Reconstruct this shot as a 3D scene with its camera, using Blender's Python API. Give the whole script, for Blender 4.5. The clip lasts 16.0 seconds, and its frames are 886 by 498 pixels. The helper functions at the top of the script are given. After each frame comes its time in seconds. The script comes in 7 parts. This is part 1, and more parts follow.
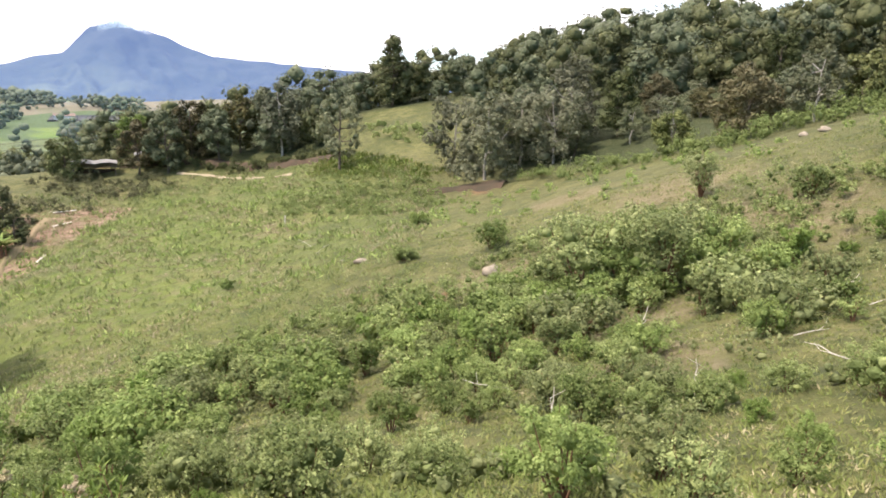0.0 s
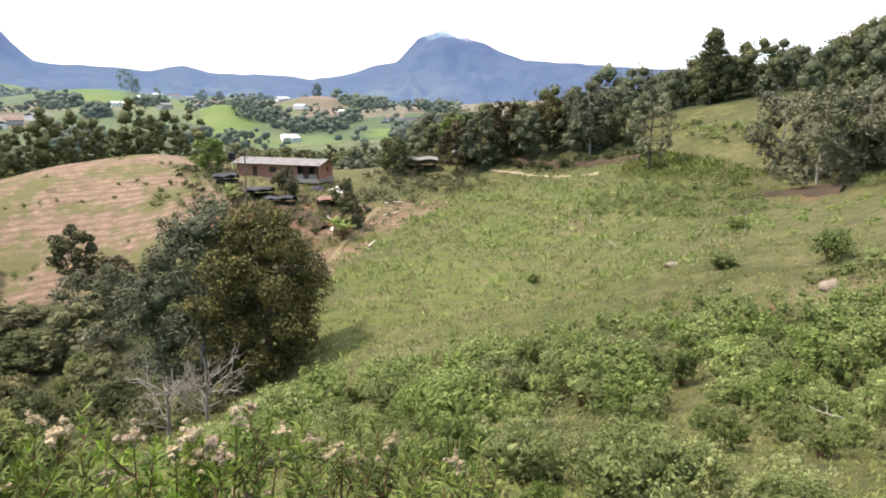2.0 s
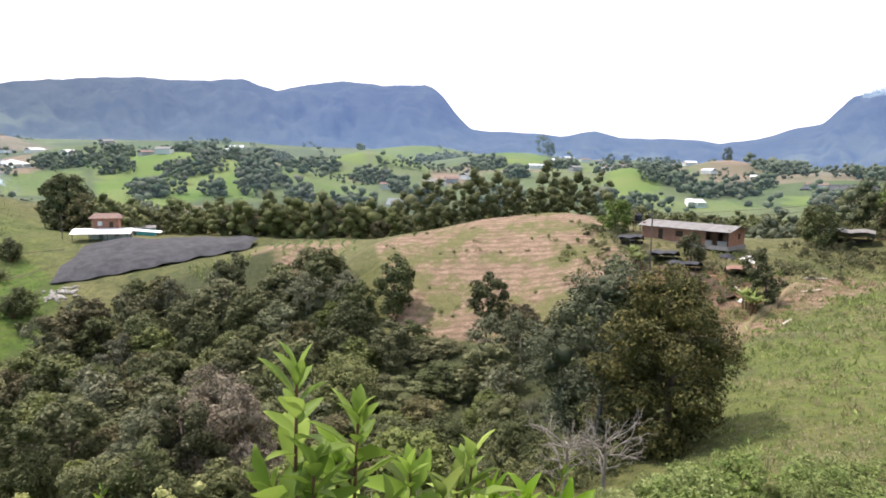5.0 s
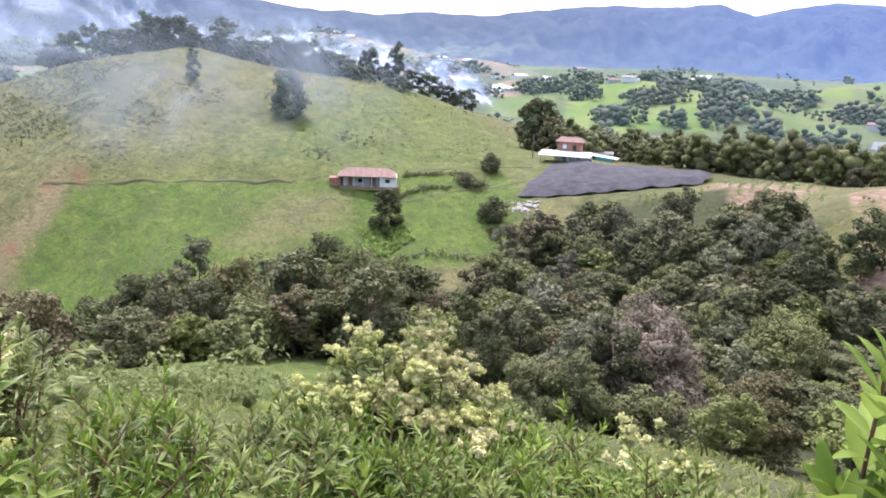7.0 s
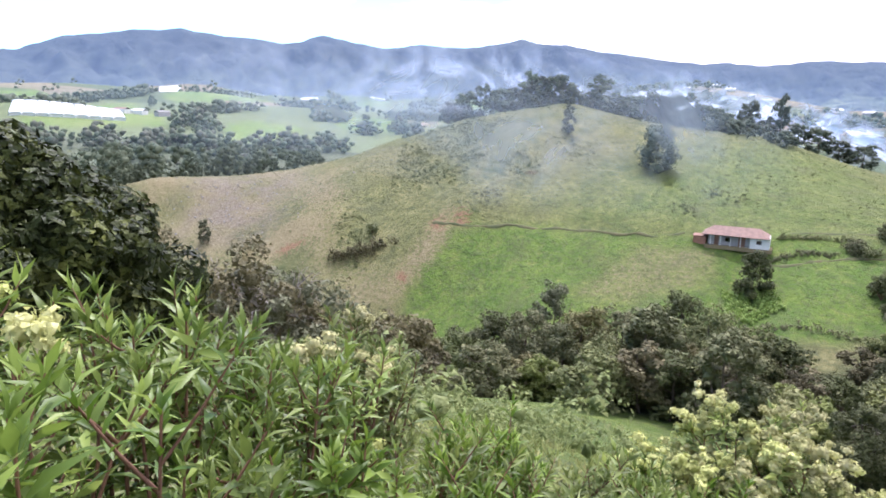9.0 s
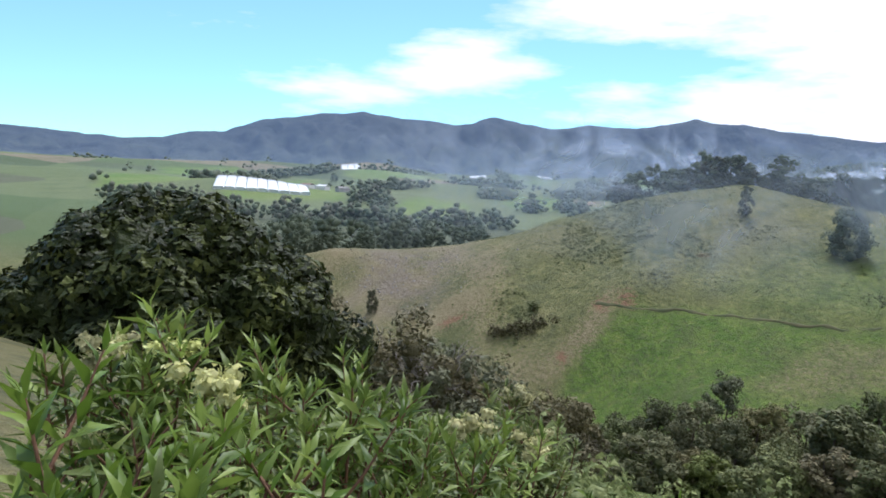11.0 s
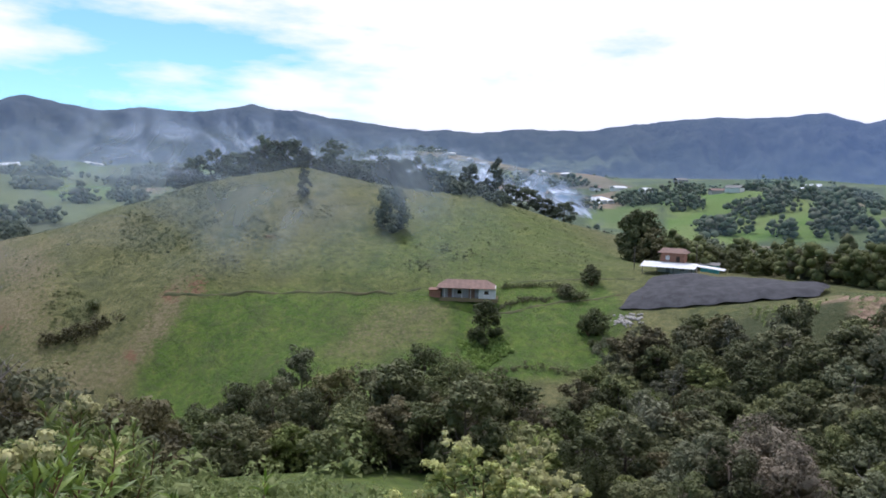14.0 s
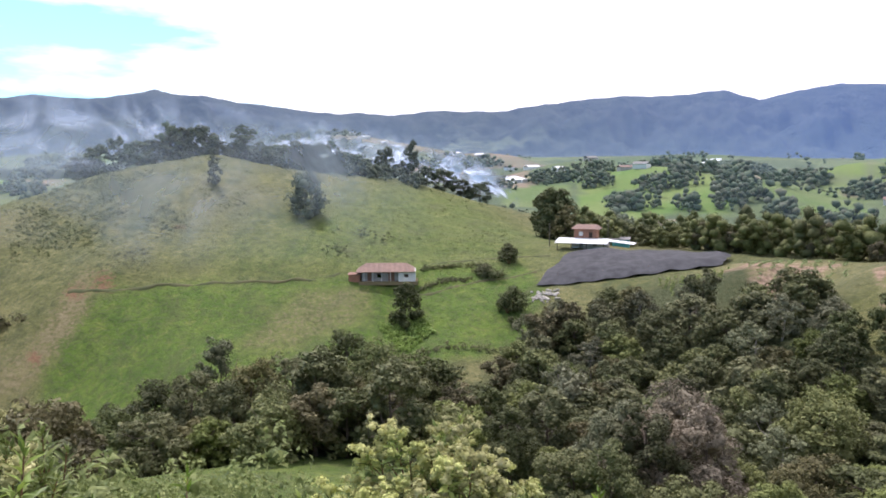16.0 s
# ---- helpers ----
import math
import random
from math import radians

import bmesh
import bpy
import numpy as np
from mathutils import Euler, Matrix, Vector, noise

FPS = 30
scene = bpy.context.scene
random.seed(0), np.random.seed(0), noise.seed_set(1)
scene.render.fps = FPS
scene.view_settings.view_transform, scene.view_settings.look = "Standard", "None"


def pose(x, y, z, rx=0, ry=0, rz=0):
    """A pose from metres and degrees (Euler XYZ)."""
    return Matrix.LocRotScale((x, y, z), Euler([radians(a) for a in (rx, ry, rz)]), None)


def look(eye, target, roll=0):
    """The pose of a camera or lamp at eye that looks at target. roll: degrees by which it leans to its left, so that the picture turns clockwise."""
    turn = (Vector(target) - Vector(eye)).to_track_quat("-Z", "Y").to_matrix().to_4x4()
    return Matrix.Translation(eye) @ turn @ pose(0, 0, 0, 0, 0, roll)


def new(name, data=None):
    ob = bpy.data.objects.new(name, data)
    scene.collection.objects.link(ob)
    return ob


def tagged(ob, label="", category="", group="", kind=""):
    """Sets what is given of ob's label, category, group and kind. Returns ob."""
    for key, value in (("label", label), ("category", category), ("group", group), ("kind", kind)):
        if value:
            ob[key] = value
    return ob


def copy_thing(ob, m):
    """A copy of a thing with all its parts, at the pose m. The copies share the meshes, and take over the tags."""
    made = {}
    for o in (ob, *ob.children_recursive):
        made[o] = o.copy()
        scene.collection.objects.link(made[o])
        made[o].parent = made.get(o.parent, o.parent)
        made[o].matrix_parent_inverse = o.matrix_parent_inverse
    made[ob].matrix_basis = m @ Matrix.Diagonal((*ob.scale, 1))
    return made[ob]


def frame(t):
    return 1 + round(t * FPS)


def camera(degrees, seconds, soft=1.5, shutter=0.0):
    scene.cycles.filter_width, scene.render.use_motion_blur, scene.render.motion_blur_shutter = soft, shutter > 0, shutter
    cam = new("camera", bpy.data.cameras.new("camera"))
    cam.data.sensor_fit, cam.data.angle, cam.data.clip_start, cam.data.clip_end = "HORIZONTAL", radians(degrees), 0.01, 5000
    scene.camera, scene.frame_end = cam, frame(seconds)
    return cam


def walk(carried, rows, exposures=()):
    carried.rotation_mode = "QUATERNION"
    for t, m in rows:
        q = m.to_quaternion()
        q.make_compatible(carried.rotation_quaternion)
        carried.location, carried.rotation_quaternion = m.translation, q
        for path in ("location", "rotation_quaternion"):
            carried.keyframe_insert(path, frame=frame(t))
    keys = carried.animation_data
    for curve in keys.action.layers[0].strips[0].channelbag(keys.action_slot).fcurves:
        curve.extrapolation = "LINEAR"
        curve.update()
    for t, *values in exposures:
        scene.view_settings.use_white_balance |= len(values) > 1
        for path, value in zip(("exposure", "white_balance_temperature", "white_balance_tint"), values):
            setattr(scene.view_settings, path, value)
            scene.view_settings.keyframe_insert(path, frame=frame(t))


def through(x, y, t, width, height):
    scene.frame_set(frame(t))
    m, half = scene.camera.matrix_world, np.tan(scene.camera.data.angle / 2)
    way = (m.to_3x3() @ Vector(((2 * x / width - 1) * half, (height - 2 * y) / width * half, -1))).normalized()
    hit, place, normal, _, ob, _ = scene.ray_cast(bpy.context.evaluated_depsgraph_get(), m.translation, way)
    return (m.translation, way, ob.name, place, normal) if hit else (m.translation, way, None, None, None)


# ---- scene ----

# ================= camera and its walk =================
cam = camera(62.97, 16.0, soft=1.75)
# seconds, place, pitch from level, lean, heading
PATH = [
    (0.0, 0.00, 0.00, 0.00, -11.45, -1.64, -0.02),
    (0.5, -0.22, 0.11, -0.07, -11.85, -4.04, 6.53),
    (1.0, -0.44, 0.23, -0.14, -11.47, -1.53, 15.23),
    (1.5, -0.61, 0.34, -0.20, -11.71, -2.42, 20.26),
    (2.0, -0.76, 0.42, -0.27, -11.86, -0.57, 23.43),
    (2.5, -0.90, 0.47, -0.31, -11.51, -1.49, 26.49),
    (3.0, -1.14, 0.46, -0.35, -10.35, -2.70, 23.78),
    (3.5, -1.48, 0.44, -0.37, -10.36, -1.71, 30.35),
    (4.0, -1.74, 0.42, -0.38, -9.69, -1.63, 42.20),
    (4.2, -1.83, 0.41, -0.38, -8.63, -0.79, 44.79),
    (5.2, -2.05, 0.30, -0.38, -7.40, -1.40, 56.60),
    (6.3, -2.20, 0.17, -0.37, -9.50, -2.51, 73.69),
    (6.5, -2.20, 0.17, -0.37, -11.10, -2.19, 79.29),
    (7.0, -2.20, 0.16, -0.37, -13.77, -2.38, 89.39),
    (7.5, -2.21, 0.16, -0.37, -14.75, -2.00, 98.85),
    (8.0, -2.21, 0.16, -0.37, -14.55, -0.88, 108.60),
    (8.5, -2.21, 0.16, -0.38, -13.05, -0.41, 115.14),
    (9.0, -2.21, 0.16, -0.38, -10.72, -1.98, 117.67),
    (9.5, -2.21, 0.15, -0.38, -8.19, -2.36, 123.43),
    (9.7, -2.21, 0.15, -0.38, -7.33, -2.45, 126.01),
    (10.7, -2.21, 0.15, -0.38, -5.30, -2.75, 131.30),
    (11.8, -2.21, 0.15, -0.37, -3.99, -2.96, 123.23),
    (12.0, -2.21, 0.15, -0.37, -3.67, -3.17, 120.29),
    (12.5, -2.21, 0.15, -0.37, -3.08, -3.12, 113.66),
    (13.0, -2.21, 0.15, -0.37, -3.11, -2.04, 108.30),
    (13.5, -2.21, 0.15, -0.37, -3.72, -1.71, 102.24),
    (14.0, -2.21, 0.15, -0.37, -5.19, -1.29, 97.11),
    (14.5, -2.21, 0.15, -0.37, -6.41, -0.98, 93.30),
    (15.0, -2.21, 0.15, -0.37, -6.85, -0.85, 90.23),
    (15.5, -2.21, 0.15, -0.37, -6.80, -0.45, 89.91),
    (16.0, -2.20, 0.15, -0.37, -6.49, 0.21, 90.47),
]
# seconds, stops, white balance
EXPOSURES = [(0.0, 0.66, 6700, 20), (1.0, 0.50, 6700, 20), (2.5, 0.47, 6700, 20), (4.2, 0.42, 6600, 20), (6.3, 0.28, 6350, 22), (7.0, 0.78, 6000, 31), (8.0, 0.97, 5850, 33), (9.0, 0.72, 5850, 28), (9.7, 0.30, 5750, 25),
             (11.8, -0.32, 5750, 18), (13.5, -0.53, 5700, 20), (14.5, -0.1, 5950, 22), (16.0, 0.18, 6200, 24)]
walk(cam, [(t, pose(x, y, z, 90 + p, r, h)) for t, x, y, z, p, r, h in PATH], EXPOSURES)

# ================= sky and sun =================
SUN_HEADING, SUN_HEIGHT = 118.0, 58.0     # degrees from +y towards -x, degrees above level


def heading(az):
    return Vector((-math.sin(radians(az)), math.cos(radians(az)), 0.0))


world = bpy.data.worlds.new("sky")
scene.world = world
world.use_nodes = True
wn, wl = world.node_tree.nodes, world.node_tree.links
wn.clear()
sky = wn.new("ShaderNodeTexSky")
sky.sky_type, sky.sun_disc = "NISHITA", False
sky.sun_elevation, sky.sun_rotation = radians(SUN_HEIGHT), radians(-SUN_HEADING)
sky.altitude, sky.air_density, sky.dust_density, sky.ozone_density = 1000, 1.0, 0.5, 0.2
coord = wn.new("ShaderNodeTexCoord")
stretch = wn.new("ShaderNodeMapping")
stretch.inputs["Scale"].default_value = (1.0, 1.0, 4.2)
wl.new(coord.outputs["Generated"], stretch.inputs["Vector"])
cloud = wn.new("ShaderNodeTexNoise")
cloud.inputs["Scale"].default_value, cloud.inputs["Detail"].default_value = 2.6, 8.0
cloud.inputs["Roughness"].default_value = 0.55
wl.new(stretch.outputs["Vector"], cloud.inputs["Vector"])
# the cover thickens towards one side of the sky
side = wn.new("ShaderNodeVectorMath")
side.operation = "DOT_PRODUCT"
thick_to = heading(40)
side.inputs[1].default_value = (thick_to.x, thick_to.y, 0.0)
wl.new(coord.outputs["Generated"], side.inputs[0])
bias = wn.new("ShaderNodeMath")
bias.operation, bias.inputs[1].default_value = "MULTIPLY_ADD", 0.34
wl.new(side.outputs["Value"], bias.inputs[0])
wl.new(cloud.outputs["Fac"], bias.inputs[2])
# and towards the top
height_of = wn.new("ShaderNodeSeparateXYZ")
wl.new(coord.outputs["Generated"], height_of.inputs["Vector"])
higher = wn.new("ShaderNodeMath")
higher.operation, higher.inputs[1].default_value = "MULTIPLY_ADD", 0.45
wl.new(height_of.outputs["Z"], higher.inputs[0])
wl.new(bias.outputs["Value"], higher.inputs[2])
cover = wn.new("ShaderNodeMapRange")
cover.inputs["From Min"].default_value, cover.inputs["From Max"].default_value = 0.585, 0.71
cover.inputs["To Min"].default_value = 0.10
wl.new(higher.outputs["Value"], cover.inputs["Value"])
sky_light = wn.new("ShaderNodeBackground")
sky_light.inputs["Strength"].default_value = 0.18
clear_air = wn.new("ShaderNodeMix")     # clear, moist mountain air leans to cyan
clear_air.data_type, clear_air.blend_type = "RGBA", "MULTIPLY"
clear_air.inputs[0].default_value, clear_air.inputs[7].default_value = 1.0, (0.58, 0.96, 1.0, 1)
wl.new(sky.outputs["Color"], clear_air.inputs[6])
wl.new(clear_air.outputs[2], sky_light.inputs["Color"])
cloud_light = wn.new("ShaderNodeBackground")
cloud_light.inputs["Color"].default_value, cloud_light.inputs["Strength"].default_value = (0.96, 0.98, 1.0, 1), 1.4
blend_sky = wn.new("ShaderNodeMixShader")
wl.new(cover.outputs["Result"], blend_sky.inputs["Fac"])
wl.new(sky_light.outputs["Background"], blend_sky.inputs[1])
wl.new(cloud_light.outputs["Background"], blend_sky.inputs[2])
out = wn.new("ShaderNodeOutputWorld")
wl.new(blend_sky.outputs["Shader"], out.inputs["Surface"])

sun_data = bpy.data.lights.new("sun", "SUN")
sun_data.energy, sun_data.angle, sun_data.color = 3.8, radians(1.2), (1.0, 0.96, 0.88)
sun = new("sun", sun_data)
to_sun = heading(SUN_HEADING) * math.cos(radians(SUN_HEIGHT)) + Vector((0, 0, math.sin(radians(SUN_HEIGHT))))
sun.matrix_world = look(to_sun * 300, (0, 0, 0))

# ================= the lie of the land =================
BANK = [(0, 0, -1.7), (-4, 0, -2.1), (3, 3, -2.4), (-3, 6, -4.0), (1, 10, -5.4), (-4, 12, -6.9), (4, 8, -4.2), (5, 16, -5.9),
        (13, 22, -5.1), (-9, 3, -4.6), (-15, 7, -7.8), (-10, -5, -4.6), (-12, 14, -9.2), (0, -8, -1.0), (14, -6, 1.0), (24, 10, 1.5)]
SLOPE = [(23, 39, -0.3), (22, 45, -1.4), (13, 36, -4.3), (16, 63, -5.3), (10, 74, -8.2), (1, 80, -9.7), (-13, 94, -8.9), (2.7, 34, -8.2),
         (-6, 34, -10.9), (-2, 42, -9.2), (-16, 72, -12.8), (-18, 30, -13.4), (-29, 106, -11.4), (-48, 110, -12.4), (-41, 91, -14.9),
         (-39, 64, -17.6), (45, 30, 5.0), (-27, 52, -15.6)]
FOREST_HILL = [(55, 95, 7), (46, 121, 9.5), (30, 127, 8), (11, 130, 3), (-3, 130, 0.5), (-23, 123, -4), (-45, 124, -8), (60, 160, 12),
               (0, 185, 0), (-55, 170, -18), (70, 60, 9), (100, 100, 14), (-60, 140, -14)]
TERRACE = [(-63, 98, -13.4), (-71, 88, -12.9), (-78, 92, -12.4), (-57, 77, -16.0), (-46, 71, -19.0), (-72, 104, -12.8), (-62, 112, -13.0)]
PLOUGHED = [(-114, 66, -16.8), (-110, 89, -12.4), (-101, 98, -10.4), (-92, 97, -10.6), (-88, 60, -24.5), (-71, 65, -22.5), (-122, 118, -19),
            (-90, 130, -19), (-142, 92, -20)]
RAVINE = [(-32, 46, -17.9), (-28, 37, -18.3), (-24, 29, -16.8), (-45, 52, -24), (-60, 34, -29), (-72, 10, -31.5), (-88, 20, -35), (-80, -15, -32),
          (-106, -24, -43), (-112, 12, -38), (-125, 44, -28), (-115, -60, -50), (-112, -108, -54), (-57, -10, -25), (-41, 9, -23.0), (-31, 13, -17.0), (-42, -13, -19)]
NEAR_LEFT = [(-20, -24, -9.5), (-34, -28, -15.5), (-60, -60, -30), (-38, -60, -20), (-10, -30, -5), (-15, -70, -9), (10, -45, 3), (45, -50, 9),
             (110, 10, 16), (-60, -110, -34), (0, -130, -6), (-90, -170, -46)]
FAR_HILL = [(-133, -76, -44.6), (-135, -49, -37.5), (-133, -12, -36.5), (-143, 12, -34.3), (-167, -23, -26.4), (-169, -8, -26.7), (-159, -75, -27.4),
            (-200, -121, -13.5), (-238, -113, -1.9), (-261, -83, 4.4), (-264, -50, -2.2), (-283, -19, -4.6), (-293, 25, -17), (-252, 33, -25),
            (-172, 28, -25), (-148, -167, -33), (-156, -178, -23.5), (-198, -150, -20), (-129, -130, -41), (-120, -95, -46), (-146, -94, -34)]
BACK_HILL = [(-330, -50, -19), (-325, -130, -24), (-260, -185, -30), (-205, -215, -33), (-345, 25, -27), (-160, -235, -33), (-100, -260, -40)]
FARMYARD = [(-162, 61, -22.5), (-190, 36, -22), (-141, 60, -20), (-131, 59, -25), (-135, 74, -18.5), (-175, 90, -22), (-210, 130, -26), (-240, 80, -26),
            (-150, 150, -24), (-60, 220, -22), (60, 230, -4), (180, 160, 12), (190, -60, 18)]
SPOTS = np.array(BANK + SLOPE + FOREST_HILL + TERRACE + PLOUGHED + RAVINE + NEAR_LEFT + FAR_HILL + BACK_HILL + FARMYARD, float)


def _kernel(a, b):
    return np.sqrt((a[:, None, 0] - b[None, :, 0]) ** 2 + (a[:, None, 1] - b[None, :, 1]) ** 2 + 9.0)


_n = len(SPOTS)
_A = np.zeros((_n + 3, _n + 3))
_A[:_n, :_n] = _kernel(SPOTS, SPOTS) - 0.25 * np.eye(_n)
_A[:_n, _n] = 1
_A[:_n, _n + 1:] = SPOTS[:, :2]
_A[_n:, :_n] = _A[:_n, _n:].T
_W = np.linalg.solve(_A, np.concatenate([SPOTS[:, 2], np.zeros(3)]))


def waves(x, y, size, seed):
    """Smooth rolling noise, about -1 to 1, from a handful of turned sine waves."""
    r = np.random.RandomState(seed)
    z = np.zeros_like(x)
    for i in range(9):
        a, k = r.uniform(0, math.tau), r.uniform(0.6, 1.7) / size
        z += np.sin((x * math.cos(a) + y * math.sin(a)) * k * math.tau + r.uniform(0, math.tau) + 1.3 * np.sin((x * math.sin(a) - y * math.cos(a)) * k * 3.1))
    return z / 4.0


VALLEY_R = [330, 450, 650, 900, 1500, 2600, 4800]
VALLEY_Z = [-27, -24, -15, -4, 12, 30, 60]
# rounded hills of the wide valley: heading, distance, height, width across, width along
KNOLLS = [(60.5, 620, 20, 48, 60), (67.5, 480, 13, 36, 60), (73.5, 560, 17, 52, 70), (56, 1100, 20, 80, 90), (49, 800, 15, 85, 70), (40, 540, 12, 26, 45), (33, 700, 13, 42, 50),
          (26, 640, 8, 50, 60), (87, 880, 20, 90, 90), (80, 700, 14, 60, 70), (128, 760, 10, 120, 70), (138, 900, 14, 140, 90), (118, 900, 16, 110, 90), (99, 1300, 50, 190, 170),
          (145, 1300, 18, 250, 120), (70, 1300, 12, 160, 120), (133, 600, 7, 60, 50), (147, 640, 9, 70, 60), (124, 1150, 16, 90, 80), (136, 1200, 20, 80, 80)]


# spurs (up) and gullies (down) of the opposite hill: from, to, height, width
SPURS = [(-235, -84, -172, -79, 1.5, 9), (-172, -79, -136, -83, 1.3, 6), (-205, -112, -146, -98, -1.5, 8), (-215, -132, -150, -112, 1.2, 8), (-190, -146, -142, -126, -1.0, 7),
         (-240, -40, -200, -42, -0.9, 9), (-250, -10, -190, -8, -0.8, 9), (-245, -60, -190, -64, -0.9, 8), (-160, -12, -138, -9, -1.2, 5), (-152, 4, -140, 2, 0.8, 7)]


def ground_z(x, y):
    """Height of the ground over places given as arrays."""
    x, y = np.asarray(x, float), np.asarray(y, float)
    shape = x.shape
    x, y = x.ravel(), y.ravel()
    r = np.hypot(x, y)
    near = np.zeros_like(x)
    step = 20000
    for i in range(0, len(x), step):
        p = np.stack([x[i:i + step], y[i:i + step]], 1)
        near[i:i + step] = _kernel(p, SPOTS) @ _W[:_n] + _W[_n] + p @ _W[_n + 1:]
    az = np.degrees(np.arctan2(-x, y))
    far = np.interp(r, VALLEY_R, VALLEY_Z)
    lift = np.clip((az - 25) / 45, 0, 1)
    far = far + np.clip((r - 700) / 2000, 0, 1) * (lift * 75 - 75)
    far += waves(x, y, 420, 3) * np.clip((r - 300) / 500, 0, 1) * 5.0
    for h, d, up, across, along in KNOLLS:
        e = heading(h)
        u, v = x - e.x * d, y - e.y * d
        far += up * np.exp(-((u * e.x + v * e.y) / along) ** 2 - ((u * e.y - v * e.x) / across) ** 2)
    t = np.clip((r - 290) / 130, 0, 1)
    t = t * t * (3 - 2 * t)
    z = near * (1 - t) + far * t
    for x1, y1, x2, y2, up, wide in SPURS:
        ex, ey = x2 - x1, y2 - y1
        s = np.clip(((x - x1) * ex + (y - y1) * ey) / (ex * ex + ey * ey), 0, 1)
        z += up * np.exp(-((x - x1 - s * ex) ** 2 + (y - y1 - s * ey) ** 2) / wide ** 2)
    rough = np.exp(-((x + 195) ** 2 / 70 ** 2 + (y + 75) ** 2 / 95 ** 2))
    z += rough * (waves(x, y, 17, 15) * 0.5 + waves(x, y, 8, 16) * 0.25)
    small = np.clip((r - 4) / 20, 0, 1)
    z += small * (waves(x, y, 9, 5) * 0.10 + waves(x, y, 3.1, 6) * 0.04 + waves(x, y, 28, 7) * 0.22)
    return z.reshape(shape)


def gz(x, y):
    return float(ground_z(np.array([x]), np.array([y]))[0])


def inside(x, y, corners):
    """Soft-free test: which places lie in a polygon."""
    c = np.array(corners, float)
    hit = np.zeros(np.shape(x), bool)
    for (x1, y1), (x2, y2) in zip(c, np.roll(c, -1, 0)):
        cross = ((y1 > y) != (y2 > y)) & (x < (x2 - x1) * (y - y1) / (y2 - y1 + 1e-12) + x1)
        hit ^= cross
    return hit

# ================= materials =================
class Nodes:
    """A node material with short ways to add what most surfaces need."""

    def __init__(self, name, roughness=0.8):
        self.mat = bpy.data.materials.new(name)
        self.mat.use_nodes = True
        self.n, self.l = self.mat.node_tree.nodes, self.mat.node_tree.links
        self.bsdf = self.n["Principled BSDF"]
        self.bsdf.inputs["Roughness"].default_value = roughness
        self.bsdf.inputs["Specular IOR Level"].default_value = 0.25
        self.where = self.n.new("ShaderNodeTexCoord").outputs["Object"]

    def noise(self, scale, detail=4.0, rough=0.55, where=None, distort=0.0):
        t = self.n.new("ShaderNodeTexNoise")
        t.inputs["Scale"].default_value, t.inputs["Detail"].default_value = scale, detail
        t.inputs["Roughness"].default_value, t.inputs["Distortion"].default_value = rough, distort
        self.l.new(where or self.where, t.inputs["Vector"])
        return t.outputs["Fac"]

    def step(self, value, low, high, to_low=0.0, to_high=1.0):
        m = self.n.new("ShaderNodeMapRange")
        for key, v in (("From Min", low), ("From Max", high), ("To Min", to_low), ("To Max", to_high)):
            m.inputs[key].default_value = v
        self.l.new(value, m.inputs["Value"])
        return m.outputs["Result"]

    def math(self, op, a, b):
        m = self.n.new("ShaderNodeMath")
        m.operation = op
        for i, v in enumerate((a, b)):
            if isinstance(v, (int, float)):
                m.inputs[i].default_value = v
            else:
                self.l.new(v, m.inputs[i])
        return m.outputs["Value"]

    def mix(self, fac, a, b, mode="MIX"):
        m = self.n.new("ShaderNodeMix")
        m.data_type, m.blend_type = "RGBA", mode
        for i, v in ((0, fac), (6, a), (7, b)):
            if isinstance(v, (int, float)):
                m.inputs[i].default_value = v
            elif isinstance(v, tuple):
                m.inputs[i].default_value = (*v, 1)
            else:
                self.l.new(v, m.inputs[i])
        return m.outputs[2]

    def attribute(self, name):
        a = self.n.new("ShaderNodeAttribute")
        a.attribute_name = name
        return a.outputs["Fac"]

    def island(self):
        return self.n.new("ShaderNodeNewGeometry").outputs["Random Per Island"]

    def each(self):
        return self.n.new("ShaderNodeObjectInfo").outputs["Random"]

    def bump(self, height, strength, distance=0.05):
        b = self.n.new("ShaderNodeBump")
        b.inputs["Strength"].default_value, b.inputs["Distance"].default_value = strength, distance
        self.l.new(height, b.inputs["Height"])
        self.l.new(b.outputs["Normal"], self.bsdf.inputs["Normal"])

    def color(self, c):
        self.l.new(c, self.bsdf.inputs["Base Color"])
        return self.mat


def surface(name, a, b, scale=3.0, roughness=0.8, bump=0.2, fine=30.0, metal=0.0):
    """A plain worn surface that wanders between two colours, with a fine grain."""
    m = Nodes(name, roughness)
    m.bsdf.inputs["Metallic"].default_value = metal
    big, small = m.noise(scale), m.noise(fine, 3)
    c = m.mix(m.step(big, 0.35, 0.65), a, b)
    c = m.mix(m.step(small, 0.3, 0.7, 0.0, 0.35), c, tuple(v * 0.6 for v in a))
    m.bump(small, bump, 0.02)
    return m.color(c)


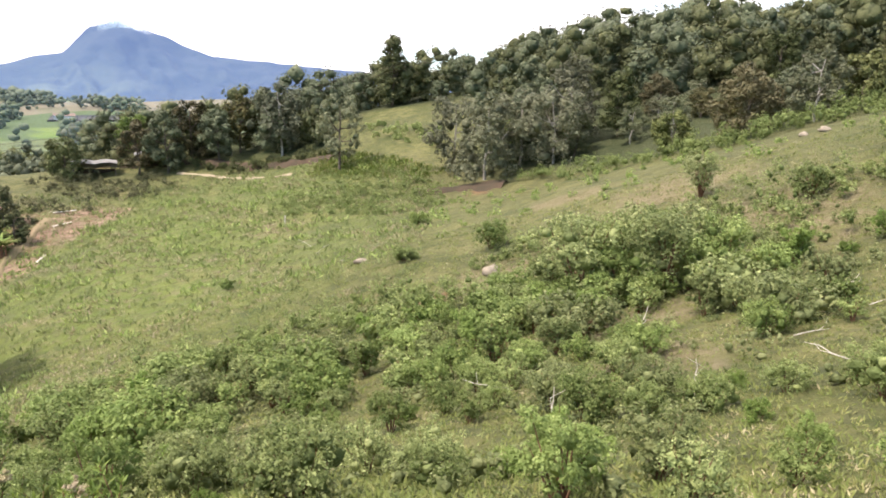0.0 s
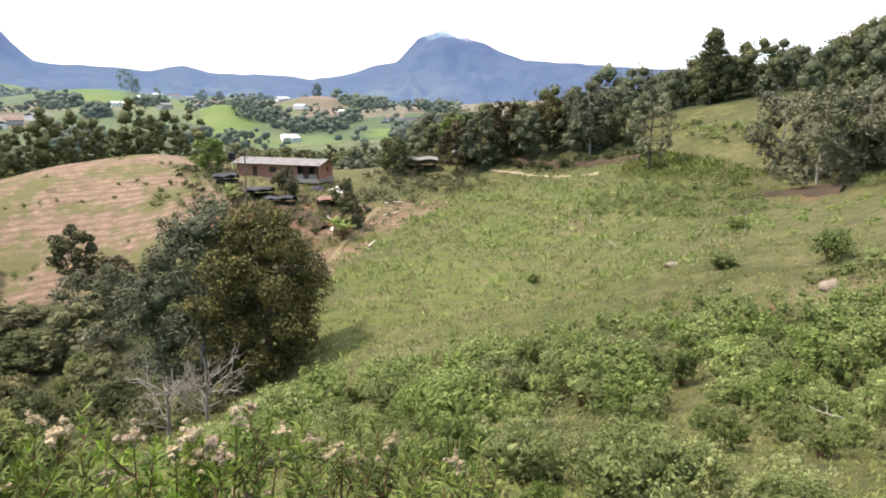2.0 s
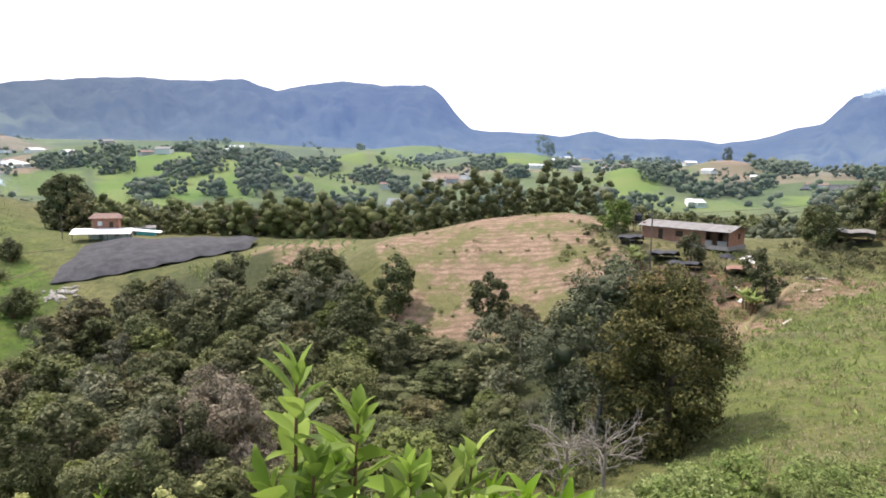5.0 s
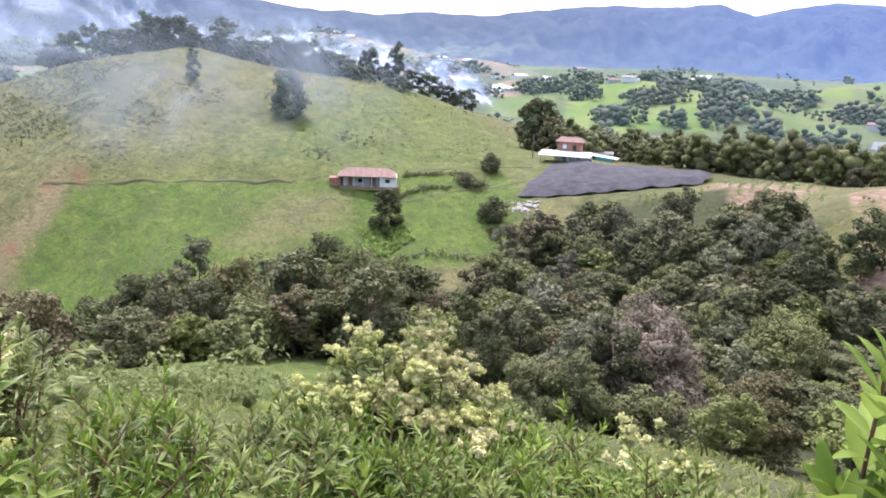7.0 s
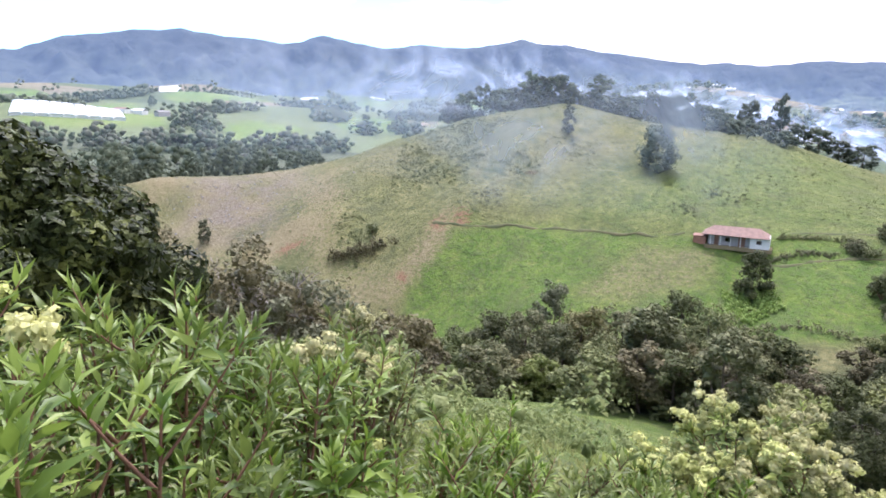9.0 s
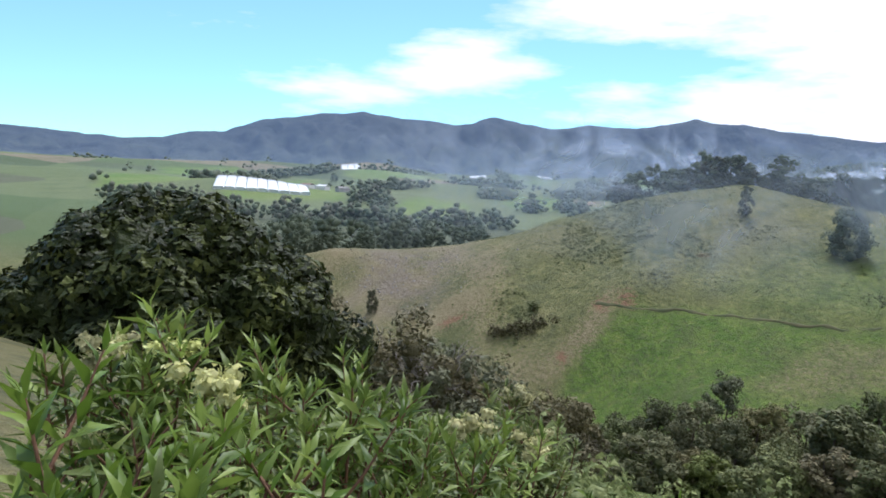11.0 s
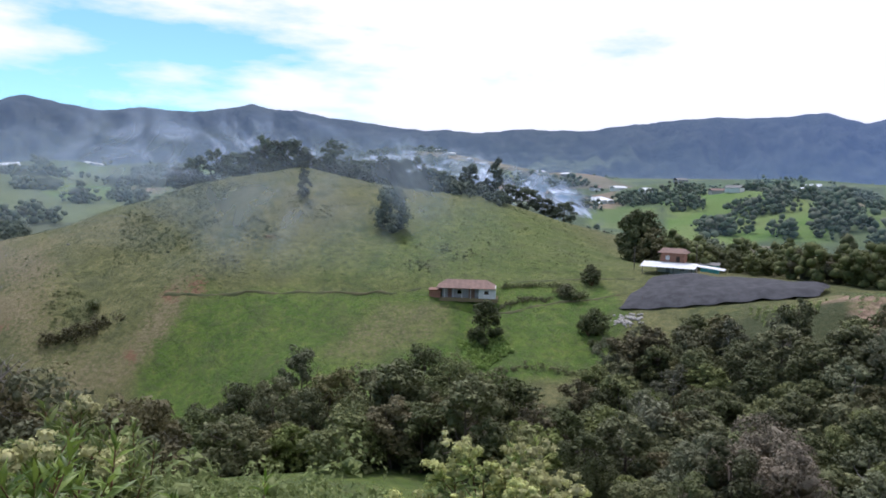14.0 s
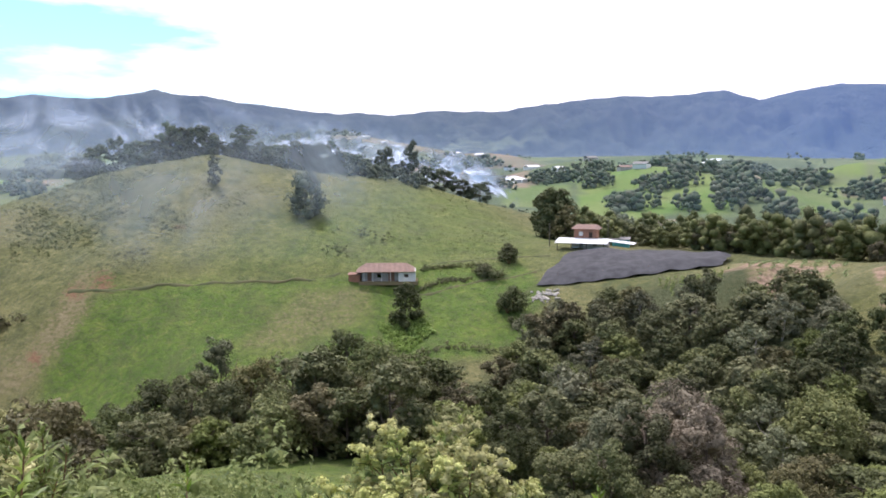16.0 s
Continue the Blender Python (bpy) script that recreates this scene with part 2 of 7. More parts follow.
def foliage(name, dark, mid, light, through=0.15, roughness=0.55, relief=3.0):
    """Leaves: each leaf and each plant has its own tone, and light comes through."""
    m = Nodes(name, roughness)
    m.bsdf.inputs["Specular IOR Level"].default_value = 0.12
    leaf, plant = m.island(), m.each()
    patch, bunch = m.noise(0.9, 2), m.noise(0.55, 4, 0.6)
    c = m.mix(m.math("ADD", m.math("MULTIPLY", m.step(leaf, 0.0, 1.0), 0.55), m.step(bunch, 0.36, 0.64, 0.0, 0.45)), dark, mid)
    c = m.mix(m.math("MULTIPLY", m.step(patch, 0.38, 0.68), m.step(leaf, 0.3, 1.0)), c, light)
    tone = m.n.new("ShaderNodeHueSaturation")
    m.l.new(m.step(plant, 0, 1, 0.492, 0.520), tone.inputs["Hue"])
    m.l.new(m.step(plant, 0, 1, 0.9, 1.12), tone.inputs["Saturation"])
    m.l.new(m.step(m.math("FRACT", m.math("MULTIPLY", plant, 7.31), 0), 0, 1, 0.72, 1.3), tone.inputs["Value"])
    m.l.new(c, tone.inputs["Color"])
    m.color(tone.outputs["Color"])
    if relief:
        m.bump(m.noise(relief, 3, 0.7), 0.8, 0.6 / relief)
    glow = m.n.new("ShaderNodeBsdfTranslucent")
    m.l.new(tone.outputs["Color"], glow.inputs["Color"])
    both = m.n.new("ShaderNodeMixShader")
    both.inputs["Fac"].default_value = through
    m.l.new(m.bsdf.outputs["BSDF"], both.inputs[1])
    m.l.new(glow.outputs["BSDF"], both.inputs[2])
    m.l.new(both.outputs["Shader"], m.n["Material Output"].inputs["Surface"])
    return m.mat


def ground_material():
    m = Nodes("land", 0.95)
    huge, big, mid, fine = m.noise(0.022, 5), m.noise(0.14, 5, 0.6), m.noise(1.1, 6, 0.65), m.noise(8.0, 5, 0.7)
    tuft = m.noise(0.42, 6, 0.7, distort=0.6)
    grass = m.mix(m.step(big, 0.38, 0.62), (0.138, 0.142, 0.046), (0.218, 0.204, 0.078))
    grass = m.mix(m.step(tuft, 0.50, 0.64, 0, 0.85), grass, (0.050, 0.070, 0.018))
    grass = m.mix(m.step(tuft, 0.46, 0.34, 0, 0.6), grass, (0.270, 0.240, 0.110))
    grass = m.mix(m.step(mid, 0.48, 0.70, 0, 0.75), grass, (0.052, 0.074, 0.018))
    grass = m.mix(m.step(huge, 0.45, 0.62, 0, 0.4), grass, (0.205, 0.180, 0.086))
    scrub = m.math("MULTIPLY", m.attribute("scrub"), m.step(m.noise(0.30, 5, 0.7), 0.44, 0.56))
    grass = m.mix(m.step(scrub, 0.1, 0.7, 0, 0.8), grass, (0.050, 0.072, 0.030))
    lush = m.mix(m.step(big, 0.35, 0.65), (0.078, 0.150, 0.018), (0.135, 0.200, 0.030))
    lush = m.mix(m.step(tuft, 0.5, 0.66, 0, 0.75), lush, (0.045, 0.085, 0.012))
    lush = m.mix(m.step(tuft, 0.45, 0.35, 0, 0.5), lush, (0.240, 0.240, 0.066))
    lush = m.mix(m.step(mid, 0.50, 0.68, 0, 0.6), lush, (0.050, 0.090, 0.014))
    c = m.mix(m.attribute("lush"), grass, lush)
    pasture = m.mix(m.step(tuft, 0.38, 0.62), (0.185, 0.235, 0.048), (0.125, 0.175, 0.032))
    pasture = m.mix(m.step(m.noise(0.11, 5, 0.65, distort=0.7), 0.52, 0.66, 0, 0.8), pasture, (0.285, 0.250, 0.100))
    pasture = m.mix(m.step(m.noise(0.16, 5, 0.6), 0.56, 0.68, 0, 0.7), pasture, (0.105, 0.190, 0.022))
    c = m.mix(m.attribute("pasture"), c, pasture)
    steps = m.n.new("ShaderNodeTexWave")     # narrow cattle terraces along the slopes
    steps.bands_direction = "Z"
    steps.inputs["Scale"].default_value, steps.inputs["Distortion"].default_value, steps.inputs["Detail"].default_value = 0.30, 14.0, 6.0
    steps.inputs["Detail Scale"].default_value = 1.6
    m.l.new(m.where, steps.inputs["Vector"])
    c = m.mix(m.step(steps.outputs["Fac"], 0.60, 0.92, 0, 0.46), c, (0.090, 0.098, 0.046))
    c = m.mix(m.step(m.noise(0.06, 6, 0.65, distort=0.8), 0.52, 0.68, 0, 0.7), c, (0.098, 0.108, 0.048))
    dry = m.mix(m.step(mid, 0.35, 0.65), (0.200, 0.165, 0.082), (0.270, 0.220, 0.125))
    worn = m.math("ADD", m.attribute("dry"), m.step(mid, 0.3, 0.7, -0.3, 0.3))
    c = m.mix(m.math("MULTIPLY", m.step(worn, 0.35, 0.75), m.step(m.attribute("dry"), 0.02, 0.1)), c, dry)
    plough = m.mix(m.step(tuft, 0.38, 0.62), (0.440, 0.300, 0.215), (0.270, 0.178, 0.122))
    rows = m.n.new("ShaderNodeTexWave")
    rows.inputs["Scale"].default_value, rows.inputs["Distortion"].default_value = 0.20, 4.0
    rows.inputs["Detail"].default_value, rows.inputs["Detail Scale"].default_value = 3.0, 2.0
    turn = m.n.new("ShaderNodeMapping")
    turn.inputs["Rotation"].default_value = (0, 0, radians(62))
    m.l.new(m.where, turn.inputs["Vector"])
    m.l.new(turn.outputs["Vector"], rows.inputs["Vector"])
    plough = m.mix(m.step(rows.outputs["Fac"], 0.5, 0.9, 0, 0.46), plough, (0.15, 0.105, 0.068))
    plough = m.mix(m.step(m.noise(0.13, 7, 0.75), 0.48, 0.57, 0, 0.85), plough, (0.165, 0.170, 0.060))
    c = m.mix(m.step(m.math("ADD", m.attribute("plough"), m.step(mid, 0.3, 0.7, -0.2, 0.2)), 0.4, 0.6), c, plough)
    soil = m.mix(m.step(mid, 0.35, 0.65), (0.33, 0.17, 0.095), (0.20, 0.115, 0.07))
    c = m.mix(m.step(m.math("ADD", m.attribute("soil"), m.step(mid, 0.3, 0.7, -0.35, 0.35)), 0.45, 0.7), c, soil)
    litter = m.mix(m.step(mid, 0.4, 0.6), (0.045, 0.058, 0.022), (0.075, 0.08, 0.035))
    c = m.mix(m.step(m.attribute("woods"), 0.2, 0.8), c, litter)
    stony = m.mix(m.step(m.noise(0.9, 5, 0.75), 0.40, 0.62), (0.150, 0.118, 0.088), (0.245, 0.205, 0.160))
    c = m.mix(m.math("MULTIPLY", m.attribute("stony"), m.step(m.noise(0.12, 5, 0.6), 0.38, 0.58, 0.25, 0.95)), c, stony)
    # fields of the wide valley, greens greyed a little: haze put into the colour
    cells = m.n.new("ShaderNodeTexVoronoi")
    cells.inputs["Scale"].default_value = 0.0085
    warp = m.n.new("ShaderNodeVectorMath")
    warp.operation = "MULTIPLY"
    warp.inputs[1].default_value = (1.0, 0.55, 1.0)
    m.l.new(m.where, warp.inputs[0])
    m.l.new(warp.outputs["Vector"], cells.inputs["Vector"])
    parts = m.n.new("ShaderNodeSeparateColor")
    m.l.new(cells.outputs["Color"], parts.inputs["Color"])
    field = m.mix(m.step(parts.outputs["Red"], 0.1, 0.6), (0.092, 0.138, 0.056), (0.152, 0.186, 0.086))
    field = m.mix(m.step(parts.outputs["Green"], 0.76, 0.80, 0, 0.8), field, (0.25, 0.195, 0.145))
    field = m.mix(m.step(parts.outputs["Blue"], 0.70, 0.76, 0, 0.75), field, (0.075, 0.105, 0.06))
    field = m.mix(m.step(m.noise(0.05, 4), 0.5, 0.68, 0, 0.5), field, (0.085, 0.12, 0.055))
    bright = m.mix(m.step(m.noise(0.02, 4), 0.35, 0.65), (0.105, 0.205, 0.032), (0.195, 0.250, 0.072))
    field = m.mix(m.attribute("meadow"), field, bright)
    tilled = m.mix(m.step(m.noise(0.035, 5), 0.4, 0.6), (0.300, 0.215, 0.160), (0.200, 0.165, 0.110))
    field = m.mix(m.attribute("tilled"), field, tilled)
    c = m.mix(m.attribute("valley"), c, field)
    c = m.mix(m.step(fine, 0.3, 0.75, 0.0, 0.45), c, (0.05, 0.065, 0.018))
    m.bump(m.math("ADD", m.math("ADD", fine, m.math("MULTIPLY", tuft, 4.0)), m.math("MULTIPLY", mid, 2.0)), 0.9, 0.2)
    return m.color(c)


def mountain_material():
    m = Nodes("far_forest_blue_glow", 1.0)
    a, b = m.noise(0.006, 8, 0.7), m.noise(0.0045, 8, 0.7)
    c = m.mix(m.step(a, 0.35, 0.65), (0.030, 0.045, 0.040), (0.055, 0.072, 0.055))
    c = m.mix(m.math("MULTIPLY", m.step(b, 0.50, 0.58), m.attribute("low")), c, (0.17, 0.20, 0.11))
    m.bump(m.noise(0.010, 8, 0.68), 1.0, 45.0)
    m.l.new(m.mix(m.attribute("air"), (0.086, 0.138, 0.285), (0.070, 0.130, 0.325)), m.bsdf.inputs["Emission Color"])     # the range itself emits blue, in place of the haze before it
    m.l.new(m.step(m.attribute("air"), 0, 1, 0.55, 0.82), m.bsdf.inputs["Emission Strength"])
    return m.color(c)


LAND = ground_material()
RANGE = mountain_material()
BARK = surface("bark", (0.16, 0.125, 0.095), (0.09, 0.07, 0.055), 2.0, 0.9, 0.6, 14.0)
PALE_BARK = surface("pale_bark", (0.42, 0.38, 0.33), (0.28, 0.25, 0.21), 2.0, 0.9, 0.5, 14.0)
STEM = surface("stem", (0.22, 0.115, 0.062), (0.12, 0.062, 0.04), 8.0, 0.7, 0.3, 60.0)
LEAF_DARK = foliage("leaf_dark", (0.062, 0.068, 0.029), (0.120, 0.131, 0.054), (0.201, 0.201, 0.090))
LEAF_WOOD = foliage("leaf_wood", (0.083, 0.089, 0.040), (0.155, 0.159, 0.069), (0.249, 0.241, 0.109))
LEAF_OLIVE = foliage("leaf_olive", (0.097, 0.109, 0.037), (0.200, 0.213, 0.073), (0.302, 0.310, 0.117))
LEAF_BROWN = foliage("leaf_brown", (0.083, 0.075, 0.036), (0.146, 0.130, 0.062), (0.217, 0.184, 0.089))
LEAF_BIG = foliage("leaf_big", (0.046, 0.045, 0.020), (0.106, 0.096, 0.040), (0.215, 0.160, 0.070))
LEAF_GREY = foliage("leaf_grey", (0.112, 0.115, 0.065), (0.176, 0.180, 0.103), (0.248, 0.250, 0.143))
LEAF_DRY = foliage("leaf_dry", (0.150, 0.122, 0.088), (0.230, 0.190, 0.140), (0.310, 0.260, 0.190))
LEAF_GREYGREEN = foliage("leaf_greygreen", (0.070, 0.078, 0.046), (0.128, 0.138, 0.082), (0.198, 0.204, 0.120))
LEAF_SHRUB = foliage("leaf_shrub", (0.102, 0.136, 0.042), (0.290, 0.345, 0.116), (0.470, 0.500, 0.200), 0.32)
LEAF_YOUNG = foliage("leaf_young", (0.120, 0.190, 0.026), (0.270, 0.385, 0.060), (0.480, 0.590, 0.130), 0.42, 0.45, 0)
LEAF_FERN = foliage("leaf_fern", (0.125, 0.170, 0.045), (0.240, 0.305, 0.090), (0.370, 0.415, 0.150), 0.33)
LEAF_NEAR = foliage("leaf_near", (0.070, 0.108, 0.020), (0.195, 0.268, 0.050), (0.430, 0.495, 0.120), 0.34, 0.45, 0)
LEAF_NEAR.node_tree.nodes["Principled BSDF"].inputs["Specular IOR Level"].default_value = 0.22
# far leaves lean to grey-blue: haze put into their colour
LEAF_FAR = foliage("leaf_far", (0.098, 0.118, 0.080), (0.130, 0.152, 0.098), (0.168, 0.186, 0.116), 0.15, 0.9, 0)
LEAF_THICKET = foliage("leaf_thicket", (0.120, 0.145, 0.052), (0.200, 0.230, 0.085), (0.290, 0.310, 0.130), 0.3, 0.7, 0)
# the same haze tint for nearer valley trees, more olive
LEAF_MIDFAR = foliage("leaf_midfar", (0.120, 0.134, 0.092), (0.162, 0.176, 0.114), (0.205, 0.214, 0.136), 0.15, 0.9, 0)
LEAF_BELT = foliage("leaf_belt", (0.085, 0.088, 0.042), (0.150, 0.155, 0.070), (0.225, 0.220, 0.100), 0.25, 0.7, 0)
# crest trees: leaf colour paled and blued to imitate haze
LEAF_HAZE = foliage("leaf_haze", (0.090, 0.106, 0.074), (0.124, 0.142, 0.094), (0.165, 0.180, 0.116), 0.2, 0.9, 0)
LEAF_TUSSOCK = foliage("leaf_tussock", (0.066, 0.082, 0.034), (0.108, 0.126, 0.052), (0.160, 0.172, 0.078), 0.2, 0.9, 0)
BLADE = foliage("blade", (0.125, 0.155, 0.042), (0.205, 0.225, 0.068), (0.310, 0.275, 0.125), 0.3, 0.7, 0)
STRAW = foliage("straw", (0.290, 0.240, 0.140), (0.370, 0.315, 0.195), (0.440, 0.385, 0.255), 0.2, 0.7)
FADED = foliage("faded_blossom", (0.430, 0.340, 0.215), (0.580, 0.480, 0.320), (0.700, 0.620, 0.450), 0.25, 0.8)
BLOSSOM = foliage("blossom", (0.400, 0.400, 0.150), (0.560, 0.545, 0.240), (0.690, 0.670, 0.360), 0.25, 0.8)
# the palest tone, on scattered leaves, imitates sunlit yellow-green highlights
LEAF_GLOSS = foliage("leaf_gloss", (0.018, 0.023, 0.008), (0.052, 0.064, 0.020), (0.200, 0.205, 0.062), 0.10, 0.5)
LEAF_DULL = foliage("leaf_dull", (0.180, 0.215, 0.105), (0.245, 0.280, 0.135), (0.310, 0.340, 0.165), 0.25, 0.9, 0)

# ================= shapes =================
def mesh_of(name, verts, faces, material, smooth=False):
    """A mesh from arrays of corners and of equal-sided faces."""
    verts, faces = np.asarray(verts, float), np.asarray(faces, int)
    me = bpy.data.meshes.new(name)
    k = faces.shape[1]
    me.vertices.add(len(verts))
    me.vertices.foreach_set("co", verts.ravel())
    me.loops.add(faces.size)
    me.loops.foreach_set("vertex_index", faces.ravel())
    me.polygons.add(len(faces))
    me.polygons.foreach_set("loop_start", np.arange(len(faces)) * k)
    me.polygons.foreach_set("loop_total", np.full(len(faces), k))
    if smooth:
        me.polygons.foreach_set("use_smooth", np.ones(len(faces), bool))
    me.update(calc_edges=True)
    me.materials.append(material)
    return me


def piece(name, verts, faces, material, parent=None, label="", smooth=False):
    ob = new(name, mesh_of(name, verts, faces, material, smooth))
    ob.parent = parent
    if label:
        tagged(ob, label)
    return ob


def part(name, bm, material, parent, label=""):
    """Links a bmesh as one mesh object under a thing or a part."""
    me = bpy.data.meshes.new(name)
    bm.to_mesh(me)
    bm.free()
    me.materials.append(material)
    ob = new(name, me)
    ob.parent = parent
    if label:
        tagged(ob, label)
    return ob


def thing(name, label, category, group="", kind=""):
    return tagged(new(name), label, category, group, kind)


def unit(v):
    return v / np.maximum(np.linalg.norm(v, axis=-1, keepdims=True), 1e-9)


def blades(base, along, face, length, width, fold=0.25):
    """Four-cornered leaves, folded on the midrib: from base along a direction, facing a normal."""
    along = unit(along)
    across = unit(np.cross(along, face))
    face = np.cross(across, along)
    length, width = np.asarray(length)[:, None], np.asarray(width)[:, None]
    mid = base + along * length * 0.45
    lift = face * width * fold
    v = np.stack([base, mid + across * width * 0.5 + lift, base + along * length, mid - across * width * 0.5 + lift], 1).reshape(-1, 3)
    i = np.arange(len(base))[:, None] * 4
    f = np.concatenate([i + [[0, 1, 2]], i + [[0, 2, 3]]], 1).reshape(-1, 3)
    return v, f


def joined(pieces):
    vs, fs, n = [], [], 0
    for v, f in pieces:
        vs.append(v)
        fs.append(f + n)
        n += len(v)
    return np.concatenate(vs), np.concatenate(fs)


def tube(points, radii, sides=6):
    """A tapered round limb along points, in triangles."""
    p, radii = np.asarray(points, float), np.asarray(radii, float)
    t = unit(np.gradient(p, axis=0))
    ref = np.where(np.abs(t[:, 2:3]) > 0.8, [[1.0, 0, 0]], [[0, 0, 1.0]])
    u = unit(np.cross(t, ref))
    w = np.cross(t, u)
    a = np.arange(sides) / sides * math.tau
    ring = p[:, None] + radii[:, None, None] * (np.cos(a)[None, :, None] * u[:, None] + np.sin(a)[None, :, None] * w[:, None])
    v = ring.reshape(-1, 3)
    f = []
    for i in range(len(p) - 1):
        for j in range(sides):
            q, s, b = i * sides + j, i * sides + (j + 1) % sides, (i + 1) * sides
            f += [(q, s, b + (j + 1) % sides), (q, b + (j + 1) % sides, b + j)]
    return v, np.array(f)


def lobe_leaves(lobes, count, size, r, flat=0.8, up=0.35, ragged=0.35, small=True):
    """Leaf clumps over the outer shells of a cluster of rounded lobes."""
    c = np.array([l[:3] for l in lobes], float)
    rad = np.array([l[3] for l in lobes], float)
    pick = r.choice(len(lobes), count, p=rad ** 2 / (rad ** 2).sum())
    d = unit(r.normal(size=(count, 3)) + [0, 0, up])
    depth = 1.0 - ragged * r.uniform(0, 1, count) ** 1.6 + ragged * 0.4 * (r.uniform(0, 1, count) ** 4)
    pos = c[pick] + d * (rad[pick] * depth)[:, None] * [1, 1, flat]
    # drop what lies deep inside another lobe
    gap = np.linalg.norm((pos[:, None] - c[None]) / [1, 1, flat], axis=2) / rad[None]
    keep = gap.min(1) > 0.45
    pos, d = pos[keep], d[keep]
    n = len(pos)
    face = unit(d + 0.42 * r.normal(size=(n, 3)) + [0, 0, 0.25])
    along = np.cross(face, r.normal(size=(n, 3)))
    s = size * r.uniform(0.55, 1.35, n)
    if not small:
        return blades(pos - along * 0.3 * s[:, None], along, face, s, s * r.uniform(0.5, 0.8, n))
    along = unit(along) * s[:, None]
    across = unit(np.cross(along, face)) * (s * r.uniform(0.3, 0.5, n))[:, None]
    v = np.stack([pos - along * 0.4 + across, pos - along * 0.4 - across, pos + along * 0.6], 1).reshape(-1, 3)
    return v, np.arange(n * 3).reshape(-1, 3)


BALL = bmesh.new()
bmesh.ops.create_icosphere(BALL, subdivisions=2, radius=1.0)
BALL_V, BALL_F = np.array([v.co[:] for v in BALL.verts]), np.array([[v.index for v in f.verts] for f in BALL.faces])
BALL.free()
LUMP = bmesh.new()
bmesh.ops.create_icosphere(LUMP, subdivisions=1, radius=1.0)
LUMP_V, LUMP_F = np.array([v.co[:] for v in LUMP.verts]), np.array([[v.index for v in f.verts] for f in LUMP.faces])
LUMP.free()


def lobe_cores(lobes, r, flat=0.85, size=0.8, rough=0.16, fine=False):
    """The inner mass of leaves of each lobe, uneven all over."""
    bv, bf = (BALL_V, BALL_F) if fine else (LUMP_V, LUMP_F)
    out_ = []
    for x, y, z, rad in lobes:
        k = 1 + rough * r.normal(size=(len(bv), 1))
        out_.append((bv * k * rad * size * [1, 1, flat] + [x, y, z], bf))
    return joined(out_)


def limbs(height, spread, r, trunk=0.16, forks=5, start=0.35, wobble=0.12):
    """A bent trunk with limbs that rise from it."""
    z = np.linspace(0, height, 6)
    bend = np.cumsum(r.normal(size=(6, 2)) * wobble * height / 8, axis=0)
    bend[0] = 0
    stem = np.concatenate([bend, z[:, None]], 1)
    stem[0, 2] = -0.5
    out_ = [tube(stem, np.linspace(trunk, trunk * 0.25, 6), 7)]
    for i in range(forks):
        h = r.uniform(start, 0.85)
        b = np.array([np.interp(h * height, z, stem[:, k]) for k in range(3)])
        a = i / forks * math.tau + r.uniform(-0.5, 0.5)
        reach = spread * r.uniform(0.5, 0.95)
        tip = b + [math.cos(a) * reach, math.sin(a) * reach, height * r.uniform(0.12, 0.32)]
        mid = (b + tip) / 2 + [0, 0, -0.06 * height] + r.normal(size=3) * 0.05 * height
        out_.append(tube([b, mid, tip], [trunk * 0.5, trunk * 0.3, trunk * 0.1], 5))
    return joined(out_)


def crown_lobes(height, width, base, r, count=12, top=1.0):
    """Rounded lobes that fill an uneven crown from base to the tree's height."""
    lobes = []
    for i in range(count):
        h = (i + r.uniform(0.1, 0.9)) / count
        reach = width * 0.5 * math.sin(math.pi * (0.18 + 0.74 * h ** top)) * r.uniform(0.45, 0.85)
        a = i * 2.4 + r.uniform(-0.6, 0.6)
        rad = width * r.uniform(0.14, 0.25)
        lobes.append((math.cos(a) * reach, math.sin(a) * reach, base + (height - base - rad * 0.5) * h, rad))
    return lobes


def clusters(lobes, r, per=5, low=0.42, high=0.66):
    """The bunches of twigs that each lobe of a crown breaks up into, most of them on its upper and outer side."""
    out_ = []
    for x, y, z, rad in lobes:
        away = np.array([x, y, 0.0]) / max(1e-6, math.hypot(x, y))
        for d in unit(r.normal(size=(per, 3)) + away * 0.45 + [0, 0, 0.45]):
            out_.append((*(np.array([x, y, z]) + d * rad * [0.78, 0.78, 0.66]), rad * r.uniform(low, high)))
    return out_


def tree(name, label, category, group, height, width, base, count, size, leaf, bark, seed, lobes=12, trunk=0.16, top=1.0, flat=0.85, ragged=0.42, core=0.58, per=5):
    """A tree of trunk and crown, standing at the origin."""
    r = np.random.RandomState(seed)
    t = thing(name, label, category, group)
    v, f = limbs(height * 0.86, width * 0.42, r, trunk)
    piece("trunk", v, f, bark, t, smooth=True)
    balls = crown_lobes(height, width, base, r, lobes, top)
    bunches = clusters(balls, r, per)
    crown = [lobe_leaves(bunches, count, size * 1.3, r, flat, ragged=ragged)]
    if core:
        crown.append(lobe_cores(balls, r, flat, core * (0.66 if core < 0.7 else 0.8), 0.25 if core < 0.7 else 0.10, count > 8000))
    v, f = joined(crown)
    piece("crown", v, f, leaf, t)
    return t


